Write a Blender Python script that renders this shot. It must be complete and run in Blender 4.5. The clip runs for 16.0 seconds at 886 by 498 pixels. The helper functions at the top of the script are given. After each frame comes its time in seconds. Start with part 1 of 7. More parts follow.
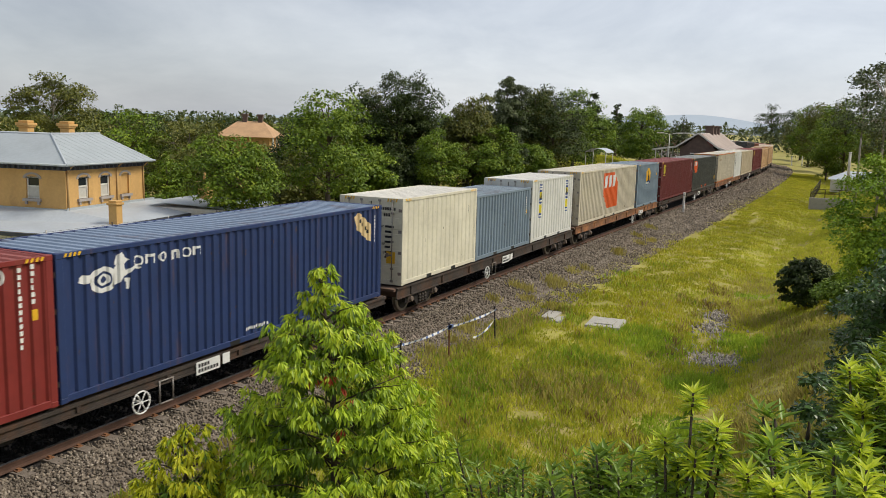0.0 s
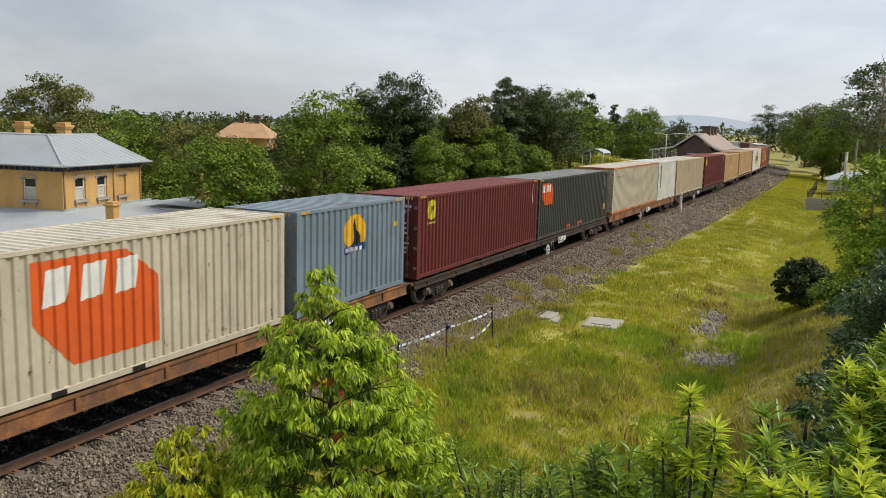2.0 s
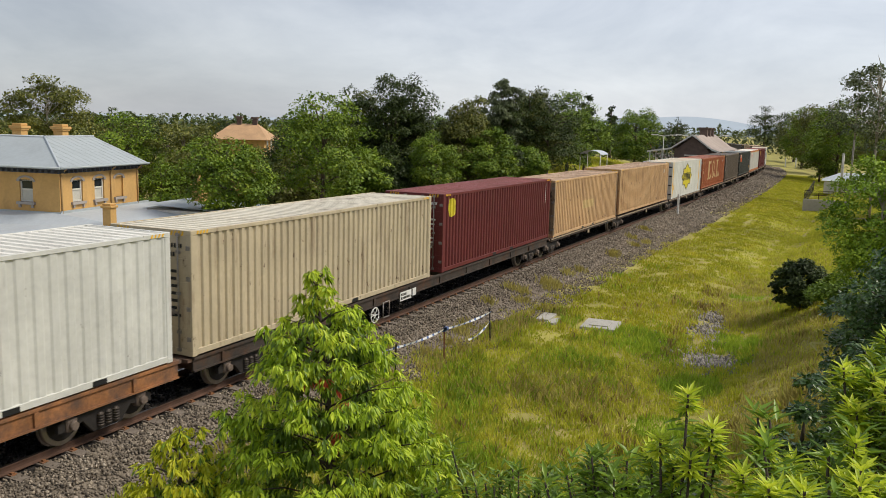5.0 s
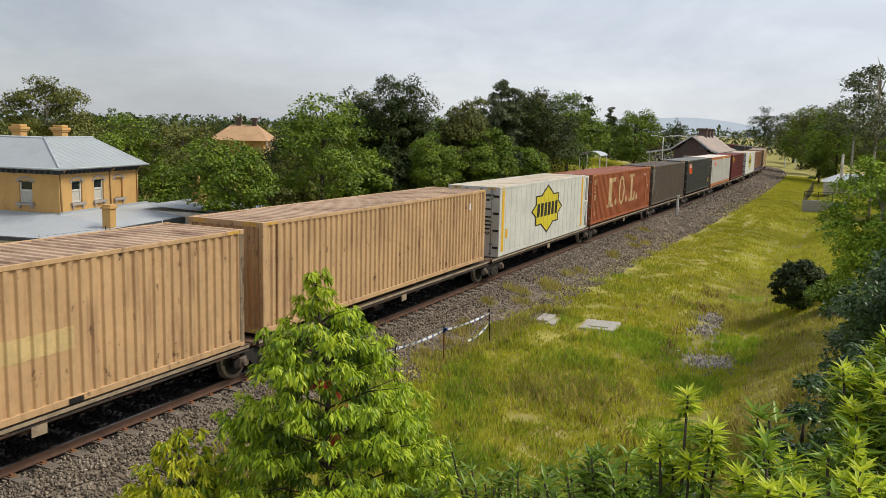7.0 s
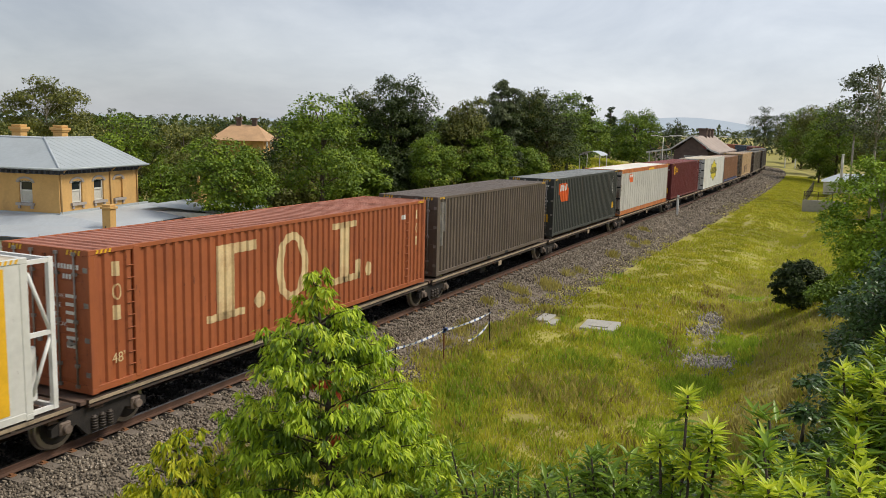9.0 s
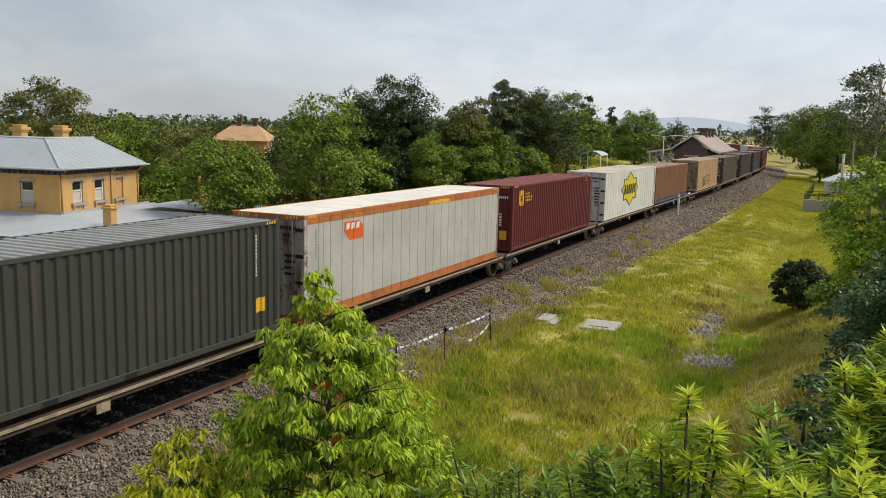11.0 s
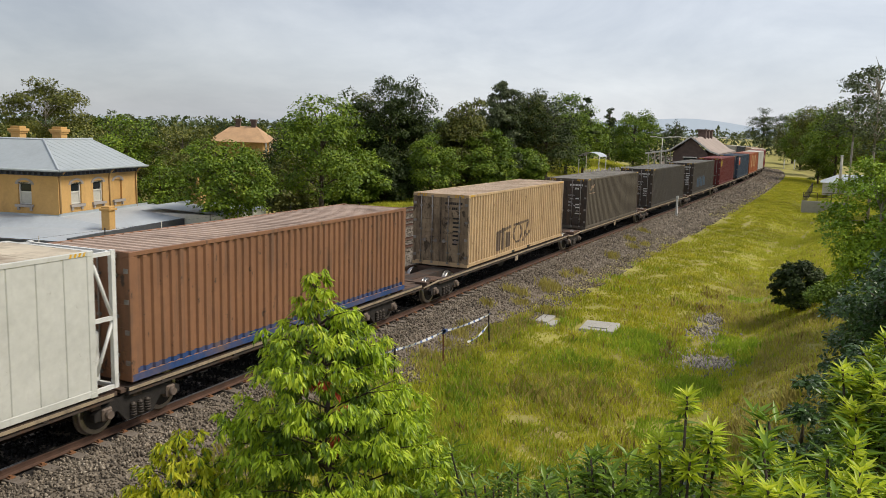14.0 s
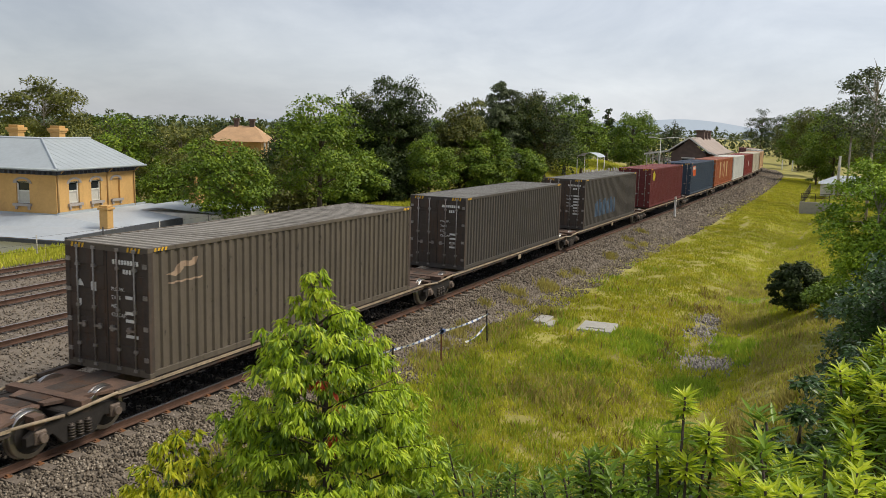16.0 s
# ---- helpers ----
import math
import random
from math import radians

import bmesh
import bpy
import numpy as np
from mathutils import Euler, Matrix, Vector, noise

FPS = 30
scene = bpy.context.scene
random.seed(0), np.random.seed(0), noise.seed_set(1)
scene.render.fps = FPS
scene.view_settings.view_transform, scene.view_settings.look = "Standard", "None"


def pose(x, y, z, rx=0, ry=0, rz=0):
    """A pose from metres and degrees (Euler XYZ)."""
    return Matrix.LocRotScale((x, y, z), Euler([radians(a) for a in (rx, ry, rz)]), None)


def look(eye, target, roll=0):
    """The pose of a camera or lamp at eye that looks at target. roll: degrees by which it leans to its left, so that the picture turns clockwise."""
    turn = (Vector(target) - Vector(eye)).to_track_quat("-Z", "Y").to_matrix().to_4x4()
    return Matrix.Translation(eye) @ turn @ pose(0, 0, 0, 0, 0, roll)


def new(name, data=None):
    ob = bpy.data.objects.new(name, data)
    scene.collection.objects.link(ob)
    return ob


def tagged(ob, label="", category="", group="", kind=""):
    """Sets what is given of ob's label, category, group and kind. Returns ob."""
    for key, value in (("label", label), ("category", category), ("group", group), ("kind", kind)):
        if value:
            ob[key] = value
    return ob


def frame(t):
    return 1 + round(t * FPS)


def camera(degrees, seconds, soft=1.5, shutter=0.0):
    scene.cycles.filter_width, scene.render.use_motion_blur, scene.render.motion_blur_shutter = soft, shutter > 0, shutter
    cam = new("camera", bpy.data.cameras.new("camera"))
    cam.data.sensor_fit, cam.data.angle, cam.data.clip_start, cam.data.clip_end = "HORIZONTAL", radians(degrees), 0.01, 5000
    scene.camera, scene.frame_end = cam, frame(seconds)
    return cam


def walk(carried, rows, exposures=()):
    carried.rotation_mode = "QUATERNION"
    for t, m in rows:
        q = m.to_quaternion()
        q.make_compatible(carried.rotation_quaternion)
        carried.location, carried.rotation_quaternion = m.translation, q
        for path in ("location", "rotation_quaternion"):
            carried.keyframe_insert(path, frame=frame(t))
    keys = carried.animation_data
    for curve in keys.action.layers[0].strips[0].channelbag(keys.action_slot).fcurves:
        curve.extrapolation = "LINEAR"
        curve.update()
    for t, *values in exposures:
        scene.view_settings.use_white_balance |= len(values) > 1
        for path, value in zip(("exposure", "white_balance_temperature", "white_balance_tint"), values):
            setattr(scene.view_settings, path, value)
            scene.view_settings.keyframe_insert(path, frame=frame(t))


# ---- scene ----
# ---------------------------------------------------------------- camera
EYE = 6.41          # height of the eye over the rail tops
cam = camera(55.4, 16.0, soft=0.8, shutter=0.06)
TURNS = [(0.0, 25.5, 8.503, 1.554), (0.5, 25.455, 8.492, 1.548), (1.0, 25.414, 8.46, 1.542), (1.5, 25.362, 8.444, 1.54),
         (2.0, 25.32, 8.453, 1.497), (2.5, 25.281, 8.459, 1.463), (3.0, 25.231, 8.453, 1.445), (3.5, 25.222, 8.396, 1.456),
         (4.0, 25.194, 8.396, 1.46), (5.2, 25.15, 8.33, 1.46), (6.5, 25.128, 8.281, 1.46), (8.0, 25.128, 8.281, 1.45),
         (9.0, 25.128, 8.281, 1.44), (10.3, 25.16, 8.29, 1.41), (11.5, 25.184, 8.269, 1.388), (12.0, 25.186, 8.202, 1.376),
         (12.5, 25.151, 8.156, 1.371), (13.0, 25.138, 8.156, 1.36), (13.5, 25.116, 8.191, 1.392), (14.0, 25.084, 8.195, 1.395),
         (14.5, 25.041, 8.199, 1.407), (15.0, 25.028, 8.166, 1.475), (15.5, 24.985, 8.183, 1.54), (16.0, 24.962, 8.188, 1.557)]
walk(cam, [(t, pose(0, 0, EYE, 90 - p, 0, y) @ pose(0, 0, 0, 0, 0, r)) for t, y, p, r in TURNS],
     exposures=[(0, 0.38), (16, 0.38)])

# ---------------------------------------------------------------- sky and sun
world = bpy.data.worlds.new("sky")
scene.world = world
world.use_nodes = True


def build_sky():
    nt = world.node_tree
    N, L = nt.nodes, nt.links
    N.clear()
    out = N.new("ShaderNodeOutputWorld")
    sky = N.new("ShaderNodeTexSky")
    sky.sky_type, sky.sun_disc = "NISHITA", False
    sky.sun_elevation, sky.sun_rotation = radians(50), radians(68)
    bg_sky = N.new("ShaderNodeBackground")
    bg_sky.inputs[1].default_value = 0.02
    L.new(sky.outputs[0], bg_sky.inputs[0])
    # a closed sheet of cloud: broad banks with soft brighter rents
    co = N.new("ShaderNodeTexCoord")
    mp = N.new("ShaderNodeMapping")
    mp.inputs["Scale"].default_value = (1.0, 1.0, 2.6)
    L.new(co.outputs["Generated"], mp.inputs[0])
    n1 = N.new("ShaderNodeTexNoise")
    n1.inputs["Scale"].default_value, n1.inputs["Detail"].default_value, n1.inputs["Roughness"].default_value = 3.4, 9, 0.58
    n1.inputs["Distortion"].default_value = 0.4
    L.new(mp.outputs[0], n1.inputs["Vector"])
    r1 = N.new("ShaderNodeValToRGB")
    e = r1.color_ramp.elements
    e[0].position, e[0].color = 0.30, (0.365, 0.392, 0.448, 1)
    e[1].position, e[1].color = 0.70, (0.60, 0.62, 0.655, 1)
    L.new(n1.outputs["Fac"], r1.inputs[0])
    # the brighter quarter of the sky, where the sun stands behind the cloud
    dot = N.new("ShaderNodeVectorMath")
    dot.operation = "DOT_PRODUCT"
    d = Vector((-0.12, 0.93, 0.34)).normalized()
    dot.inputs[1].default_value = d
    L.new(co.outputs["Generated"], dot.inputs[0])
    r2 = N.new("ShaderNodeMapRange")
    r2.interpolation_type = "SMOOTHSTEP"
    r2.inputs[1].default_value, r2.inputs[2].default_value, r2.inputs[3].default_value, r2.inputs[4].default_value = 0.74, 1.0, 0.80, 1.22
    L.new(dot.outputs["Value"], r2.inputs[0])
    mul = N.new("ShaderNodeVectorMath")
    mul.operation = "SCALE"
    L.new(r1.outputs[0], mul.inputs[0])
    L.new(r2.outputs[0], mul.inputs["Scale"])
    bg = N.new("ShaderNodeBackground")
    bg.inputs[1].default_value = 0.80
    L.new(mul.outputs[0], bg.inputs[0])
    add = N.new("ShaderNodeAddShader")
    L.new(bg_sky.outputs[0], add.inputs[0])
    L.new(bg.outputs[0], add.inputs[1])
    L.new(add.outputs[0], out.inputs[0])


build_sky()
sun = new("sun", bpy.data.lights.new("sun", "SUN"))
sun.data.energy, sun.data.angle, sun.data.color = 2.35, radians(22), (1.0, 0.92, 0.78)
sun.matrix_world = look((44, 48, 55), (0, 30, 0))

# ---------------------------------------------------------------- materials
MATS = {}


def mat(name, col, rough=0.7, metal=0.0, scale=3.0, var=0.25, bump=0.0, bscale=40.0, dirt=None, dirt_amt=0.0, dirt_scale=0.8,
        isle=0.0, rand=0.0, spec=0.5, streak=False, trans=0.0, ramp=None, clump=0.0, clump_scale=0.7):
    """A procedural surface: base colour varied at two scales, stains with their own colour, fine relief."""
    if name in MATS:
        return MATS[name]
    m = bpy.data.materials.new(name)
    m.use_nodes = True
    nt = m.node_tree
    N, L = nt.nodes, nt.links
    b = N["Principled BSDF"]
    b.inputs["Roughness"].default_value, b.inputs["Metallic"].default_value = rough, metal
    b.inputs["Specular IOR Level"].default_value = spec
    co = N.new("ShaderNodeTexCoord")
    src = co.outputs["Object"]

    def noise_node(sc, det=5, vec=None, rg=0.6):
        n = N.new("ShaderNodeTexNoise")
        n.inputs["Scale"].default_value, n.inputs["Detail"].default_value, n.inputs["Roughness"].default_value = sc, det, rg
        L.new(vec or src, n.inputs["Vector"])
        return n.outputs["Fac"]

    def mrange(v, a, c, lo, hi):
        n = N.new("ShaderNodeMapRange")
        n.inputs[1].default_value, n.inputs[2].default_value, n.inputs[3].default_value, n.inputs[4].default_value = a, c, lo, hi
        L.new(v, n.inputs[0])
        return n.outputs[0]

    def math2(op, a, c):
        n = N.new("ShaderNodeMath")
        n.operation = op
        for k, v in enumerate((a, c)):
            if isinstance(v, (int, float)):
                n.inputs[k].default_value = v
            else:
                L.new(v, n.inputs[k])
        return n.outputs[0]

    fac = math2("MULTIPLY", mrange(noise_node(scale), 0.3, 0.7, 1 - var, 1 + var), mrange(noise_node(scale * 9, 3), 0.3, 0.7, 1 - var * 0.5, 1 + var * 0.5))
    if isle:
        g = N.new("ShaderNodeNewGeometry")
        fac = math2("MULTIPLY", fac, mrange(g.outputs["Random Per Island"], 0, 1, 1 - isle, 1 + isle))
    if rand:
        o = N.new("ShaderNodeObjectInfo")
        fac = math2("MULTIPLY", fac, mrange(o.outputs["Random"], 0, 1, 1 - rand, 1 + rand))
    sc = N.new("ShaderNodeVectorMath")
    sc.operation = "SCALE"
    if ramp:
        r = N.new("ShaderNodeValToRGB")
        el = r.color_ramp.elements
        while len(el) < len(ramp):
            el.new(0.5)
        for k, (pos, c) in enumerate(ramp):
            el[k].position, el[k].color = pos, (*c, 1)
        if isle and clump:
            own = math2("MULTIPLY", g.outputs["Random Per Island"], 1 - clump)
            L.new(math2("ADD", own, mrange(noise_node(clump_scale, 4), 0.33, 0.67, 0, clump)), r.inputs[0])
        elif isle:
            L.new(g.outputs["Random Per Island"], r.inputs[0])
        else:
            L.new(noise_node(scale * 0.5, 6), r.inputs[0])
        L.new(r.outputs[0], sc.inputs[0])
    else:
        sc.inputs[0].default_value = col
    L.new(fac, sc.inputs["Scale"])
    colour = sc.outputs[0]
    if dirt:
        vec = None
        if streak:
            mp = N.new("ShaderNodeMapping")
            mp.inputs["Scale"].default_value = (1, 1, 0.12)
            L.new(src, mp.inputs[0])
            vec = mp.outputs[0]
        dn = noise_node(dirt_scale * (4 if streak else 1), 8, vec, 0.7)
        mx = N.new("ShaderNodeMix")
        mx.data_type = "RGBA"
        L.new(mrange(dn, 0.62 - dirt_amt * 0.35, 0.78 - dirt_amt * 0.2, 0, min(1, 0.35 + dirt_amt)), mx.inputs[0])
        L.new(colour, mx.inputs[6])
        mx.inputs[7].default_value = (*dirt, 1)
        colour = mx.outputs[2]
        L.new(mrange(dn, 0.4, 0.7, rough, min(1, rough + 0.2)), b.inputs["Roughness"])
        if streak:
            # chips and scrapes where the paint has gone
            mp2 = N.new("ShaderNodeMapping")
            mp2.inputs["Scale"].default_value = (1, 1, 0.45)
            L.new(src, mp2.inputs[0])
            chips = noise_node(4.2, 10, mp2.outputs[0], 0.72)
            mx2 = N.new("ShaderNodeMix")
            mx2.data_type = "RGBA"
            L.new(mrange(chips, 0.655 - dirt_amt * 0.16, 0.70 - dirt_amt * 0.16, 0, 0.9), mx2.inputs[0])
            L.new(colour, mx2.inputs[6])
            mx2.inputs[7].default_value = (*[v * 0.55 for v in dirt], 1)
            colour = mx2.outputs[2]
    L.new(colour, b.inputs["Base Color"])
    if bump:
        bp = N.new("ShaderNodeBump")
        bp.inputs["Strength"].default_value, bp.inputs["Distance"].default_value = bump, 0.03
        L.new(noise_node(bscale, 6), bp.inputs["Height"])
        L.new(bp.outputs[0], b.inputs["Normal"])
    if trans:
        tr = N.new("ShaderNodeBsdfTranslucent")
        L.new(colour, tr.inputs["Color"])
        ms = N.new("ShaderNodeMixShader")
        ms.inputs[0].default_value = trans
        L.new(b.outputs[0], ms.inputs[1])
        L.new(tr.outputs[0], ms.inputs[2])
        L.new(ms.outputs[0], N["Material Output"].inputs[0])
    MATS[name] = m
    return m


def part(name, bm, material, parent=None, label=""):
    """Link a bmesh as one mesh object, under parent if there is one."""
    me = bpy.data.meshes.new(name)
    bm.to_mesh(me)
    bm.free()
    for m in (material if isinstance(material, (list, tuple)) else [material]):
        me.materials.append(m)
    ob = new(name, me)
    if parent is not None:
        ob.parent = parent
    if label:
        ob["label"] = label
    return ob


def raw(name, verts, faces, material, parent=None, label="", idx=None, smooth=False):
    me = bpy.data.meshes.new(name)
    me.from_pydata(verts, [], faces)
    for m in (material if isinstance(material, (list, tuple)) else [material]):
        me.materials.append(m)
    if idx is not None:
        me.polygons.foreach_set("material_index", idx)
    if smooth:
        me.polygons.foreach_set("use_smooth", [True] * len(me.polygons))
    ob = new(name, me)
    if parent is not None:
        ob.parent = parent
    if label:
        ob["label"] = label
    return ob


def box(bm, x0, y0, z0, x1, y1, z1, mi=0, m=None):
    vs = [bm.verts.new((x, y, z)) for z in (z0, z1) for y in (y0, y1) for x in (x0, x1)]
    if m is not None:
        for v in vs:
            v.co = m @ v.co
    for f in ((0, 2, 3, 1), (4, 5, 7, 6), (0, 1, 5, 4), (2, 6, 7, 3), (0, 4, 6, 2), (1, 3, 7, 5)):
        bm.faces.new([vs[i] for i in f]).material_index = mi
    return vs


def cyl(bm, a, b, r0, r1=None, seg=10, caps=True, mi=0):
    """A tapered round bar from a to b."""
    a, b = Vector(a), Vector(b)
    r1 = r0 if r1 is None else r1
    d = (b - a).normalized()
    u = d.orthogonal().normalized()
    w = d.cross(u)
    rings = []
    for c, r in ((a, r0), (b, r1)):
        rings.append([bm.verts.new(c + (u * math.cos(2 * math.pi * k / seg) + w * math.sin(2 * math.pi * k / seg)) * r) for k in range(seg)])
    for k in range(seg):
        f = bm.faces.new((rings[0][k], rings[0][(k + 1) % seg], rings[1][(k + 1) % seg], rings[1][k]))
        f.smooth, f.material_index = True, mi
    if caps:
        bm.faces.new(rings[0][::-1]).material_index = mi
        bm.faces.new(rings[1]).material_index = mi


def bevelled(bm, w=0.01, seg=1):
    bmesh.ops.bevel(bm, geom=list(bm.edges), offset=w, segments=seg, affect="EDGES", profile=0.5)
    return bm


def empty(name, m, label="", category="", group="", kind=""):
    ob = new(name)
    ob.empty_display_size = 0.3
    ob.matrix_basis = m
    return tagged(ob, label, category, group, kind)


# ---------------------------------------------------------------- the line of the track
KNOTS, BENDS = (5, 45, 85, 140, 160, 185, 260, 300), (0.192, -0.810, 0.615, 0.357, 3.5, 5.0, 5.0, 0.2)     # bend in 1/km at metres along the line
LINE_S = np.arange(-400.0, 900.0, 1.0)
LINE_K = np.interp(LINE_S, KNOTS, BENDS) * 1e-3
LINE_K[LINE_S < -60] = 0
LINE_K[LINE_S > 500] = 0
LINE_T = np.concatenate([[0], np.cumsum((LINE_K[1:] + LINE_K[:-1]) / 2)])
LINE_T -= np.interp(20, LINE_S, LINE_T)
LINE_X = np.concatenate([[0], np.cumsum((-np.sin(LINE_T[1:]) - np.sin(LINE_T[:-1])) / 2)])
LINE_Y = np.concatenate([[0], np.cumsum((np.cos(LINE_T[1:]) + np.cos(LINE_T[:-1])) / 2)])
LINE_X += -14.25 - np.interp(20, LINE_S, LINE_X)
LINE_Y += 20 - np.interp(20, LINE_S, LINE_Y)


def on_line(s, side=0.0, z=0.0):
    """A point s metres along the line, side metres to its right, z over the rail tops."""
    t = float(np.interp(s, LINE_S, LINE_T))
    return Vector((float(np.interp(s, LINE_S, LINE_X)) + math.cos(t) * side, float(np.interp(s, LINE_S, LINE_Y)) + math.sin(t) * side, z))


def track_coords(x, y):
    """Metres along the line and to its right, for arrays."""
    s = np.asarray(y, float).copy()
    for _ in range(4):
        t = np.interp(s, LINE_S, LINE_T)
        dx, dy = x - np.interp(s, LINE_S, LINE_X), y - np.interp(s, LINE_S, LINE_Y)
        s = s + (-np.sin(t) * dx + np.cos(t) * dy)
    t = np.interp(s, LINE_S, LINE_T)
    return s, np.cos(t) * (x - np.interp(s, LINE_S, LINE_X)) + np.sin(t) * (y - np.interp(s, LINE_S, LINE_Y))


SPEED, SLOWING = 19.307, 0.178


def gone(t):
    """How far the train has come after t seconds."""
    return SPEED * t - SLOWING * t * t / 2


def along(a, b, t, z=0.0):
    """The pose at t of a thing whose ends are at a and b along the train, its x axis across, its y axis up the line."""
    p, q = on_line(a - gone(t), 0, z), on_line(b - gone(t), 0, z)
    return Matrix.Translation((p + q) / 2) @ Matrix.Rotation(math.atan2(p.x - q.x, q.y - p.y), 4, "Z")
# ---------------------------------------------------------------- ground
M_GRASS = mat("grass_ground", (0.32, 0.29, 0.065), 0.95, 0, 0.25, 0.25, 0.6, 6, dirt=(0.24, 0.175, 0.09), dirt_amt=0.4, dirt_scale=0.6)
M_BALLAST = mat("ballast_stone", (0.17, 0.140, 0.108), 0.95, 0, 1.5, 0.3, 1.0, 22, isle=0.35)
# oily bed between the rails, blackened further to paint the train's shade
M_OILY_SHADE = mat("oily_shaded_ballast", (0.022, 0.018, 0.016), 0.9, 0, 1.5, 0.35, 1.0, 22)
M_RAIL = mat("rail_rust", (0.095, 0.050, 0.033), 0.8, 0.1, 3, 0.3, 0.2, 60)
M_RAILTOP = mat("rail_head", (0.45, 0.42, 0.40), 0.3, 1.0, 6, 0.15)
M_SLEEPER = mat("sleeper_timber", (0.20, 0.165, 0.135), 0.9, 0, 4, 0.25, 0.4, 50)


def height(x, y):
    s, u = track_coords(x, y)
    z = np.interp(u, [-400, -60, -30, -25, -23, -19, -15, -5, 1.9, 3.2, 4.5, 8.3, 10, 11.5, 13.5, 18, 26, 60, 400],
                  [-3.5, -3.5, -3.2, -2.4, -0.35, -0.25, -0.25, -0.25, -0.22, -0.55, -0.65, -0.8, -1.25, -1.2, -0.2, 1.2, 1.6, 1.0, 0])
    # a grassy bank rises behind the yard, up the line
    up = np.clip((s - 82) / 22, 0, 1) * np.clip((185 - s) / 30, 0, 1) * (u < -18.5)
    z = z * (1 - up) + up * np.interp(u, [-70, -30, -24, -19], [0.8, 1.5, 1.2, -0.25])
    # the bridge's bank, under the shrubs beside the camera
    bank = np.clip((14 - np.hypot(x - 3, y + 4)) / 9, 0, 1)
    z = z + (3.6 - z) * (bank * bank * (3 - 2 * bank)) * (u > 6)
    low = np.clip((s - 45) / 30, 0, 1) * (u > 4.5)
    z = z * (1 - low) + low * np.minimum(z, -0.65)
    far = np.clip((s - 160) / 120, 0, 1) * (u > 0)
    return z * (1 - far) + far * np.minimum(z, -0.3)


def ground_z(x, y):
    return float(height(np.array([float(x)]), np.array([float(y)]))[0])


def build_ground():
    xs = np.unique(np.concatenate([np.linspace(-2500, -60, 40), np.arange(-60, 24, 0.6), np.linspace(24, 2500, 40)]))
    ys = np.unique(np.concatenate([np.linspace(-2500, -20, 25), np.arange(-20, 60, 0.7), np.arange(60, 220, 3.0), np.linspace(220, 3500, 50)]))
    X, Y = np.meshgrid(xs, ys)
    Z = height(X.ravel(), Y.ravel())
    rng = np.random.default_rng(3)
    near = (np.abs(X.ravel()) < 40) & (np.abs(Y.ravel()) < 80)
    s, u = track_coords(X.ravel(), Y.ravel())
    Z = Z + rng.normal(0, 0.04, len(Z)) * near * (u > 4.5)
    verts = np.stack([X.ravel(), Y.ravel(), Z], 1).tolist()
    nx = len(xs)
    faces = [(j * nx + i, j * nx + i + 1, (j + 1) * nx + i + 1, (j + 1) * nx + i) for j in range(len(ys) - 1) for i in range(nx - 1)]
    fs = (u.reshape(X.shape)[:-1, :-1] + u.reshape(X.shape)[1:, 1:]) / 2
    idx = (((fs < 3.4) & (fs > -19.2)).astype(int) + (np.abs(fs) < 0.75).astype(int)).ravel().tolist()
    g = raw("ground", verts, faces, [M_GRASS, M_BALLAST, M_OILY_SHADE], idx=idx, smooth=True)
    tagged(g, "grassy railway land with a bed of grey crushed stone", "ground", kind="structure")


build_ground()


def build_rail(name, side, label, a=-60.0, b=330.0):
    prof = [(-0.07, -0.16), (0.07, -0.16), (0.07, -0.145), (0.012, -0.12), (0.012, -0.04), (0.035, -0.03), (0.035, 0.0), (-0.035, 0.0), (-0.035, -0.03), (-0.012, -0.04), (-0.012, -0.12), (-0.07, -0.145)]
    ss = np.arange(a, b, 3.0)
    verts, faces, idx = [], [], []
    n = len(prof)
    for k, s in enumerate(ss):
        for u, z in prof:
            verts.append(on_line(s, side + u, z))
        if k:
            for j in range(n):
                faces.append(((k - 1) * n + j, (k - 1) * n + (j + 1) % n, k * n + (j + 1) % n, k * n + j))
                idx.append(1 if j == 6 else 0)
    r = raw(name, verts, faces, [M_RAIL, M_RAILTOP], idx=idx)
    return tagged(r, label, "rail", group="rails", kind="structure")


TRACKS = (0.0, -7.85, -12.65, -16.65)
for c in TRACKS:
    for e in (-0.7525, 0.7525):
        build_rail("rail", c + e, "rusty steel rail with a worn bright head")
# ---------------------------------------------------------------- container train
MOVES = []          # thing, near end and far end along the train, height
SPINS = []          # wheelset, radius, its pose on the wagon
M_STEEL = mat("wagon_steel", (0.055, 0.043, 0.036), 0.8, 0.2, 2, 0.35, 0.3, 40, dirt=(0.13, 0.06, 0.03), dirt_amt=0.4, dirt_scale=1.5)
M_DECK = mat("wagon_deck_rust", (0.14, 0.085, 0.06), 0.85, 0.1, 2, 0.3, 0.3, 40, dirt=(0.06, 0.05, 0.045), dirt_amt=0.5, dirt_scale=1.2)
M_RUSTY = mat("orange_rust", (0.30, 0.13, 0.05), 0.85, 0.1, 2, 0.35, 0.3, 30, dirt=(0.09, 0.06, 0.05), dirt_amt=0.6, dirt_scale=1.6)
M_BOGIE = mat("bogie_iron", (0.028, 0.024, 0.022), 0.8, 0.3, 4, 0.3, 0.3, 60)
M_WHEEL = mat("wheel_tread", (0.42, 0.40, 0.39), 0.3, 1.0, 5, 0.2)
M_CAP = mat("axle_cap", (0.17, 0.13, 0.105), 0.7, 0.2, 6, 0.35)
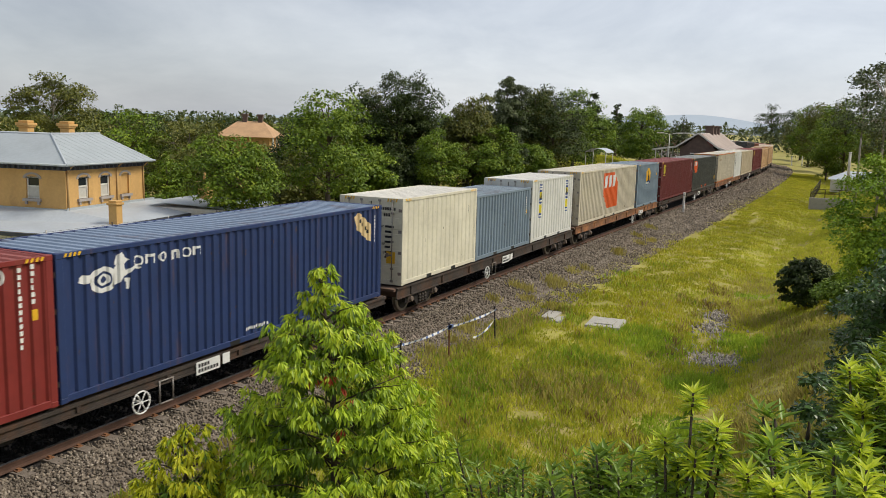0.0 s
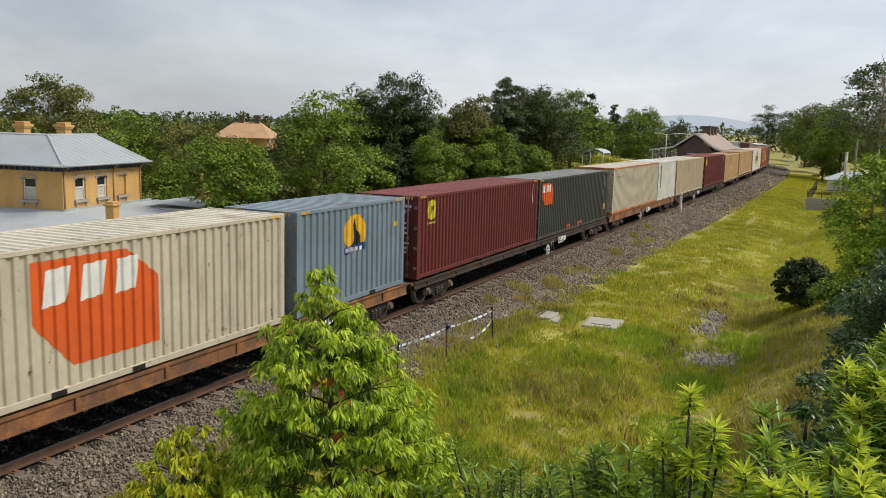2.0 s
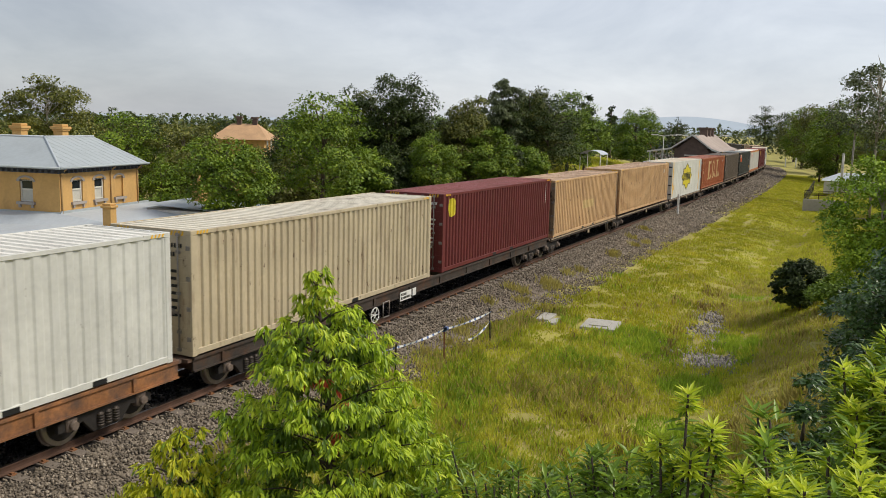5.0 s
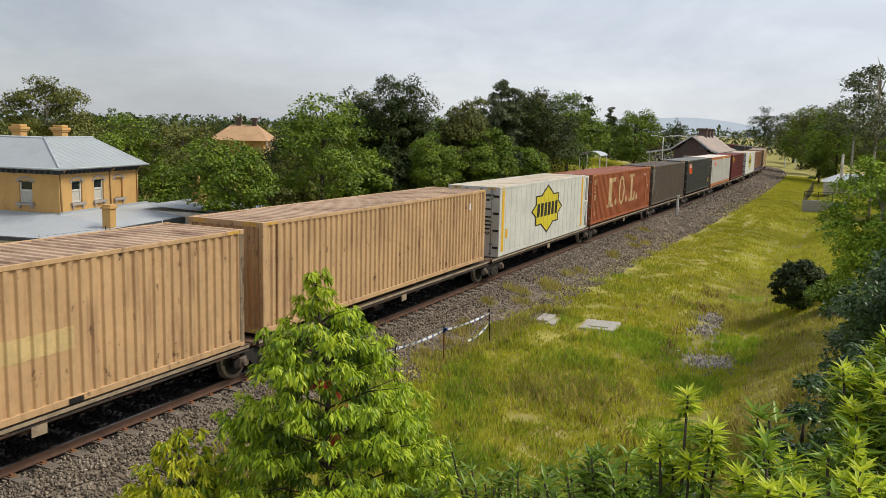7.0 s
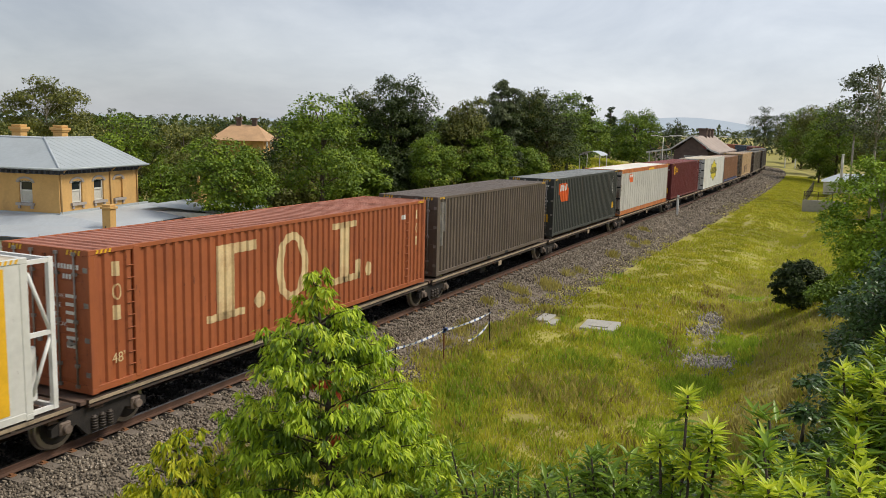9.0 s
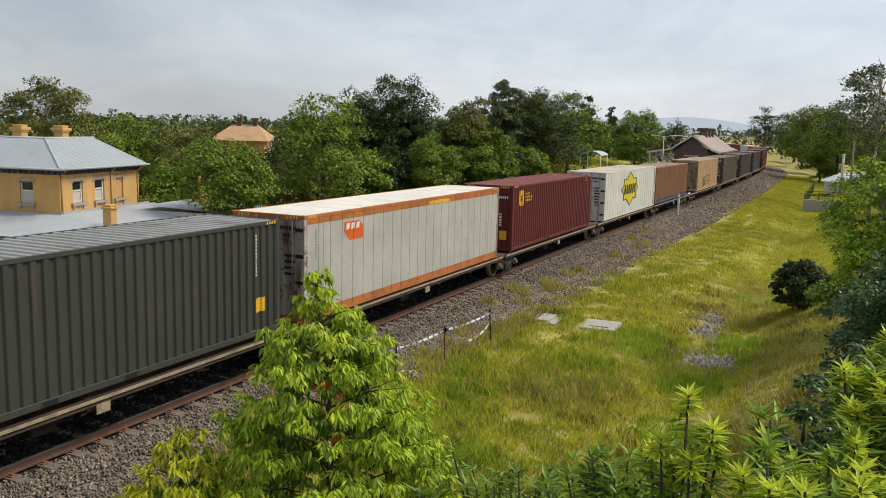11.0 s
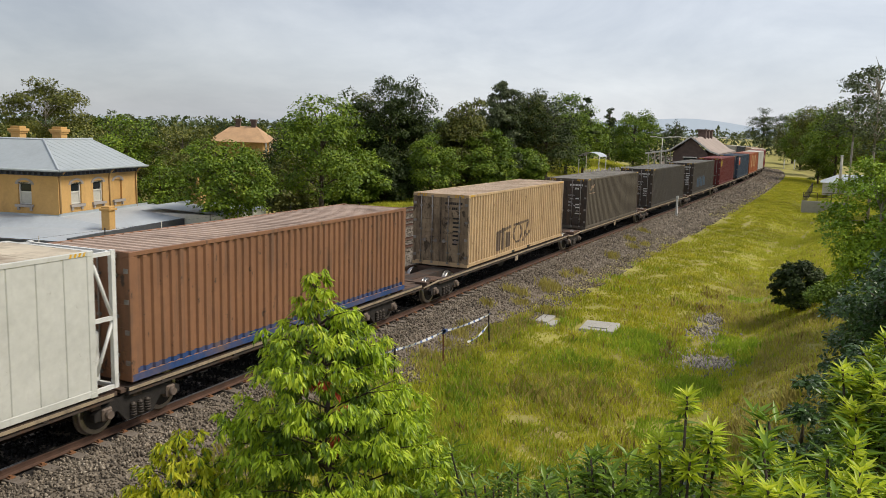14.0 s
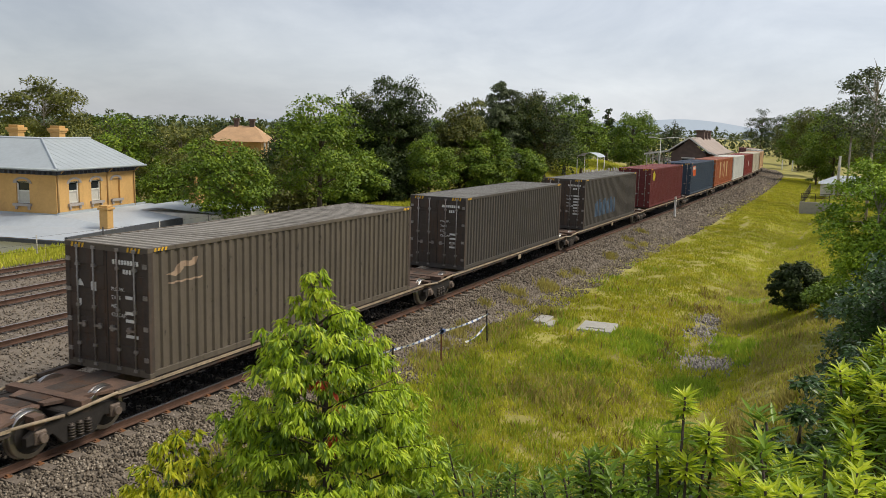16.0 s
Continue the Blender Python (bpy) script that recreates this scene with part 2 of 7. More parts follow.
M_SPRING = mat("spring_steel", (0.09, 0.075, 0.065), 0.6, 0.6, 6, 0.3)
M_SILLPALE = mat("worn_cream_line", (0.36, 0.28, 0.19), 0.8, 0, 3, 0.25, dirt=(0.13, 0.10, 0.08), dirt_amt=0.45, dirt_scale=2.5)
M_WHITE = mat("white_paint", (0.72, 0.72, 0.70), 0.6, 0, 3, 0.1, dirt=(0.35, 0.33, 0.3), dirt_amt=0.2)
M_YELLOW = mat("yellow_sign", (0.75, 0.43, 0.02), 0.55, 0, 3, 0.12)
M_ORANGE = mat("orange_paint", (0.66, 0.11, 0.015), 0.6, 0, 2, 0.1, dirt=(0.4, 0.12, 0.06), dirt_amt=0.2)
M_BLACK = mat("black_paint", (0.012, 0.012, 0.014), 0.55, 0, 3, 0.2)
M_NAVYP = mat("blue_paint", (0.015, 0.05, 0.22), 0.5, 0, 3, 0.15)
M_LIME = mat("sign_yellow", (0.62, 0.52, 0.03), 0.55, 0, 3, 0.12)
M_CREAMP = mat("cream_lettering", (0.66, 0.50, 0.27), 0.75, 0, 2, 0.15, dirt=(0.36, 0.13, 0.06), dirt_amt=0.25)
M_ROD = mat("lock_rod_steel", (0.30, 0.28, 0.26), 0.55, 0.6, 4, 0.3, dirt=(0.2, 0.1, 0.06), dirt_amt=0.3)
M_RUBBER = mat("door_rubber", (0.02, 0.02, 0.02), 0.8)


def rib_profile(length, pitch, depth, start=0.16):
    """Breaks (y, inset) of a trapezoid-ribbed sheet between two posts."""
    n = max(1, round((length - 2 * start) / pitch))
    p = (length - 2 * start) / n
    out = [(start, 0.0)]
    for k in range(n):
        y = start + k * p
        out += [(y + p * 0.30, 0.0), (y + p * 0.43, depth), (y + p * 0.77, depth), (y + p * 0.90, 0.0)]
    out.append((length - start, 0.0))
    return out


def seam_profile(length, pitch, start=0.1):
    """Flat panels parted by narrow seams."""
    n = max(1, round((length - 2 * start) / pitch))
    p = (length - 2 * start) / n
    out = [(start, 0.0)]
    for k in range(1, n):
        y = start + k * p
        out += [(y - 0.014, 0.0), (y - 0.009, 0.016), (y + 0.009, 0.016), (y + 0.014, 0.0)]
    out.append((length - start, 0.0))
    return out


def inset_at(prof, y):
    return float(np.interp(y, [a for a, _ in prof], [b for _, b in prof]))


def sheet(prof, length, side, z0, z1, half=1.205, flip=False):
    verts, faces = [], []
    for y, d in prof:
        x = side * (half - d)
        verts += [(x, y - length / 2, z0), (x, y - length / 2, z1)]
    for k in range(len(prof) - 1):
        q = (2 * k, 2 * k + 2, 2 * k + 3, 2 * k + 1)
        faces.append(q if side > 0 else q[::-1])
    return verts, faces


def decal(thing, prof, length, polys, material, name="emblem", label="", lift=0.006, half=1.205):
    """Painted shape that follows the ribs of the side facing the grass: outlines in metres from the near end and the floor."""
    single = ("label_strip", "large_shape", "small_shape", "pocket_frame", "pocket_mouth", "stripe", "pale_streak", "sticker", "faded_patch", "emblem", "spray_scrawl", "warning_sign", "scraped_mark")
    if len(polys) > 1 and name in single:
        return [decal(thing, prof, length, [q], material, name, label, lift, half) for q in polys][0]
    verts, faces = [], []
    for poly in polys:
        ys = [p[0] for p in poly]
        lo, hi = min(ys), max(ys)
        cuts = sorted({round(v, 5) for v in ys} | {round(y, 5) for y, _ in prof if lo < y < hi})
        for ya, yb in zip(cuts[:-1], cuts[1:]):
            if yb - ya < 1e-4:
                continue
            mid, hits = (ya + yb) / 2, []
            for (y0, z0), (y1, z1) in zip(poly, poly[1:] + poly[:1]):
                if min(y0, y1) <= mid < max(y0, y1):
                    f = lambda y: z0 + (z1 - z0) * (y - y0) / (y1 - y0)
                    hits.append((f(mid), f(ya), f(yb)))
            hits.sort()
            for (_, a0, b0), (_, a1, b1) in zip(hits[::2], hits[1::2]):
                xa, xb = half - inset_at(prof, ya) + lift, half - inset_at(prof, yb) + lift
                n = len(verts)
                verts += [(xa, ya - length / 2, a0), (xb, yb - length / 2, b0), (xb, yb - length / 2, b1), (xa, ya - length / 2, a1)]
                faces.append((n, n + 1, n + 2, n + 3))
    ob = raw(name, verts, faces, material, thing, label)
    return tagged(ob, kind="stuff") if len(polys) > 1 else ob


def rect(y0, z0, y1, z1, lean=0.0):
    return [(y0, z0), (y1, z0), (y1 + lean, z1), (y0 + lean, z1)]


def oval(cy, cz, ry, rz, n=20, a0=0.0, a1=360.0):
    return [(cy + ry * math.cos(radians(a0 + (a1 - a0) * k / n)), cz + rz * math.sin(radians(a0 + (a1 - a0) * k / n))) for k in range(n)]


def ring(cy, cz, ry, rz, w, n=24):
    """A hollow oval."""
    arc = [radians(360 * k / n) for k in range(n + 1)]
    return [[(cy + ry * math.cos(t), cz + rz * math.sin(t)) for t in arc] + [(cy + (ry - w) * math.cos(t), cz + (rz - w * 0.7) * math.sin(t)) for t in arc[::-1]]]


def code_bars(y, z_top, n, size=0.09, step=0.145, seed=0):
    """A column of small upright marks, for a painted code that cannot be made out."""
    rng = random.Random(seed)
    return [rect(y, z_top - k * step - size, y + size * rng.uniform(0.55, 0.9), z_top - k * step) for k in range(n)]


def text_mesh(name, words, size, material, parent, m):
    cu = bpy.data.curves.new(name, "FONT")
    cu.body, cu.size, cu.extrude = words, size, 0.001
    tmp = bpy.data.objects.new(name, cu)
    scene.collection.objects.link(tmp)
    me = bpy.data.meshes.new_from_object(tmp.evaluated_get(bpy.context.evaluated_depsgraph_get()))
    bpy.data.objects.remove(tmp)
    bpy.data.curves.remove(cu)
    me.materials.clear()
    me.materials.append(material)
    ob = new(name, me)
    ob.parent = parent
    ob.matrix_basis = m
    return ob


def door_end(box_ob, L, H, paint, marks=None, reefer=False, sign=False, half=1.205, seed=1):
    """Two leaf doors with cross ribs, lock rods, hinges and painted marks on the near end."""
    y = -L / 2
    for sx in (-1, 1):
        bm = bmesh.new()
        x0, x1 = (0.012, half - 0.07) if sx > 0 else (-half + 0.07, -0.012)
        box(bm, x0, y + 0.03, 0.17, x1, y + 0.08, H - 0.14)
        bevelled(bm, 0.006)
        door = part("door", bm, paint, box_ob)
        if not reefer:
            for k in range(5):
                zc = 0.45 + k * (H - 0.75) / 4
                bm = bmesh.new()
                box(bm, x0 + 0.05, y + 0.012, zc - 0.19, x1 - 0.05, y + 0.032, zc + 0.19)
                part("pressed_panel", bevelled(bm, 0.006), paint, door)
        for fx in (0.3, 0.74):
            xr = sx * (0.02 + (half - 0.1) * fx)
            bm = bmesh.new()
            cyl(bm, (xr, y - 0.018, 0.1), (xr, y - 0.018, H - 0.07), 0.019, seg=8)
            for z in (0.13, 0.55, H * 0.5, H - 0.5, H - 0.1):
                box(bm, xr - 0.05, y - 0.035, z - 0.035, xr + 0.05, y + 0.03, z + 0.035)
            part("lock_rod", bm, M_ROD, door)
            bm = bmesh.new()
            box(bm, xr - 0.24 * sx if sx > 0 else xr, y - 0.05, 0.98, xr if sx > 0 else xr + 0.24, y - 0.035, 1.03)
            box(bm, xr - 0.17 * sx - 0.04, y - 0.045, 0.94, xr - 0.17 * sx + 0.04, y + 0.02, 1.07)
            part("door_handle", bm, M_ROD, door)
        for k in range(4):
            z = 0.4 + k * (H - 0.8) / 3
            bm = bmesh.new()
            xa = sx * (half - 0.02)
            box(bm, min(xa, xa - sx * (0.26 if reefer else 0.12)), y - 0.012, z - 0.05, max(xa, xa - sx * (0.26 if reefer else 0.12)), y + 0.03, z + 0.05)
            part("hinge", bm, M_BLACK if reefer else M_ROD, door)
        bm = bmesh.new()
        box(bm, x0 - 0.008, y + 0.035, 0.165, x1 + 0.008, y + 0.06, H - 0.135)
        part("seal", bm, M_RUBBER, door)
        if sx > 0 and marks:
            rng = random.Random(seed)
            bm = bmesh.new()
            for row, n in ((H - 0.36, 9), (H - 0.56, 3)):
                for k in range(n):
                    xx = 0.2 + k * 0.085 + (0.3 if n == 3 else 0)
                    box(bm, xx, y + 0.004, row - 0.05, xx + 0.06, y + 0.0085, row + 0.05)
            for k in range(7):
                if rng.random() < 0.85:
                    zz = H - 0.95 - k * 0.17
                    box(bm, 0.55, y + 0.004, zz - 0.035, 0.55 + rng.uniform(0.2, 0.36), y + 0.0085, zz + 0.035)
            tagged(part("painted_marks", bm, marks, door), kind="stuff")
            for k, w in enumerate(("M.G.W.", "TARE", "NET", "CU.CAP.")):
                text_mesh("stencilled_word", w, 0.12, marks, door, Matrix.Translation((0.14, y + 0.006, H - 1.0 - k * 0.19)) @ Euler((radians(90), 0, 0)).to_matrix().to_4x4())
    if sign:
        bm = bmesh.new()
        box(bm, 0.62, y + 0.003, 0.72, 0.95, y + 0.009, 1.12)
        part("warning_sign", bm, M_YELLOW, box_ob, "yellow warning sign")


def container(label, L, H, paint, roof=None, rails=None, ribs=0.278, flat=False, door=True, marks=None, posts=None, reefer=False,
              sign=False, frame_end=None, name="shipping_container", seed=1, depth=0.05):
    """One freight container, its floor at z = 0, its near end at y = -L/2."""
    roof, rails, posts = roof or paint, rails or paint, posts or paint
    ob = empty(name, Matrix.Identity(4), label, "container", "containers on the train")
    prof = seam_profile(L, 0.62) if flat else rib_profile(L, ribs, depth)
    for sd in (1, -1):
        v, f = sheet(prof, L, sd, 0.12, H - 0.09)
        raw("side_panel", v, f, paint, ob)
    # roof sheet with shallow cross ribs
    verts, faces = [], []
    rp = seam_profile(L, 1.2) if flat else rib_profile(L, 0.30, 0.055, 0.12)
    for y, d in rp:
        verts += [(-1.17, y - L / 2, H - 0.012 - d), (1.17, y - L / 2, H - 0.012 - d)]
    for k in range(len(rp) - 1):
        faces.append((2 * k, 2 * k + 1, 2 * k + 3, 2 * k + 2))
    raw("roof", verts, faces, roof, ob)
    for sx in (-1, 1):
        bm = bmesh.new()
        box(bm, min(sx * 1.219, sx * 1.15), -L / 2 + 0.15, H - 0.1, max(sx * 1.219, sx * 1.15), L / 2 - 0.15, H - 0.004)
        part("top_rail", bevelled(bm, 0.008), rails, ob)
        bm = bmesh.new()
        box(bm, min(sx * 1.215, sx * 1.13), -L / 2 + 0.15, 0.02, max(sx * 1.215, sx * 1.13), L / 2 - 0.15, 0.16)
        part("bottom_rail", bevelled(bm, 0.008), rails, ob)
        for sy in (-1, 1):
            bm = bmesh.new()
            ya, yb = sorted((sy * L / 2, sy * (L / 2 - 0.16)))
            box(bm, min(sx * 1.219, sx * 1.08), ya, 0.11, max(sx * 1.219, sx * 1.08), yb, H - 0.11)
            part("corner_post", bevelled(bm, 0.01), posts, ob)
            for z in (0, H - 0.118):
                bm = bmesh.new()
                box(bm, min(sx * 1.222, sx * 1.06), ya - 0.003, z, max(sx * 1.222, sx * 1.06), yb + 0.003, z + 0.118)
                part("corner_casting", bevelled(bm, 0.012), rails, ob)
    for sy in (-1, 1):
        for z0, z1 in ((0.01, 0.17), (H - 0.14, H - 0.006)):
            bm = bmesh.new()
            ya, yb = sorted((sy * (L / 2 - 0.002), sy * (L / 2 - 0.1)))
            box(bm, -1.075, ya, z0, 1.075, yb, z1)
            part("end_header" if z0 > 1 else "end_sill", bm, rails, ob)
        if door and sy < 0:
            door_end(ob, L, H, posts, marks, reefer, sign, seed=seed)
        else:
            ep = rib_profile(2.16, 0.24, 0.045, 0.03)
            verts = [(y - 1.08, sy * (L / 2 - 0.03 - d), z) for y, d in ep for z in (0.16, H - 0.13)]
            raw("end_wall", verts, [((2 * k, 2 * k + 1, 2 * k + 3, 2 * k + 2) if sy > 0 else (2 * k, 2 * k + 2, 2 * k + 3, 2 * k + 1)) for k in range(len(ep) - 1)], paint, ob)
    if H > 2.8:
        # yellow slanting warning marks at the top corners
        for y0 in (-L / 2 + 0.18, L / 2 - 0.58):
            bm = bmesh.new()
            for k in range(4):
                y = y0 + k * 0.105
                bm.faces.new([bm.verts.new((1.222, a, z)) for a, z in ((y, H - 0.088), (y + 0.055, H - 0.088), (y + 0.085, H - 0.014), (y + 0.03, H - 0.014))])
            tagged(part("warning_mark", bm, M_YELLOW, ob, "slanting yellow warning marks"), kind="stuff")
        for x0 in (-1.02, 0.62):
            bm = bmesh.new()
            for k in range(4):
                x = x0 + k * 0.105
                bm.faces.new([bm.verts.new((a, -L / 2 - 0.004, z)) for a, z in ((x, H - 0.125), (x + 0.055, H - 0.125), (x + 0.085, H - 0.02), (x + 0.03, H - 0.02))])
            tagged(part("warning_mark", bm, M_YELLOW, ob, "slanting yellow warning marks"), kind="stuff")
    bm = bmesh.new()
    box(bm, -1.12, -L / 2 + 0.05, 0.05, 1.12, L / 2 - 0.05, 0.1)
    part("floor", bm, M_STEEL, ob)
    if L < 13 and not flat:
        # nothing is cut: black plates paint in the shade of the pockets
        for yc in (-0.5, 0.5):
            bm = bmesh.new()
            box(bm, 1.205, yc * 2 - 0.18, 0.025, 1.2175, yc * 2 + 0.18, 0.135)
            part("fork_pocket", bm, M_BLACK, ob, "black plate painted as a fork-lift pocket's shade")
    return ob, prof


def paints(key, col, rust=(0.16, 0.08, 0.045), amt=0.18, rough=0.55, roofcol=None, roof_amt=0.4):
    p = mat(key + "_paint", col, rough, 0, 0.7, 0.12, 0.06, 12, dirt=rust, dirt_amt=amt, dirt_scale=0.9, streak=True)
    # the roof's colour runs paler than the sides', with its own stains
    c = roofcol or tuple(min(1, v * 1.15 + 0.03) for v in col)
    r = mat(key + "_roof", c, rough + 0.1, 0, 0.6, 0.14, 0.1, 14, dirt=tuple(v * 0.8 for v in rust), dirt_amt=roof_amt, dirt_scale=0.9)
    return p, r


def build_containers():
    def put(res, a, L, dz):
        ob, prof = res
        MOVES.append((ob, a, a + L, 0.88 + dz))
        return ob, prof

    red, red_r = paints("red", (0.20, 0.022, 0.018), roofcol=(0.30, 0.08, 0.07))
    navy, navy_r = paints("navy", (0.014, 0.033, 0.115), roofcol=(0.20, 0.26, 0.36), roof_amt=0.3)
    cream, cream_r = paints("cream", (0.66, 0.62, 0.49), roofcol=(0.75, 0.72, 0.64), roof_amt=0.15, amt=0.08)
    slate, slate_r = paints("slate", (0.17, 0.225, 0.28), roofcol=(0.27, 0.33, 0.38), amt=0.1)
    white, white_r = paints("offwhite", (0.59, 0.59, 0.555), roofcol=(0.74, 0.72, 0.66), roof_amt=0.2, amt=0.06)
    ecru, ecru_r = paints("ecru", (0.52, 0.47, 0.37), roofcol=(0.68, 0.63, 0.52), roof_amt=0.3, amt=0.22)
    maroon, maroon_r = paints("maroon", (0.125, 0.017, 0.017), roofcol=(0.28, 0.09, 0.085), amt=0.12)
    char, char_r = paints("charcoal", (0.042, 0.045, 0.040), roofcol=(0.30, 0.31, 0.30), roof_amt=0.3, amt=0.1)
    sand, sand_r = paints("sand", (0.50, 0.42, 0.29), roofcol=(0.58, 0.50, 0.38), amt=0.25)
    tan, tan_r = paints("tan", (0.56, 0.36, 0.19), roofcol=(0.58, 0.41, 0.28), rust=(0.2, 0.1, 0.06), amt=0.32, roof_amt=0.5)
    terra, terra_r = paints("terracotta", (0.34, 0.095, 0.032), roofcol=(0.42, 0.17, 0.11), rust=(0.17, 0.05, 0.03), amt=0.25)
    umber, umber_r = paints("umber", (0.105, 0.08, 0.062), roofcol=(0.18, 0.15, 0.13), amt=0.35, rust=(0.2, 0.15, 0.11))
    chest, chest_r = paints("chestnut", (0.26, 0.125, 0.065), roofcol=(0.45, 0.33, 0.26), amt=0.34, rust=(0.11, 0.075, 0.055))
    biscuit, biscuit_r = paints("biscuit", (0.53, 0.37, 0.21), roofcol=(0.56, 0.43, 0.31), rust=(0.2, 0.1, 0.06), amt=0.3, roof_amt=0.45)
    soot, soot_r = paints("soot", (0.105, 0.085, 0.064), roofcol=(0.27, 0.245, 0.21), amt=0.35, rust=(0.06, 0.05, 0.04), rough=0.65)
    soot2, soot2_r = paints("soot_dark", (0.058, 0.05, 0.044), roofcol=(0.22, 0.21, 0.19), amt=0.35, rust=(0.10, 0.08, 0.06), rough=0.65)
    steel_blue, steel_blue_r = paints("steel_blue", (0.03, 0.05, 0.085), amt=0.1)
    # dirty door colours, darkened to paint the shade of the unlit end
    shaded_brown = mat("shaded_door_brown", (0.055, 0.042, 0.034), 0.7, 0, 1.5, 0.25, 0.1, 30, dirt=(0.12, 0.07, 0.045), dirt_amt=0.4, streak=True)
    shaded_tan = mat("shaded_door_tan", (0.34, 0.25, 0.16), 0.75, 0, 1.5, 0.25, 0.1, 30, dirt=(0.09, 0.06, 0.04), dirt_amt=0.6, streak=True)
    pale_grey, _ = paints("pale_grey", (0.44, 0.43, 0.40), amt=0.06)
    rusty_white = mat("rusty_white_door", (0.60, 0.57, 0.52), 0.7, 0, 0.9, 0.2, 0.1, 20, dirt=(0.15, 0.075, 0.04), dirt_amt=0.75, dirt_scale=0.5, streak=True)
    orail = mat("orange_rail", (0.45, 0.15, 0.04), 0.7, 0, 1.5, 0.2, 0.1, 30, dirt=(0.2, 0.08, 0.04), dirt_amt=0.4)
    brail = mat("blue_rail", (0.02, 0.06, 0.19), 0.65, 0, 1.5, 0.3, 0.1, 30, dirt=(0.17, 0.11, 0.08), dirt_amt=0.5)

    def orange_plate(ob, prof, L, y0, z1, w, h, cut=0.28):
        decal(ob, prof, L, [[(y0, z1), (y0 + w * (1 - cut), z1), (y0 + w, z1 - h * 0.33), (y0 + w, z1 - h), (y0 + w * 0.28, z1 - h), (y0, z1 - h * 0.55)]], M_ORANGE, "emblem", "orange painted emblem")
        for k in range(3):
            a = y0 + w * (0.07 + 0.27 * k)
            decal(ob, prof, L, [[(a, z1 - h * 0.42), (a + w * 0.17, z1 - h * 0.40), (a + w * 0.21, z1 - h * 0.07), (a + w * 0.03, z1 - h * 0.09)]], M_WHITE, "emblem_bar", "white block on the emblem", 0.01)

    def star(ob, prof, L, cy, cz, ry, rz):
        def pts(k):
            quarter = [(1, 0), (0.74, 0.26), (0.74, 0.60), (0.40, 0.60)]
            half = quarter + [(0, 1)] + [(-a, b) for a, b in quarter[:0:-1]]
            return [(cy + ry * k * a, cz + rz * k * b) for a, b in half + [(-a, -b) for a, b in half]]
        decal(ob, prof, L, [pts(1.0)], M_BLACK, "emblem_border", "black star-shaped border", 0.006)
        decal(ob, prof, L, [pts(0.91)], M_LIME, "emblem", "yellow star-shaped emblem", 0.010)
        for k in range(6):
            a = cy - ry * 0.66 + k * ry * 0.225
            decal(ob, prof, L, [rect(a, cz - rz * 0.27, a + ry * 0.16, cz + rz * 0.27, 0.06)], M_BLACK, "emblem_bar", "", 0.014)
        # the same emblem, small, on the far leaf of the doors
        for k, material, lift in ((1.0, M_BLACK, 0.022), (0.88, M_LIME, 0.018)):
            bm = bmesh.new()
            bm.faces.new([bm.verts.new((-0.60 + 0.42 * (p - cy) / ry * k, -L / 2 + lift, 2.38 + 0.27 * (q - cz) / rz * k)) for p, q in pts(1.0)])
            part("door_emblem", bm, material, ob, "small yellow star-shaped emblem")
        bm = bmesh.new()
        for k in range(6):
            box(bm, -0.84 + k * 0.083, -L / 2 + 0.012, 2.31, -0.78 + k * 0.083, -L / 2 + 0.016, 2.45)
        tagged(part("door_emblem_bar", bm, M_BLACK, ob), kind="stuff")

    def codes(ob, prof, L, y, z, n, material=M_WHITE, seed=2, size=0.085):
        decal(ob, prof, L, code_bars(y, z, n, size, size * 1.5, seed), material, "painted_code", "column of small painted marks")

    # 1 bright red forty-foot
    L = 12.19
    ob, pr = put(container("red ribbed steel container with white painted marks", L, 2.9, red, red_r, marks=M_WHITE), -1.5, L, 0.05)
    codes(ob, pr, L, 11.45, 2.75, 12); codes(ob, pr, L, 11.72, 2.78, 6)
    decal(ob, pr, L, ring(11.0, 2.62, 0.2, 0.2, 0.05), M_WHITE, "emblem", "white painted ring")
    decal(ob, pr, L, [rect(11.72, 1.75, 11.85, 1.95)], M_YELLOW, "warning_sign", "small yellow sticker")
    # 2 navy forty-foot with a white sea-horse shaped emblem
    L = 12.06
    ob, pr = put(container("navy blue ribbed steel container with white emblem", L, 2.9, navy, navy_r), 10.75, L, 0.05)
    decal(ob, pr, L, ring(1.12, 2.24, 0.34, 0.26, 0.13) + ring(1.12, 2.24, 0.16, 0.12, 0.07) +
          [[(0.48, 2.28), (0.62, 2.40), (0.82, 2.38), (0.84, 2.24), (0.66, 2.22)], [(1.32, 2.05), (1.52, 2.12), (1.72, 2.34), (1.66, 2.5), (1.5, 2.52), (1.36, 2.36)],
           [(1.42, 2.5), (1.66, 2.46), (1.80, 2.56), (1.70, 2.62), (1.58, 2.74), (1.48, 2.68)], [(1.66, 2.32), (1.92, 2.42), (2.10, 2.36), (2.06, 2.32), (1.92, 2.36), (1.70, 2.22)],
           [(1.6, 2.2), (1.8, 2.18), (1.78, 1.95), (1.72, 1.96), (1.72, 2.1)]], M_WHITE, "emblem", "white sea-horse shaped emblem")
    for k in range(6):
        a = 1.9 + k * 0.355
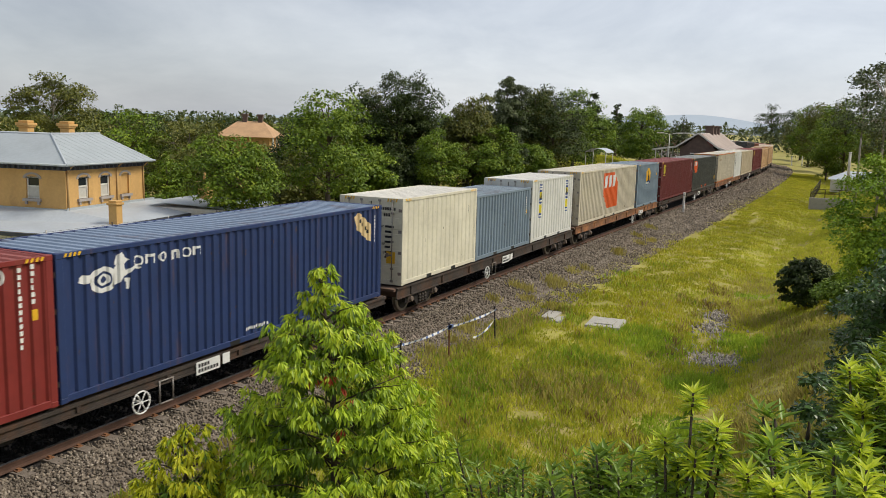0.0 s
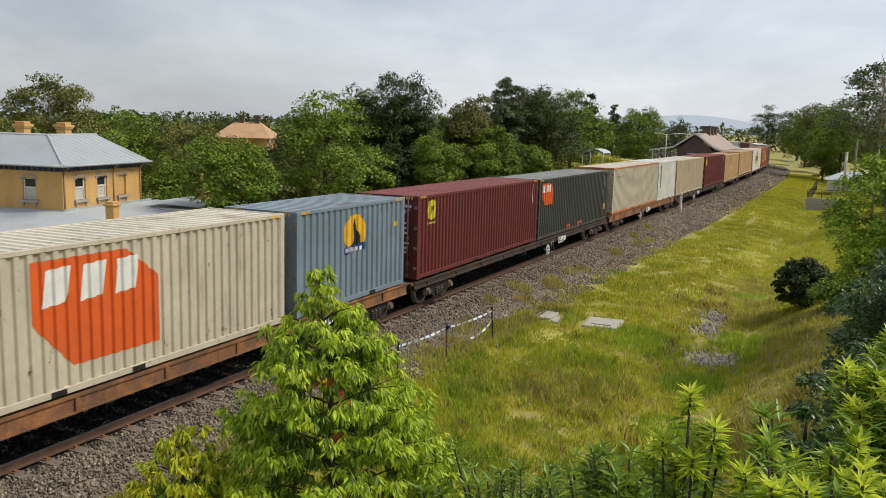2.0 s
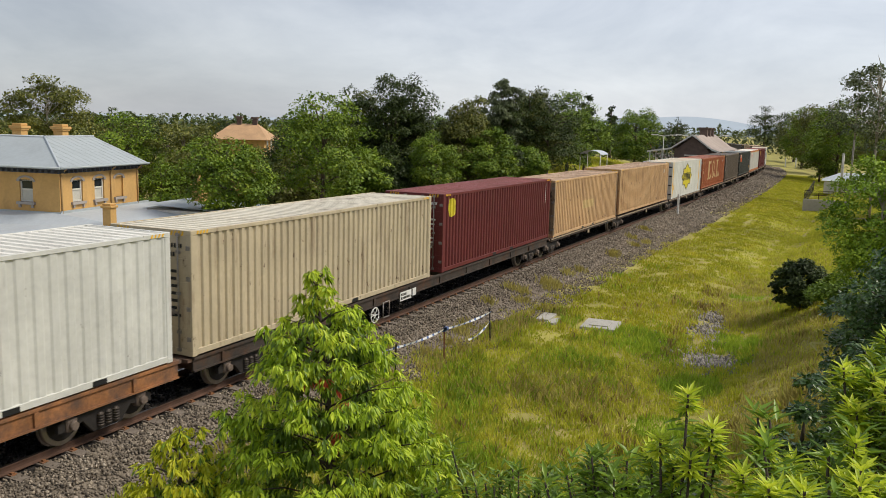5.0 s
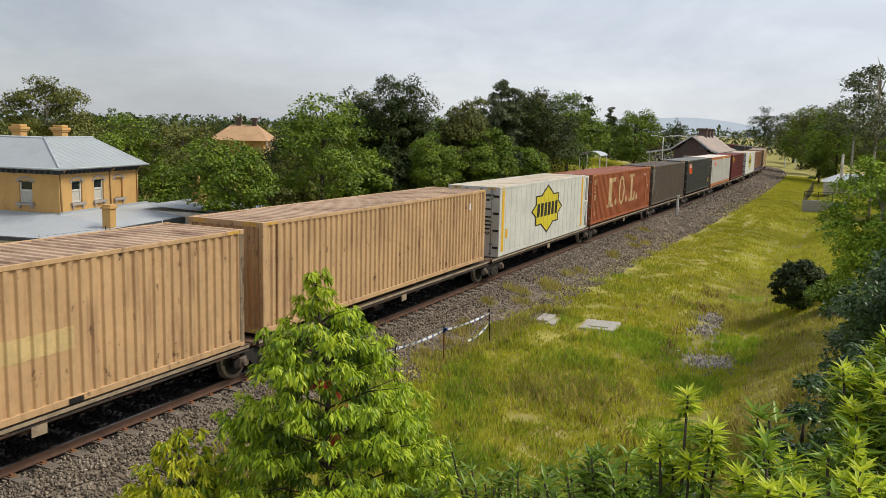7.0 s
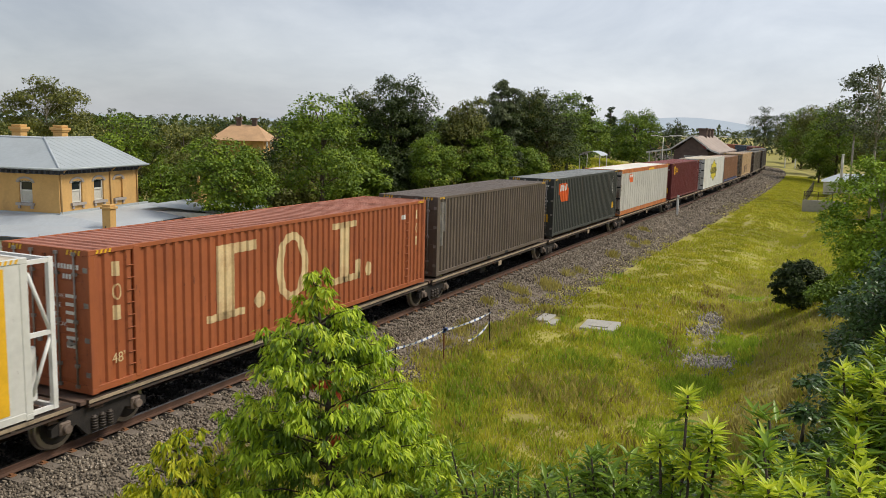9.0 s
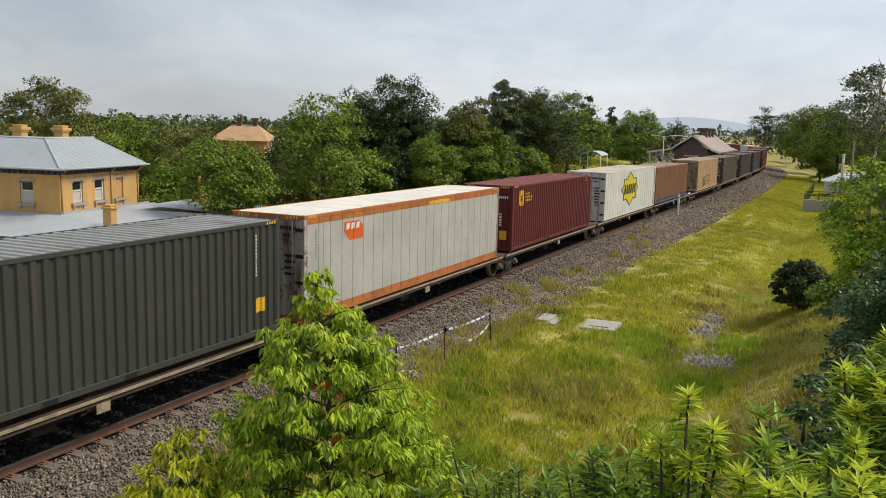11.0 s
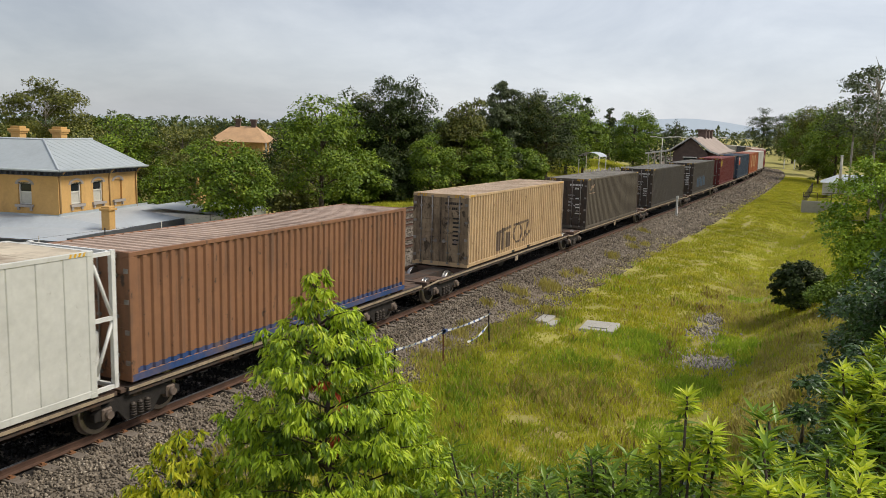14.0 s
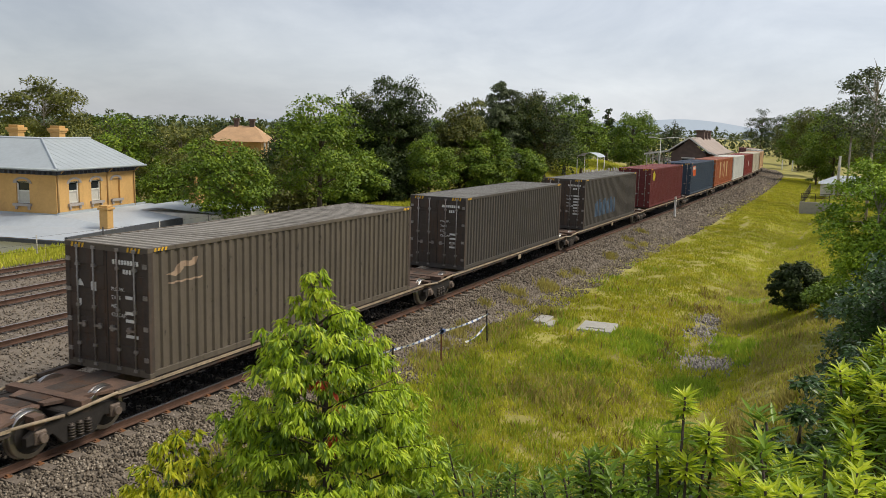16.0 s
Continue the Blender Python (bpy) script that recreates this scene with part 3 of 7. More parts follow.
        if k in (0, 2, 4):
            decal(ob, pr, L, ring(a + 0.13, 2.50 + k * 0.0, 0.13, 0.11, 0.055, 16), M_WHITE, "emblem_bar")
        else:
            decal(ob, pr, L, [rect(a, 2.40, a + 0.07, 2.60), rect(a + 0.07, 2.54, a + 0.24, 2.60), rect(a + 0.19, 2.40, a + 0.25, 2.54)], M_WHITE, "emblem_bar")
    decal(ob, pr, L, [[(10.45, 2.66), (10.75, 2.76), (11.5, 2.30), (11.45, 1.82), (11.2, 1.9), (10.6, 2.3)]], M_CREAMP, "badge", "weathered cream badge")
    decal(ob, pr, L, [rect(10.75 + k * 0.15, 2.45 - k * 0.12, 10.85 + k * 0.15, 2.56 - k * 0.12) for k in range(4)], M_BLACK, "badge_bar", "", 0.01)
    codes(ob, pr, L, 11.62, 2.6, 8, seed=5, size=0.07)
    decal(ob, pr, L, [rect(5.45 + k * 0.075, 0.28, 5.5 + k * 0.075, 0.36) for k in range(12)], M_WHITE, "painted_code", "row of small white marks")
    # 3-5 three twenty-foot units
    L = 6.06
    ob, pr = put(container("cream steel container with shallow ribs, half-length", L, 2.9, cream, cream_r, ribs=0.36, sign=True, marks=M_BLACK, depth=0.026), 24.2, L, 0.14)
    decal(ob, pr, L, [rect(5.3, 2.0, 5.36, 2.3), rect(3.1, 1.6, 3.2, 1.68), rect(1.7, 1.3, 1.76, 1.4)], M_BLACK, "painted_code")
    ob, pr = put(container("slate grey ribbed steel container, half-length", L, 2.59, slate, slate_r, ribs=0.30), 30.3, L, 0.14)
    codes(ob, pr, L, 5.55, 2.2, 8, seed=8, size=0.07); decal(ob, pr, L, [rect(5.6, 1.45, 5.75, 1.6)], M_YELLOW, "warning_sign")
    ob, pr = put(container("off-white ribbed container with blue and yellow strips", L, 2.9, white, white_r, ribs=0.36, depth=0.03), 36.6, L, 0.14)
    for a in (1.05, 4.95):
        decal(ob, pr, L, [rect(a, 1.75, a + 0.33, 2.66), rect(a, 1.08, a + 0.33, 1.28)], M_NAVYP, "label_strip", "blue and yellow upright label strip")
        decal(ob, pr, L, [rect(a, 1.3, a + 0.33, 1.7)], M_LIME, "label_strip")
        decal(ob, pr, L, [oval(a + 0.165, 2.14, 0.14, 0.17)], M_LIME, "label_disc", "", 0.01)
        decal(ob, pr, L, [rect(a + 0.05, z, a + 0.28, z + 0.07) for z in (2.52, 2.40, 1.84, 1.14)], M_WHITE, "label_bar", "", 0.012)
        decal(ob, pr, L, [[(a + 0.1, 1.98), (a + 0.24, 1.98), (a + 0.2, 2.2), (a + 0.15, 2.26)]], M_BLACK, "label_figure", "", 0.014)
    codes(ob, pr, L, 5.55, 2.68, 10, M_ROD, 9, 0.06)
    # 6 cream with a large orange plate
    L = 12.19
    ob, pr = put(container("cream ribbed container with large orange emblem", L, 2.9, ecru, ecru_r, marks=M_BLACK), 43.95, L, 0.22)
    orange_plate(ob, pr, L, 4.58, 2.64, 3.18, 2.1)
    # 7 slate twenty-foot with yellow disc
    L = 6.06
    ob, pr = put(container("slate blue container with yellow disc emblem", L, 2.9, slate, slate_r, ribs=0.30), 56.7, L, 0.2)
    decal(ob, pr, L, [oval(3.0, 2.05, 0.6, 0.55, 28)], M_YELLOW, "emblem", "yellow disc with a dark figure")
    decal(ob, pr, L, [[(2.75, 1.5), (3.45, 1.5), (3.3, 1.9), (3.12, 2.1), (3.05, 2.4), (2.92, 2.5), (2.85, 2.3), (2.9, 1.9)]], M_BLACK, "emblem_figure", "", 0.01)
    decal(ob, pr, L, [[(2.4, 1.42), (2.95, 1.5), (3.6, 1.5), (3.6, 1.72), (2.95, 1.68), (2.4, 1.64)]], M_NAVYP, "emblem_band", "", 0.014)
    decal(ob, pr, L, [rect(2.5 + 0.14 * k, 1.5, 2.58 + 0.14 * k, 1.62) for k in range(7)], M_WHITE, "emblem_bar", "", 0.018)
    codes(ob, pr, L, 5.2, 2.6, 9, M_ROD, 3, 0.07)
    decal(ob, pr, L, [rect(5.45, 2.0, 5.6, 2.16)], M_YELLOW, "warning_sign")
    # 8 maroon
    L = 12.19
    ob, pr = put(container("maroon ribbed container with yellow round emblem", L, 2.9, maroon, maroon_r, marks=M_WHITE, seed=4), 63.75, L, 0.16)
    decal(ob, pr, L, [oval(1.1, 2.36, 0.36, 0.36, 24)], M_LIME, "emblem", "yellow disc")
    decal(ob, pr, L, [rect(0.95 + k * 0.1, 2.2 + k * 0.05, 1.0 + k * 0.1, 2.5, 0.06) for k in range(3)] , maroon, "emblem_bar", "", 0.01)
    decal(ob, pr, L, [rect(0.75 + k * 0.09, 1.86, 0.82 + k * 0.09, 1.93) for k in range(8)], M_LIME, "emblem_bar")
    codes(ob, pr, L, 11.5, 2.7, 9, seed=6, size=0.07)
    # 9 charcoal with orange emblem
    L = 12.0
    ob, pr = put(container("charcoal ribbed container with orange emblem", L, 2.9, char, char_r, seed=5), 76.2, L, 0.12)
    orange_plate(ob, pr, L, 0.45, 2.68, 1.62, 1.05, 0.22)
    decal(ob, pr, L, [rect(4.4, 0.08, 5.05, 0.36), rect(6.42, 0.08, 7.1, 0.36)], M_ORANGE, "pocket_frame", "orange frame round a fork-lift pocket", 0.016)
    # black decals paint the shade inside the framed pockets
    decal(ob, pr, L, [rect(4.6, 0.08, 4.86, 0.24), rect(6.62, 0.08, 6.9, 0.24)], M_BLACK, "pocket_mouth", "", 0.02)
    decal(ob, pr, L, [rect(11.3, 0.62, 11.66, 0.98)], M_YELLOW, "warning_sign", "yellow warning sign")
    codes(ob, pr, L, 11.3, 2.6, 12, seed=7, size=0.06)
    # 10 ecru with rusty orange rails
    L = 12.19
    ob, pr = put(container("weathered cream container with rusty orange rails", L, 2.9, ecru, ecru_r, orail, posts=ecru, marks=M_BLACK, seed=6), 89.6, L, 0.2)
    decal(ob, pr, L, [rect(0.75 + 0.22 * k, 2.24, 0.9 + 0.22 * k, 2.36) for k in range(8)], mat("faded_mark", (0.36, 0.27, 0.18), 0.8), "faded_code", "row of faded brown marks")
    # 11 white twenty-foot
    L = 6.06
    ob, pr = put(container("white steel container with black upright lettering strip", L, 2.9, white, white_r, ribs=0.36, depth=0.03), 102.1, L, 0.2)
    decal(ob, pr, L, [rect(0.8, 0.95 + 0.29 * k, 1.15, 1.17 + 0.29 * k) for k in range(6)], M_BLACK, "label_bar", "column of black bars")
    # 12 sand, 13 maroon
    L = 12.19
    put(container("sand-coloured ribbed steel container, weathered", L, 2.9, sand, ecru_r, marks=M_BLACK, seed=7), 108.8, L, 0.15)
    ob, pr = put(container("maroon ribbed container with yellow round emblem", L, 2.9, maroon, maroon_r, marks=M_WHITE, seed=8), 122.0, L, 0.15)
    decal(ob, pr, L, [oval(0.8, 2.36, 0.36, 0.36, 24)], M_LIME, "emblem", "yellow disc")
    codes(ob, pr, L, 11.5, 2.7, 9, seed=16, size=0.07)
    # 14-15 tan pair
    ob, pr = put(container("tan ribbed steel container with rust stains", L, 2.9, tan, tan_r, posts=shaded_tan, seed=9), 134.95, L, 0.03)
    decal(ob, pr, L, [rect(5.0, 1.1, 7.1, 1.55)], mat("patch_tan", (0.62, 0.46, 0.22), 0.7, 0, 2, 0.15), "repaint_patch", "paler repainted patch")
    L = 14.6
    ob, pr = put(container("long tan ribbed steel container with rust stains", L, 2.9, tan, tan_r, door=False, seed=10), 147.9, L, 0.12)
    for y in (0.62, 13.6):
        bm = bmesh.new()
        box(bm, 1.17, y - L / 2, 0.1, 1.226, y + 0.14 - L / 2, 2.86)
        part("inner_post", bevelled(bm, 0.006), tan, ob)
    decal(ob, pr, L, [rect(13.0, 2.2, 13.25, 2.45)], M_WHITE, "sticker")
    # 16 white refrigerated with yellow star
    L = 12.75
    ob, pr = put(container("white refrigerated container with yellow star emblem", L, 3.0, white, sand_r, flat=True, reefer=True, marks=M_BLACK, seed=11, name="refrigerated_container"), 164.1, L, 0.03)
    star(ob, pr, L, 6.3, 1.62, 2.35, 1.2)
    decal(ob, pr, L, [rect(0.28, 0.2, 0.55, 2.85), rect(L - 0.75, 0.2, L - 0.48, 2.85)], M_YELLOW, "stripe", "yellow upright stripe")
    decal(ob, pr, L, [rect(0.75, 0.75, 1.0, 1.15)], M_YELLOW, "warning_sign", "", 0.01)
    end_frame(ob, L, 3.0)
    # 17 terracotta with big cream shapes
    L = 14.63
    ob, pr = put(container("terracotta ribbed container with large cream shapes", L, 2.9, terra, terra_r, marks=M_WHITE, seed=12), 178.2, L, 0.08)
    big = [rect(3.75, 0.75, 4.35, 2.55), rect(3.4, 0.75, 4.8, 0.93), rect(4.35, 2.3, 5.2, 2.55), oval(5.35, 1.0, 0.2, 0.22)]
    big += ring(6.75, 1.66, 0.72, 0.92, 0.3) + [oval(7.95, 1.02, 0.2, 0.22), rect(9.1, 0.8, 9.65, 2.6), rect(8.75, 2.42, 10.0, 2.6), rect(8.75, 0.8, 10.25, 1.0), rect(9.95, 0.8, 10.25, 1.4), oval(10.75, 1.02, 0.2, 0.22)]
    decal(ob, pr, L, big, M_CREAMP, "large_shape", "large faded cream painted shapes")
    for a in (0.62, 13.9):
        decal(ob, pr, L, [rect(a, 2.3, a + 0.16, 2.6), *ring(a + 0.1, 1.98, 0.1, 0.17, 0.04, 16), rect(a, 1.4, a + 0.16, 1.7)], M_CREAMP, "small_shape")
    text_mesh("painted_length", "48'", 0.3, M_CREAMP, ob, Matrix.Translation((1.214, 0.52 - L / 2, 0.52)) @ Euler((radians(90), 0, radians(90))).to_matrix().to_4x4())
    for y in (1.15, L - 1.3):
        bm = bmesh.new()
        box(bm, 1.17, y - L / 2, 0.1, 1.228, y + 0.16 - L / 2, 2.86)
        part("inner_post", bevelled(bm, 0.006), terra, ob)
        for k in range(9):
            bm = bmesh.new()
            cyl(bm, (1.222, y - 0.2 - L / 2, 0.4 + 0.26 * k), (1.222, y - L / 2, 0.4 + 0.26 * k), 0.012, seg=6)
            part("ladder_rung", bm, terra, ob)
    decal(ob, pr, L, [rect(12.9, 2.35, 13.2, 2.5)], M_WHITE, "sticker")
    # 18 umber, 19 charcoal, 20 cream refrigerated, 21 maroon
    L = 12.0
    ob, pr = put(container("dirty umber ribbed container with streaked sides", L, 2.9, umber, umber_r, seed=13), 193.8, L, 0.1)
    decal(ob, pr, L, [rect(0.35, 1.1, 0.5, 2.7), rect(0.62, 1.6, 0.7, 2.7)], M_ROD, "pale_streak")
    L = 12.3
    ob, pr = put(container("charcoal ribbed container with orange emblem", L, 2.9, char, char_r, seed=14, sign=True, marks=M_WHITE), 207.1, L, 0.15)
    orange_plate(ob, pr, L, 0.9, 2.62, 1.5, 0.95, 0.22)
    decal(ob, pr, L, [rect(11.3, 0.62, 11.66, 0.98)], M_YELLOW, "warning_sign", "yellow warning sign")
    codes(ob, pr, L, 11.3, 2.6, 12, seed=17, size=0.06)
    L = 14.2
    ob, pr = put(container("white refrigerated container with orange rails and emblem", L, 2.98, pale_grey, cream_r, orail, flat=True, reefer=True, marks=M_BLACK, seed=15, posts=rusty_white, name="refrigerated_container"), 220.5, L, 0.06)
    orange_plate(ob, pr, L, 2.05, 2.62, 1.05, 0.55, 0.2)
    decal(ob, pr, L, [rect(0.16, 2.72, L - 0.16, 2.9)], orail, "painted_band", "orange painted band below the roof")
    decal(ob, pr, L, [rect(0.16, 0.13, L - 0.16, 0.3)], orail, "painted_band", "orange painted band along the foot")
    decal(ob, pr, L, [rect(7.6, 2.73, 9.3, 2.86)], M_YELLOW, "worn_patch", "worn yellow stretch of the band", 0.01)
    for y in (0.95, L - 1.1):
        bm = bmesh.new()
        box(bm, 1.19, y - L / 2, 0.3, 1.216, y + 0.12 - L / 2, 2.72)
        part("inner_post", bevelled(bm, 0.006), pale_grey, ob)
    codes(ob, pr, L, 0.55, 2.6, 10, M_ROD, 21, 0.06)
    L = 12.19
    ob, pr = put(container("maroon ribbed container with yellow round emblem", L, 2.9, maroon, maroon_r, door=False, seed=16), 236.4, L, 0.1)
    for k in range(9):
        bm = bmesh.new()
        box(bm, 0.12 + k * 0.1, -L / 2 - 0.002, 2.32, 0.18 + k * 0.1, -L / 2 + 0.002, 2.44)
        part("painted_mark", bm, M_WHITE, ob)
    for k in range(5):
        for x0, w in ((-0.1, 0.3), (0.32, 0.18), (0.58, 0.12)):
            bm = bmesh.new()
            box(bm, x0, -L / 2 - 0.002, 1.58 - k * 0.12, x0 + w, -L / 2 + 0.002, 1.66 - k * 0.12)
            part("painted_mark", bm, M_WHITE, ob)
    for x0 in (-0.66, 0.08):
        bm = bmesh.new()
        for x in (x0, x0 + 0.36):
            box(bm, x, -L / 2 - 0.03, 0.42, x + 0.04, -L / 2 - 0.005, 1.0)
        for z in (0.42, 0.7, 0.96):
            box(bm, x0 + 0.04, -L / 2 - 0.03, z, x0 + 0.36, -L / 2 - 0.005, z + 0.04)
        part("socket_frame", bm, M_ROD, ob, "steel frame of a lashing socket")
    bm = bmesh.new()
    box(bm, 0.62, -L / 2 - 0.008, 0.5, 0.95, -L / 2 - 0.002, 0.9)
    part("warning_sign", bm, M_YELLOW, ob, "yellow warning sign")
    decal(ob, pr, L, [oval(1.12, 2.3, 0.37, 0.37, 28)], M_YELLOW, "emblem", "yellow disc with a dark slot")
    decal(ob, pr, L, [rect(1.0, 2.12, 1.07, 2.42, 0.0), rect(1.12, 2.12, 1.17, 2.3, 0.12), rect(1.12, 2.32, 1.17, 2.44, 0.14)], maroon, "emblem_bar", "", 0.01)
    decal(ob, pr, L, [rect(1.72 + k * 0.1, z, 1.79 + k * 0.1, z + 0.09) for z, n in ((2.42, 4), (2.27, 9), (2.12, 7)) for k in range(n)], M_YELLOW, "emblem_bar")
    codes(ob, pr, L, 11.55, 2.75, 12, seed=18, size=0.06)
    decal(ob, pr, L, ring(11.2, 2.72, 0.1, 0.1, 0.03), M_WHITE, "emblem")
    # 22 white refrigerated
    L = 12.95
    ob, pr = put(container("white refrigerated container with yellow star emblem", L, 2.95, white, sand_r, flat=True, reefer=True, marks=M_BLACK, seed=19, name="refrigerated_container"), 251.7, L, 0.05)
    star(ob, pr, L, 6.05, 1.66, 2.3, 1.15)
    decal(ob, pr, L, [rect(0.5, 0.7 + 0.12 * k, 0.62, 0.78 + 0.12 * k) for k in range(4)], M_YELLOW, "sticker")
    end_frame(ob, L, 2.95)
    # 23 chestnut with blue rail, 24 tan with graffiti
    L = 12.15
    ob, pr = put(container("rust brown ribbed container with blue bottom rail", L, 2.75, chest, chest_r, posts=chest, seed=20), 265.55, L, 0.1)
    decal(ob, pr, L, [rect(0.18, 0.16, L - 0.18, 0.27)], brail, "painted_band", "blue painted band along the foot", 0.004)
    bm = bmesh.new()
    box(bm, 1.2165, -L / 2 + 0.02, 0.01, 1.224, L / 2 - 0.02, 0.155)
    part("rail_cover", bm, brail, ob, "blue bottom rail")
    L = 12.1
    ob, pr = put(container("tan ribbed container with dark spray-paint scrawl", L, 2.88, biscuit, biscuit_r, posts=shaded_tan, marks=M_BLACK, seed=21), 282.95, L, 0.06)
    scrawl = mat("spray_paint", (0.17, 0.12, 0.085), 0.7, 0, 2, 0.3)
    decal(ob, pr, L, [rect(3.0, 0.3, 3.5, 1.1), rect(3.6, 0.3, 4.0, 1.25), rect(4.1, 0.35, 4.65, 1.0), [(3.0, 1.0), (4.7, 1.15), (4.7, 1.28), (3.0, 1.12)], *ring(5.6, 0.85, 0.55, 0.45, 0.12),
                     [(5.0, 1.2), (6.9, 1.25), (6.9, 1.35), (5.0, 1.3)], [(6.2, 0.4), (6.4, 0.4), (7.1, 1.3), (6.95, 1.35)], [(6.6, 0.5), (7.3, 0.75), (7.3, 0.88), (6.6, 0.62)]], scrawl, "spray_scrawl", "dark spray-paint scrawl")
    # 25-27 sooty brown run
    L = 12.1
    ob, pr = put(container("dirty dark brown ribbed container, closed doors", L, 2.84, soot, soot_r, posts=shaded_brown, marks=M_WHITE, seed=22), 299.4, L, 0.0)
    decal(ob, pr, L, [[(0.6, 2.2), (0.85, 2.28), (1.0, 2.45), (1.3, 2.42), (1.55, 2.5), (1.5, 2.3), (1.1, 2.3), (0.9, 2.12)], rect(0.65, 1.98, 1.75, 2.02)], mat("pale_scrape", (0.38, 0.27, 0.19), 0.8), "scraped_mark", "pale scraped marks")
    y = -L / 2
    bm = bmesh.new()
    vs = [bm.verts.new(c) for c in ((-0.78, y + 0.003, 2.02), (-0.66, y + 0.003, 1.86), (-0.9, y + 0.003, 1.86))]
    bm.faces.new((vs[1], vs[0], vs[2]))
    box(bm, -0.45, y + 0.003, 1.78, -0.3, y + 0.009, 1.98)
    box(bm, -0.82, y + 0.003, 1.42, -0.76, y + 0.009, 1.56)
    part("door_sticker", bm, M_WHITE, ob, "white stickers on the door")
    put(container("dirty dark brown ribbed container, closed doors", L, 2.84, soot2, soot2_r, posts=shaded_brown, marks=M_WHITE, seed=23), 316.1, L, 0.0)
    ob, pr = put(container("dark brown ribbed container with faded blue patch", L, 2.84, soot2, soot2_r, posts=shaded_brown, marks=M_WHITE, seed=24), 332.6, L, 0.0)
    decal(ob, pr, L, [rect(2.2 + 0.42 * k, 0.55, 2.5 + 0.42 * k, 1.35 + 0.1 * (k % 3)) for k in range(11)], mat("faded_blue", (0.06, 0.10, 0.16), 0.7), "faded_patch", "faded blue patch")
    # the rest, further up the line
    rest = [("maroon ribbed steel container far up the line", 349.2, 12.19, maroon, maroon_r, "disc"), ("dark blue ribbed container with orange emblem", 365.6, 13.4, steel_blue, steel_blue_r, "plate"),
            ("terracotta ribbed container with cream shapes", 380.2, 14.6, terra, terra_r, "bars"), ("white ribbed steel container", 395.8, 12.2, white, white_r, ""),
            ("red ribbed steel container with white emblem", 409.0, 12.19, red, red_r, "disc"), ("cream ribbed steel container", 422.2, 12.19, ecru, ecru_r, ""),
            ("tan ribbed steel container", 436.0, 12.19, tan, tan_r, ""), ("charcoal ribbed steel container", 450.0, 12.19, char, char_r, ""),
            ("cream ribbed steel container", 464.0, 12.19, ecru, ecru_r, ""), ("maroon ribbed steel container", 478.0, 12.19, maroon, maroon_r, "")]
    for label, a, L, p, r, extra in rest:
        ob, pr = put(container(label, L, 2.86, p, r, seed=int(a)), a, L, 0.05)
        if extra == "disc":
            decal(ob, pr, L, [oval(1.2 if p == maroon else 6.0, 2.3 if p == maroon else 1.6, 0.36, 0.36)], M_LIME if p == maroon else M_WHITE, "emblem", "round painted emblem")
        elif extra == "plate":
            orange_plate(ob, pr, L, 0.9, 2.6, 1.5, 0.95, 0.22)
        elif extra == "bars":
            decal(ob, pr, L, [rect(3.7, 0.8, 4.4, 2.5), *ring(6.8, 1.66, 0.72, 0.9, 0.3), rect(9.0, 0.8, 9.7, 2.5)], M_CREAMP, "large_shape", "large cream painted shapes")


def end_frame(ob, L, H):
    """The open steel guard frame of a cooling unit, at the far end."""
    y0, y1 = L / 2, L / 2 + 0.55
    bm = bmesh.new()
    for x in (-1.16, 1.16):
        box(bm, x - 0.05, y1 - 0.1, 0.05, x + 0.05, y1, H - 0.05)
        for z in (0.05, H * 0.5, H - 0.15):
            box(bm, x - 0.04, y0, z, x + 0.04, y1 - 0.1, z + 0.08)
        cyl(bm, (x, y0 + 0.03, 0.4), (x, y1 - 0.06, H * 0.5), 0.035, seg=6)
        cyl(bm, (x, y1 - 0.06, H * 0.5), (x, y0 + 0.03, H - 0.3), 0.035, seg=6)
    for z in (0.05, H - 0.15):
        box(bm, -1.11, y1 - 0.09, z, 1.11, y1 - 0.01, z + 0.08)
    part("guard_frame", bm, M_WHITE, ob, "white steel guard frame of the cooling unit")
    bm = bmesh.new()
    box(bm, -0.95, y0 - 0.02, 0.2, 0.95, y0 + 0.33, H * 0.42)
    part("cooling_unit", bevelled(bm, 0.03), M_WHITE, ob, "white cooling unit housing")


build_containers()


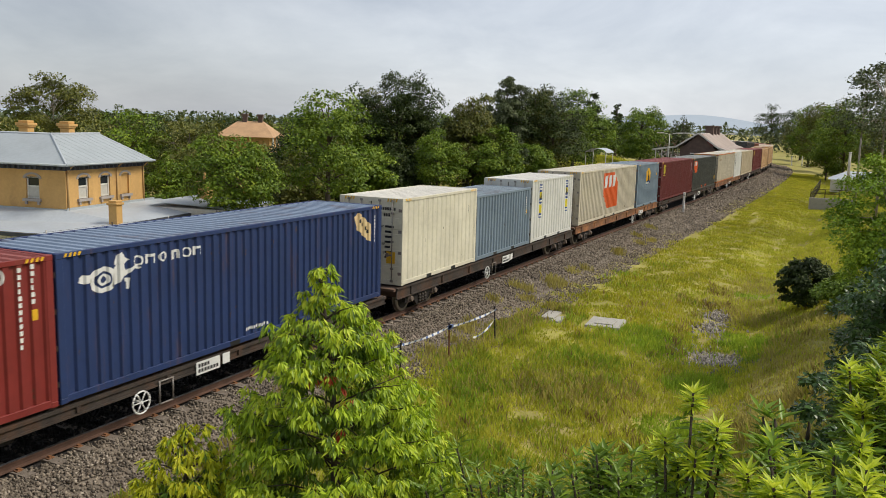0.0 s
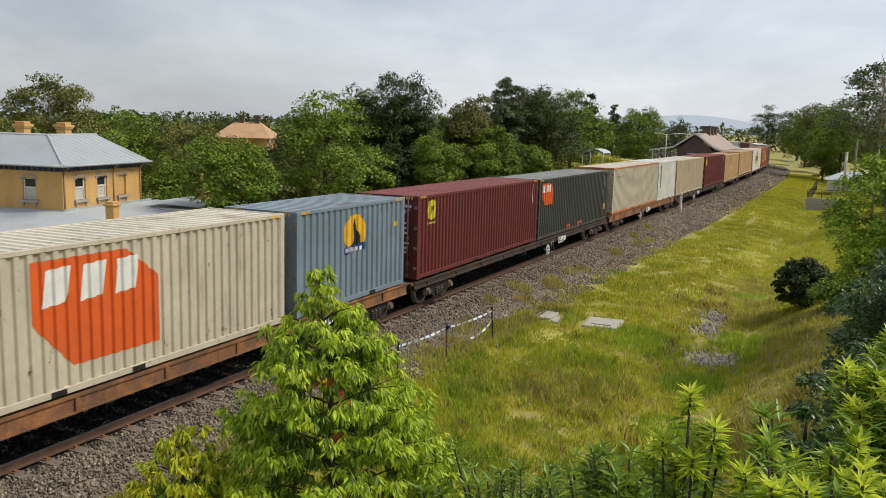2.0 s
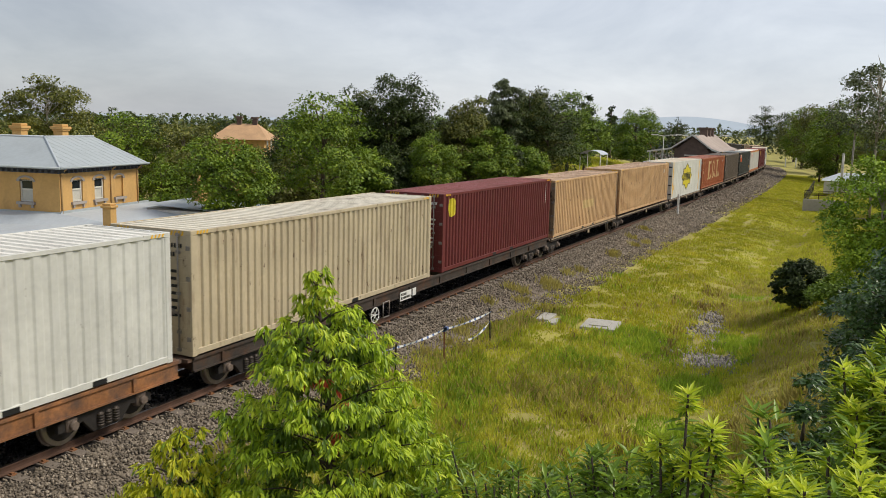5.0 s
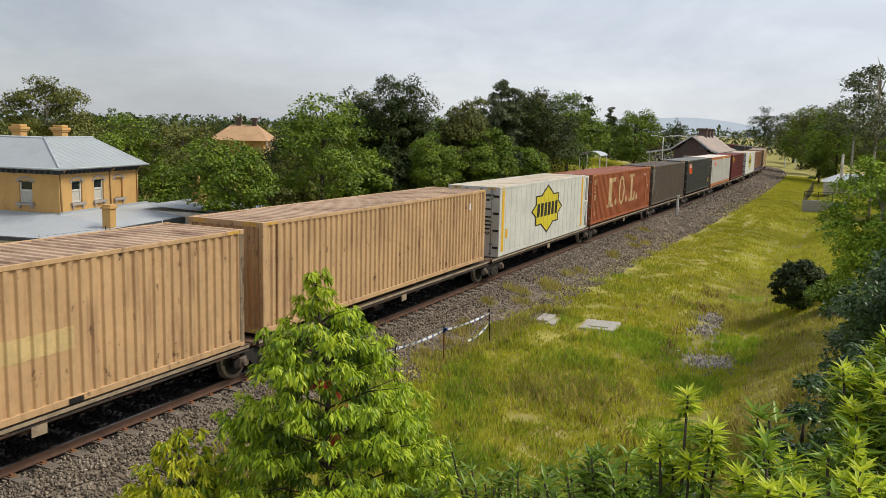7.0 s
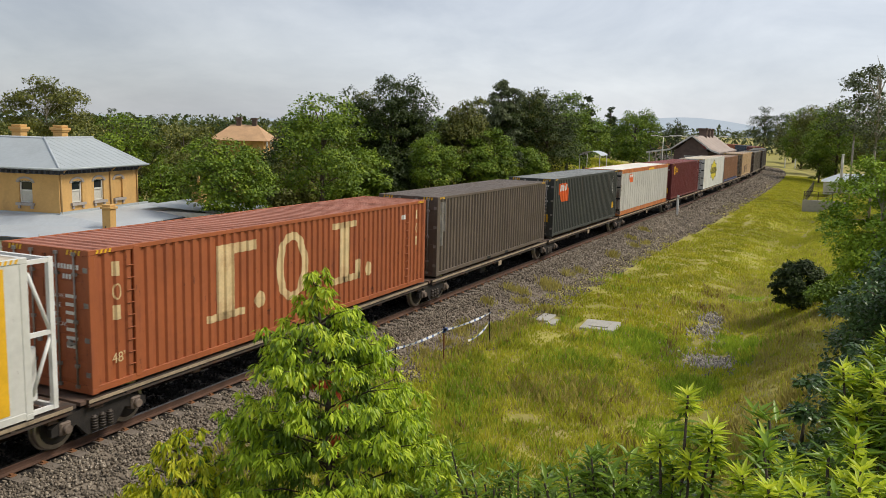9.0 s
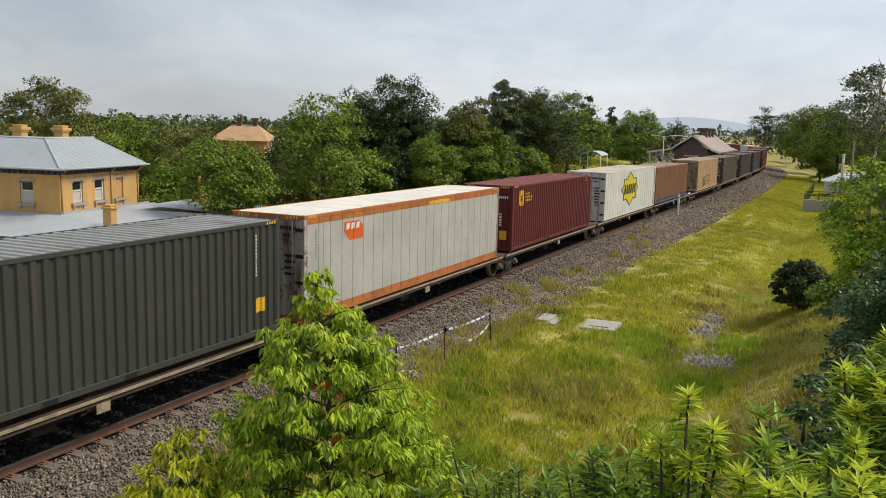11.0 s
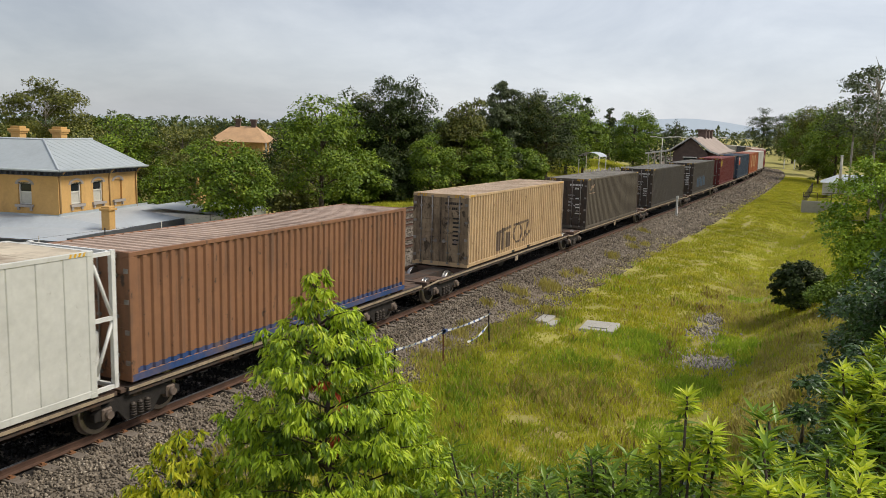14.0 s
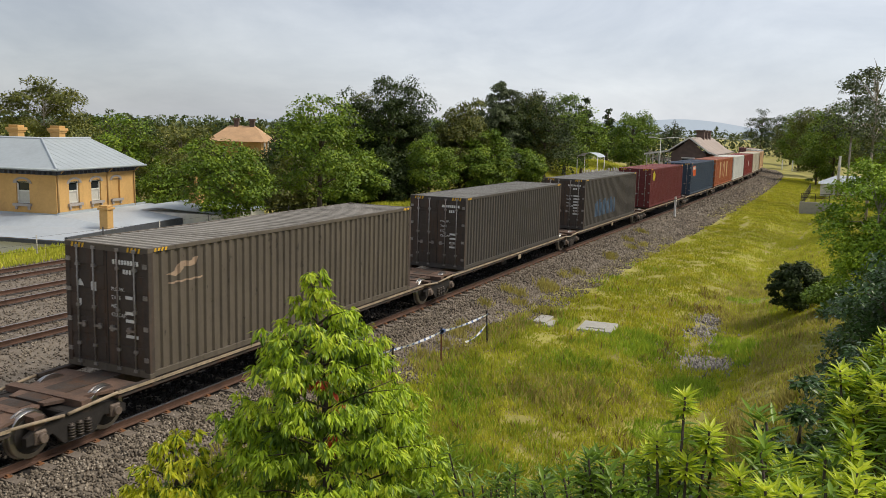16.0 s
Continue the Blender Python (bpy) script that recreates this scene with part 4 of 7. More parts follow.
def bogie(parent, yc):
    """Three-piece bogie: two side frames, bolster, springs, two wheelsets that turn."""
    for sx in (-1, 1):
        bm = bmesh.new()
        x0, x1 = sorted((sx * 0.98, sx * 1.10))
        prof = [(-1.2, 0.52), (-1.02, 0.62), (-0.45, 0.74), (0.45, 0.74), (1.02, 0.62), (1.2, 0.52), (1.2, 0.36), (0.98, 0.36), (0.62, 0.45), (0.36, 0.16), (-0.36, 0.16), (-0.62, 0.45), (-0.98, 0.36), (-1.2, 0.36)]
        a = [bm.verts.new((x0, yc + y, z)) for y, z in prof]
        b = [bm.verts.new((x1, yc + y, z)) for y, z in prof]
        n = len(prof)
        bm.faces.new(a if sx < 0 else a[::-1])
        bm.faces.new(b[::-1] if sx < 0 else b)
        for k in range(n):
            bm.faces.new((a[k], a[(k + 1) % n], b[(k + 1) % n], b[k]))
        bmesh.ops.recalc_face_normals(bm, faces=bm.faces)
        part("side_frame", bm, M_BOGIE, parent)
        for dy in (-0.2, 0.0, 0.2):
            bm = bmesh.new()
            for k in range(5):
                cyl(bm, (sx * 1.115, yc + dy, 0.24 + 0.055 * k), (sx * 1.115, yc + dy, 0.27 + 0.055 * k), 0.075, seg=10)
            cyl(bm, (sx * 1.115, yc + dy, 0.22), (sx * 1.115, yc + dy, 0.52), 0.045, seg=8)
            part("spring", bm, M_SPRING, parent)
        for dy in (-0.9, 0.9):
            bm = bmesh.new()
            box(bm, sx * 1.06 - 0.09, yc + dy - 0.13, 0.33, sx * 1.06 + 0.09, yc + dy + 0.13, 0.6)
            bevelled(bm, 0.03)
            cyl(bm, (sx * 1.13, yc + dy, 0.46), (sx * 1.23, yc + dy, 0.46), 0.1, 0.085, seg=12)
            part("axle_box", bm, [M_CAP], parent)
    bm = bmesh.new()
    box(bm, -1.0, yc - 0.22, 0.5, 1.0, yc + 0.22, 0.72)
    part("bolster", bevelled(bm, 0.03), M_BOGIE, parent)
    for dy in (-0.9, 0.9):
        bm = bmesh.new()
        cyl(bm, (-0.95, 0, 0), (0.95, 0, 0), 0.07, seg=10)
        for sx in (-1, 1):
            cyl(bm, (sx * 0.715, 0, 0), (sx * 0.845, 0, 0), 0.46, 0.452, seg=28, mi=1)
            cyl(bm, (sx * 0.69, 0, 0), (sx * 0.72, 0, 0), 0.49, seg=28, mi=1)
            cyl(bm, (sx * 0.83, 0, 0), (sx * 0.86, 0, 0), 0.36, seg=20)
            for k in range(3):
                t = radians(120 * k)
                cyl(bm, (sx * 0.85, 0.22 * math.cos(t), 0.22 * math.sin(t)), (sx * 0.868, 0.22 * math.cos(t), 0.22 * math.sin(t)), 0.05, seg=8)
        ws = part("wheelset", bm, [M_BOGIE, M_WHEEL], parent)
        SPINS.append((ws, 0.46, yc + dy))


def wagon(label, a, b, bogies, sill, deep=0.34, handwheel=None, platform=False, top=0.86, line=None):
    """A container wagon between a and b along the train."""
    L = b - a
    ob = empty("container_wagon", Matrix.Identity(4), label, "wagon", "wagons of the train")
    at = lambda s: s - (a + b) / 2
    for sx in (-1, 1):
        bm = bmesh.new()
        ya, yb = -L / 2 + (1.2 if platform else 0.15), L / 2 - (1.2 if platform else 0.15)
        lo = top - deep
        section = [(1.10, top), (1.22, top), (1.22, top - 0.06), (1.18, top - 0.06), (1.18, lo), (1.22, lo), (1.22, lo - 0.04), (1.10, lo - 0.04), (1.10, lo), (1.14, lo), (1.14, top - 0.06), (1.10, top - 0.06)]
        ends = [[bm.verts.new((sx * x, y, z)) for x, z in section] for y in (ya, yb)]
        for k in range(12):
            bm.faces.new((ends[0][k], ends[0][(k + 1) % 12], ends[1][(k + 1) % 12], ends[1][k]))
        bm.faces.new(ends[0][::-1])
        bm.faces.new(ends[1])
        bmesh.ops.recalc_face_normals(bm, faces=bm.faces)
        part("side_sill", bm, sill, ob)
        if line:
            bm = bmesh.new()
            xl0, xl1 = sorted((sx * 1.221, sx * 1.228))
            box(bm, xl0, ya, top - 0.075, xl1, yb, top - 0.005)
            part("edge_line", bm, line, ob, "pale worn line along the sill")
        for k in range(int(L // 2.4)):
            y = ya + 1.0 + k * 2.4
            if y < yb - 0.3:
                bm = bmesh.new()
                xk0, xk1 = sorted((sx * 1.19, sx * 1.225))
                box(bm, xk0, y - 0.05, top - deep, xk1, y + 0.05, top - 0.07)
                part("stiffener", bm, sill, ob)
    bm = bmesh.new()
    box(bm, -0.32, -L / 2, 0.5, 0.32, L / 2, top - 0.03)
    part("centre_sill", bm, M_STEEL, ob)
    for k in range(int(L // 3.0) + 1):
        y = -L / 2 + 0.5 + k * (L - 1.0) / max(1, int(L // 3.0))
        bm = bmesh.new()
        box(bm, -1.1, y - 0.12, 0.62, 1.1, y + 0.12, top - 0.01)
        part("cross_beam", bm, M_DECK, ob)
    for sy in (-1, 1):
        y = sy * L / 2
        bm = bmesh.new()
        if platform:
            y2 = y - sy * 1.9
            vs = [bm.verts.new(c) for z in (top - 0.1, top - 0.04) for c in ((-0.5, y, z), (0.5, y, z), (1.2, y2, z), (-1.2, y2, z))]
            for f in ((0, 3, 2, 1), (4, 5, 6, 7), (0, 1, 5, 4), (1, 2, 6, 5), (2, 3, 7, 6), (3, 0, 4, 7)):
                bm.faces.new([vs[i] for i in f])
            bmesh.ops.recalc_face_normals(bm, faces=bm.faces)
        else:
            box(bm, -1.15, min(y, y - sy * 1.2), top - 0.1, 1.15, max(y, y - sy * 1.2), top - 0.02)
        part("end_deck", bm, M_DECK, ob)
        bm = bmesh.new()
        if platform:
            for sx in (-1, 1):
                cyl(bm, (sx * 1.2, y - sy * 1.3, top - 0.03), (sx * 1.16, y + sy * 0.0, top - 0.14), 0.035, seg=6)
            part("hand_rail", bm, line or M_RUSTY, ob, "rusty yellow side rail")
        else:
            cyl(bm, (0, y, 0.62), (0, y + sy * 0.28, 0.62), 0.09, seg=8)
            box(bm, -0.14, y + sy * 0.28 - 0.1, 0.5, 0.14, y + sy * 0.28 + 0.1, 0.74)
            part("coupler", bm, M_BOGIE, ob)
    for s in bogies:
        bogie(ob, at(s))
    bm = bmesh.new()
    cyl(bm, (-0.5, 0.8, 0.45), (-0.5, 2.0, 0.45), 0.17, seg=14)
    part("air_reservoir", bm, M_BOGIE, ob)
    bm = bmesh.new()
    box(bm, 0.45, -1.3, 0.42, 0.95, -0.7, 0.66)
    part("valve_box", bevelled(bm, 0.03), M_BOGIE, ob)
    if handwheel is not None:
        y = at(handwheel)
        bm = bmesh.new()
        prev = None
        for k in range(18):
            p = Vector((1.26, y + 0.24 * math.cos(k * math.pi / 9), 0.42 + 0.24 * math.sin(k * math.pi / 9)))
            q = Vector((1.26, y + 0.24 * math.cos((k + 1) * math.pi / 9), 0.42 + 0.24 * math.sin((k + 1) * math.pi / 9)))
            cyl(bm, p, q, 0.02, seg=6)
            if k % 3 == 0:
                cyl(bm, (1.26, y, 0.42), p, 0.014, seg=5)
        cyl(bm, (1.05, y, 0.42), (1.29, y, 0.42), 0.035, seg=8)
        part("brake_handwheel", bm, M_WHITE, ob, "white spoked brake handwheel")
        bm = bmesh.new()
        for dy in (0.55, 0.95):
            cyl(bm, (1.24, y + dy, 0.2), (1.24, y + dy, 0.74), 0.018, seg=6)
        for z in (0.22, 0.72):
            cyl(bm, (1.24, y + 0.55, z), (1.24, y + 0.95, z), 0.018, seg=6)
        part("foot_step", bm, M_ROD, ob, "grey step loop")
        bm = bmesh.new()
        box(bm, 1.225, y + 1.7, 0.55, 1.24, y + 2.5, 0.85)
        box(bm, 1.225, y + 2.6, 0.6, 1.24, y + 2.85, 0.85)
        plate = part("number_board", bm, M_WHITE, ob, "white board with dark bars")
        bm = bmesh.new()
        for r, n in ((0.72, 4), (0.6, 7)):
            for k in range(n):
                box(bm, 1.24, y + 1.76 + k * 0.1, r, 1.244, y + 1.83 + k * 0.1, r + 0.08)
        tagged(part("board_bar", bm, M_BLACK, plate), kind="stuff")
    else:
        bm = bmesh.new()
        box(bm, 1.225, 0.0, 0.56, 1.24, 0.34, 0.76)
        part("number_board", bm, M_SILLPALE, ob, "small pale board")
    MOVES.append((ob, a, b, 0.0))
    return ob


def build_wagons():
    dark = "long dark steel container flat wagon on two bogies"
    rust = "rusty brown steel container flat wagon on two bogies"
    wagon(dark, -2.0, 23.3, (0.4, 21.2), M_STEEL, 0.2, handwheel=12.7)
    wagon(rust, 23.8, 43.2, (25.9, 41.1), M_STEEL, 0.34, handwheel=31.4, top=0.98)
    wagon(rust, 43.5, 63.2, (45.6, 61.1), M_RUSTY, 0.34, handwheel=55.6, top=1.06)
    wagon(dark, 63.5, 88.7, (65.7, 86.4), M_STEEL, 0.2, handwheel=77.5, top=0.96)
    wagon(rust, 89.1, 108.5, (91.3, 106.4), M_RUSTY, 0.36, handwheel=96.9, top=1.06)
    wagon(rust, 108.7, 134.2, (111.0, 131.9), M_STEEL, 0.3, handwheel=117.0, top=1.0)
    joints = [134.5, 147.5, 163.2, 177.9, 193.3, 206.4, 220.2, 235.6, 250.2, 265.25, 279.2, 297.25, 313.85, 330.4, 346.9, 363.6, 379.6, 395.3, 408.5, 421.7, 435.2, 449.1, 463.1, 477.1, 491.0]
    for k, (a, b) in enumerate(zip(joints[:-1], joints[1:])):
        open_ends = a >= 279
        wagon("low dark skeletal container wagon on shared bogies", a + 0.05, b - 0.05, (a + 0.6,) if not open_ends and a != 265.25 else ((a + 0.6, 276.2) if a == 265.25 else ((a + 2.0,) if a < 280 else (a + 0.35,))), M_STEEL, 0.12, platform=open_ends,
              line=M_SILLPALE, top=0.88 if open_ends else 0.9)


build_wagons()
# ---------------------------------------------------------------- buildings
M_OCHRE = mat("ochre_render", (0.60, 0.36, 0.13), 0.9, 0, 0.6, 0.10, 0.15, 30, dirt=(0.40, 0.24, 0.10), dirt_amt=0.25, dirt_scale=0.7)
M_IRON = mat("pale_roof_iron", (0.42, 0.46, 0.48), 0.5, 0.2, 0.5, 0.10, 0.05, 20, dirt=(0.36, 0.40, 0.43), dirt_amt=0.3, dirt_scale=0.5)
M_IRON2 = mat("white_roof_iron", (0.47, 0.51, 0.55), 0.5, 0.1, 0.5, 0.10, 0.05, 20, dirt=(0.42, 0.45, 0.48), dirt_amt=0.3, dirt_scale=0.5)
M_TRIM = mat("grey_stone_trim", (0.36, 0.32, 0.29), 0.85, 0, 3, 0.15)
M_SASH = mat("white_sash", (0.70, 0.68, 0.62), 0.6, 0, 3, 0.1)
M_GLASS = mat("dark_glass", (0.02, 0.025, 0.03), 0.08, 0, 3, 0.1)
M_BLIND = mat("pale_blind", (0.55, 0.53, 0.47), 0.8, 0, 3, 0.1)
M_EAVE = mat("dark_eave", (0.07, 0.075, 0.09), 0.7, 0, 3, 0.2)
M_PIPE = mat("down_pipe", (0.45, 0.28, 0.11), 0.7, 0, 3, 0.1)
M_TILE = mat("terracotta_tile", (0.50, 0.31, 0.17), 0.85, 0, 1.0, 0.15, 0.3, 12)
M_STATION = mat("station_brown_roof", (0.37, 0.30, 0.26), 0.85, 0, 0.5, 0.15, 0.2, 10)
M_BRICK = mat("dark_brick", (0.135, 0.095, 0.078), 0.9, 0, 2.0, 0.2, 0.2, 30)
M_FENCE = mat("weathered_pale_fence", (0.42, 0.40, 0.36), 0.85, 0, 2.0, 0.3, rand=0.35)
M_CONC = mat("concrete", (0.43, 0.41, 0.37), 0.9, 0, 2.0, 0.2, 0.3, 30, dirt=(0.2, 0.19, 0.16), dirt_amt=0.35, dirt_scale=2)
M_POST = mat("dark_post", (0.035, 0.03, 0.03), 0.8)
M_RUSTPOST = mat("rust_post", (0.22, 0.09, 0.045), 0.85)


def house():
    """Two-storey ochre house: hipped iron roof, arched windows, chimneys, low iron-roofed lean-tos round its foot."""
    m = Matrix.Translation((-42.0, 35.6, 0)) @ Matrix.Rotation(math.atan2(0.18, 0.984), 4, "Z")
    ob = empty("house", m, "ochre rendered two-storey house with pale iron roof", "house")
    top, foot, deep, wide = 3.24, -3.4, 7.74, 15.0
    cut_r = [(1.59, 0.95), (3.65, 0.95), (5.65, 0.85)]
    cut_l = [(-2.37, 0.95), (-6.4, 0.95), (-10.4, 0.95)]
    z0, z1 = 1.22, 2.55

    def wall_with_holes(name, cuts, span, place):
        bm = bmesh.new()
        xs = sorted({span[0], span[1], *[c - w / 2 for c, w in cuts], *[c + w / 2 for c, w in cuts]})
        for a, b in zip(xs[:-1], xs[1:]):
            hole = any(abs((a + b) / 2 - c) < w / 2 for c, w in cuts)
            for lo, hi in (((foot, z0), (z1, top)) if hole else ((foot, top),)):
                place(bm, a, b, lo, hi)
        bmesh.ops.remove_doubles(bm, verts=bm.verts, dist=0.001)
        return part(name, bm, M_OCHRE, ob)

    wr = wall_with_holes("wall", cut_r, (0.0, deep), lambda bm, a, b, lo, hi: box(bm, -0.3, a, lo, 0, b, hi))
    wl = wall_with_holes("wall", cut_l, (-wide, -0.3), lambda bm, a, b, lo, hi: box(bm, a, 0, lo, b, 0.3, hi))
    bm = bmesh.new()
    box(bm, -wide, deep - 0.3, foot, -0.3, deep, top)
    box(bm, -wide, 0.3, foot, -wide + 0.3, deep - 0.3, top)
    part("wall", bm, M_OCHRE, ob)
    for face, cuts in (("r", cut_r), ("l", cut_l)):
        for k, (c, w) in enumerate(cuts):
            f = (Matrix.Translation((0, c, 0)) @ Matrix.Rotation(radians(90), 4, "Z")) if face == "r" else Matrix.Translation((c, 0, 0))
            blind = face == "r" and k == 2
            # local: x along the wall, -y outwards
            win = new("window")
            win.parent, win.matrix_basis = ob, f
            me = bmesh.new()
            h = z1 - z0
            if blind:
                box(me, -w / 2, 0.12, z0, w / 2, 0.2, z1)
                part("niche", me, M_OCHRE, win, "blind niche in ochre render")
            else:
                box(me, -w / 2 + 0.06, 0.16, z0 + 0.05, w / 2 - 0.06, 0.17, z0 + h * 0.55)
                part("blind", me, M_BLIND, win)
                me = bmesh.new()
                box(me, -w / 2 + 0.06, 0.155, z0 + h * 0.55, w / 2 - 0.06, 0.165, z1 - 0.06)
                part("pane", me, M_GLASS, win)
                me = bmesh.new()
                for x in (-w / 2, w / 2 - 0.08):
                    box(me, x, 0.1, z0, x + 0.08, 0.18, z1)
                for z in (z0, z0 + h * 0.53, z1 - 0.08):
                    box(me, -w / 2 + 0.08, 0.1, z, w / 2 - 0.08, 0.18, z + 0.08)
                part("frame", me, M_SASH, win)
            me = bmesh.new()
            box(me, -w / 2 - 0.16, -0.16, z0 - 0.16, w / 2 + 0.16, 0.12, z0)
            for x in (-w / 2 - 0.05, w / 2 - 0.1):
                box(me, x, -0.1, z0 - 0.36, x + 0.15, 0.0, z0 - 0.16)
            part("sill", me, M_TRIM, win)
            me = bmesh.new()
            n = 10
            ri, ro = w / 2, w / 2 + 0.2
            vs = []
            for i in range(n + 1):
                t = math.pi * i / n
                vs.append([me.verts.new((r * math.cos(t), y, z1 - 0.12 + r * 0.55 * math.sin(t))) for r, y in ((ri, -0.03), (ro, -0.03), (ro, 0.0), (ri, 0.14))])
            for i in range(n):
                for j in range(4):
                    me.faces.new((vs[i][j], vs[i][(j + 1) % 4], vs[i + 1][(j + 1) % 4], vs[i + 1][j]))
            bmesh.ops.recalc_face_normals(me, faces=me.faces)
            part("arch", me, M_TRIM, win)
            me = bmesh.new()
            vs = [me.verts.new((ri * math.cos(math.pi * i / n), 0.1, z1 - 0.12 + ri * 0.55 * math.sin(math.pi * i / n))) for i in range(n + 1)]
            me.faces.new(vs)
            bmesh.ops.recalc_face_normals(me, faces=me.faces)
            part("lunette", me, M_OCHRE if blind else M_GLASS, win)
    # roof: a wing along each street face, with standing seams
    e, r = 3.36, 5.02
    V = [(0.5, -0.5, e), (0.5, 8.3, e), (-3.85, 8.3, r), (-3.85, 3.5, r), (-15.5, -0.5, e), (-15.5, 3.5, r), (-15.5, 8.3, e), (-8.0, 8.3, e), (-3.85, 4.6, r)]
    F = [(0, 1, 2, 3), (4, 0, 3, 5), (5, 3, 7, 6), (3, 2, 7)]
    raw("roof", V, F, M_IRON, ob)
    bm = bmesh.new()
    for k in range(14):
        f = (k + 0.5) / 14
        a, b = Vector((0.5, -0.5 + 8.8 * f, e + 0.012)), Vector((-3.85, max(3.5, -0.5 + 8.8 * f), r + 0.012))
        if -0.5 + 8.8 * f < 3.5:
            b = a.lerp(Vector((-3.85, -0.5 + 8.8 * f, r + 0.012)), (8.8 * f) / 4.0)
        cyl(bm, a, b, 0.007, seg=5)
    part("roof_seam", bm, M_IRON, ob)
    bm = bmesh.new()
    cyl(bm, (0.5, -0.5, e + 0.02), (-3.85, 3.5, r + 0.02), 0.07, seg=8)
    cyl(bm, (-3.85, 3.5, r + 0.02), (-3.85, 8.3, r + 0.02), 0.07, seg=8)
    cyl(bm, (-3.85, 3.5, r + 0.02), (-15.5, 3.5, r + 0.02), 0.07, seg=8)
    part("ridge_cap", bm, M_IRON2, ob)
    bm = bmesh.new()
    box(bm, 0.02, 0.0, top - 0.02, 0.42, deep + 0.4, e - 0.03)
    box(bm, -wide, -0.42, top - 0.02, 0.42, -0.02, e - 0.03)
    box(bm, 0.004, 0.0, top - 0.26, 0.06, deep, top - 0.024)
    box(bm, -wide, -0.06, top - 0.26, 0.06, -0.004, top - 0.024)
    for k in range(20):
        box(bm, 0.065, k * 0.4 + 0.05, top - 0.22, 0.3, k * 0.4 + 0.15, top - 0.024)
    for k in range(36):
        box(bm, -k * 0.4 - 0.3, -0.3, top - 0.22, -k * 0.4 - 0.2, -0.065, top - 0.024)
    part("eave", bm, M_EAVE, ob, "dark bracketed eave")
    bm = bmesh.new()
    cyl(bm, (0.55, -0.55, e - 0.02), (0.55, deep + 0.5, e - 0.02), 0.07, seg=8)
    cyl(bm, (0.55, -0.55, e - 0.02), (-wide, -0.55, e - 0.02), 0.07, seg=8)
    part("gutter", bm, M_IRON, ob)
    for y in (0.12, 4.75, deep - 0.15):
        bm = bmesh.new()
        cyl(bm, (0.06, y, 0.5), (0.06, y, top - 0.3), 0.05, seg=8)
        cyl(bm, (0.06, y, top - 0.3), (0.45, y, e - 0.08), 0.05, seg=8)
        part("down_pipe", bm, M_PIPE, ob)
    for x, y in ((-4.3, 5.6), (-6.5, 4.4)):
        bm = bmesh.new()
        box(bm, x - 0.36, y - 0.3, 4.4, x + 0.36, y + 0.3, 5.38)
        box(bm, x - 0.43, y - 0.37, 5.38, x + 0.43, y + 0.37, 5.5)
        box(bm, x - 0.5, y - 0.44, 5.5, x + 0.5, y + 0.44, 5.68)
        box(bm, x - 0.36, y - 0.3, 5.68, x + 0.36, y + 0.3, 5.84)
        part("chimney", bevelled(bm, 0.02), M_OCHRE, ob, "ochre corbelled chimney")
    # lean-tos
    V = [(0.0, -0.1, 0.62), (4.4, -0.1, 0.12), (4.4, 6.8, 0.12), (0.0, 9.6, 0.62), (-wide, -0.1, 0.55), (-wide, -4.6, -0.12), (4.4, -4.6, -0.12), (7.4, 6.2, 0.45), (7.4, 12.5, 0.45), (1.5, 12.5, 0.75), (1.5, 6.2, 0.75)]
    raw("lean_to_roof", V, [(0, 1, 2, 3), (4, 5, 6, 1, 0), (10, 7, 8, 9)], M_IRON2, ob)
    bm = bmesh.new()
    box(bm, -wide, -4.5, foot, 4.3, -4.3, -0.2)
    box(bm, 4.1, -4.3, foot, 4.3, 6.7, 0.05)
    box(bm, 1.6, 6.3, foot, 7.3, 12.4, 0.4)
    part("lean_to_wall", bm, M_SASH, ob)
    bm = bmesh.new()
    box(bm, 4.3, -4.75, -0.34, 4.5, 6.8, 0.1)
    box(bm, -wide, -4.75, -0.34, 4.5, -4.62, -0.14)
    part("fascia", bm, M_EAVE, ob)
    bm = bmesh.new()
    box(bm, 0.01, 0.0, 0.55, 0.1, deep + 1, 0.75)
    box(bm, -wide, -0.1, 0.5, 0.1, -0.01, 0.68)
    part("flashing", bm, M_IRON, ob)
    bm = bmesh.new()
    box(bm, 3.5, -0.8, -0.4, 4.05, -0.25, 1.2)
    box(bm, 3.42, -0.88, 1.2, 4.13, -0.17, 1.33)
    box(bm, 3.5, -0.8, 1.33, 4.05, -0.25, 1.45)
    part("chimney", bevelled(bm, 0.02), M_OCHRE, ob, "short ochre chimney on the lean-to")
    bm = bmesh.new()
    box(bm, 2.6, 10.2, 0.3, 3.4, 10.9, 1.7)
    box(bm, 2.5, 10.1, 1.7, 3.5, 11.0, 1.85)
    cyl(bm, (3.0, 10.5, 1.85), (3.0, 10.5, 2.5), 0.12, seg=8)
    part("chimney", bm, M_OCHRE, ob, "short ochre chimney with a pot")


house()


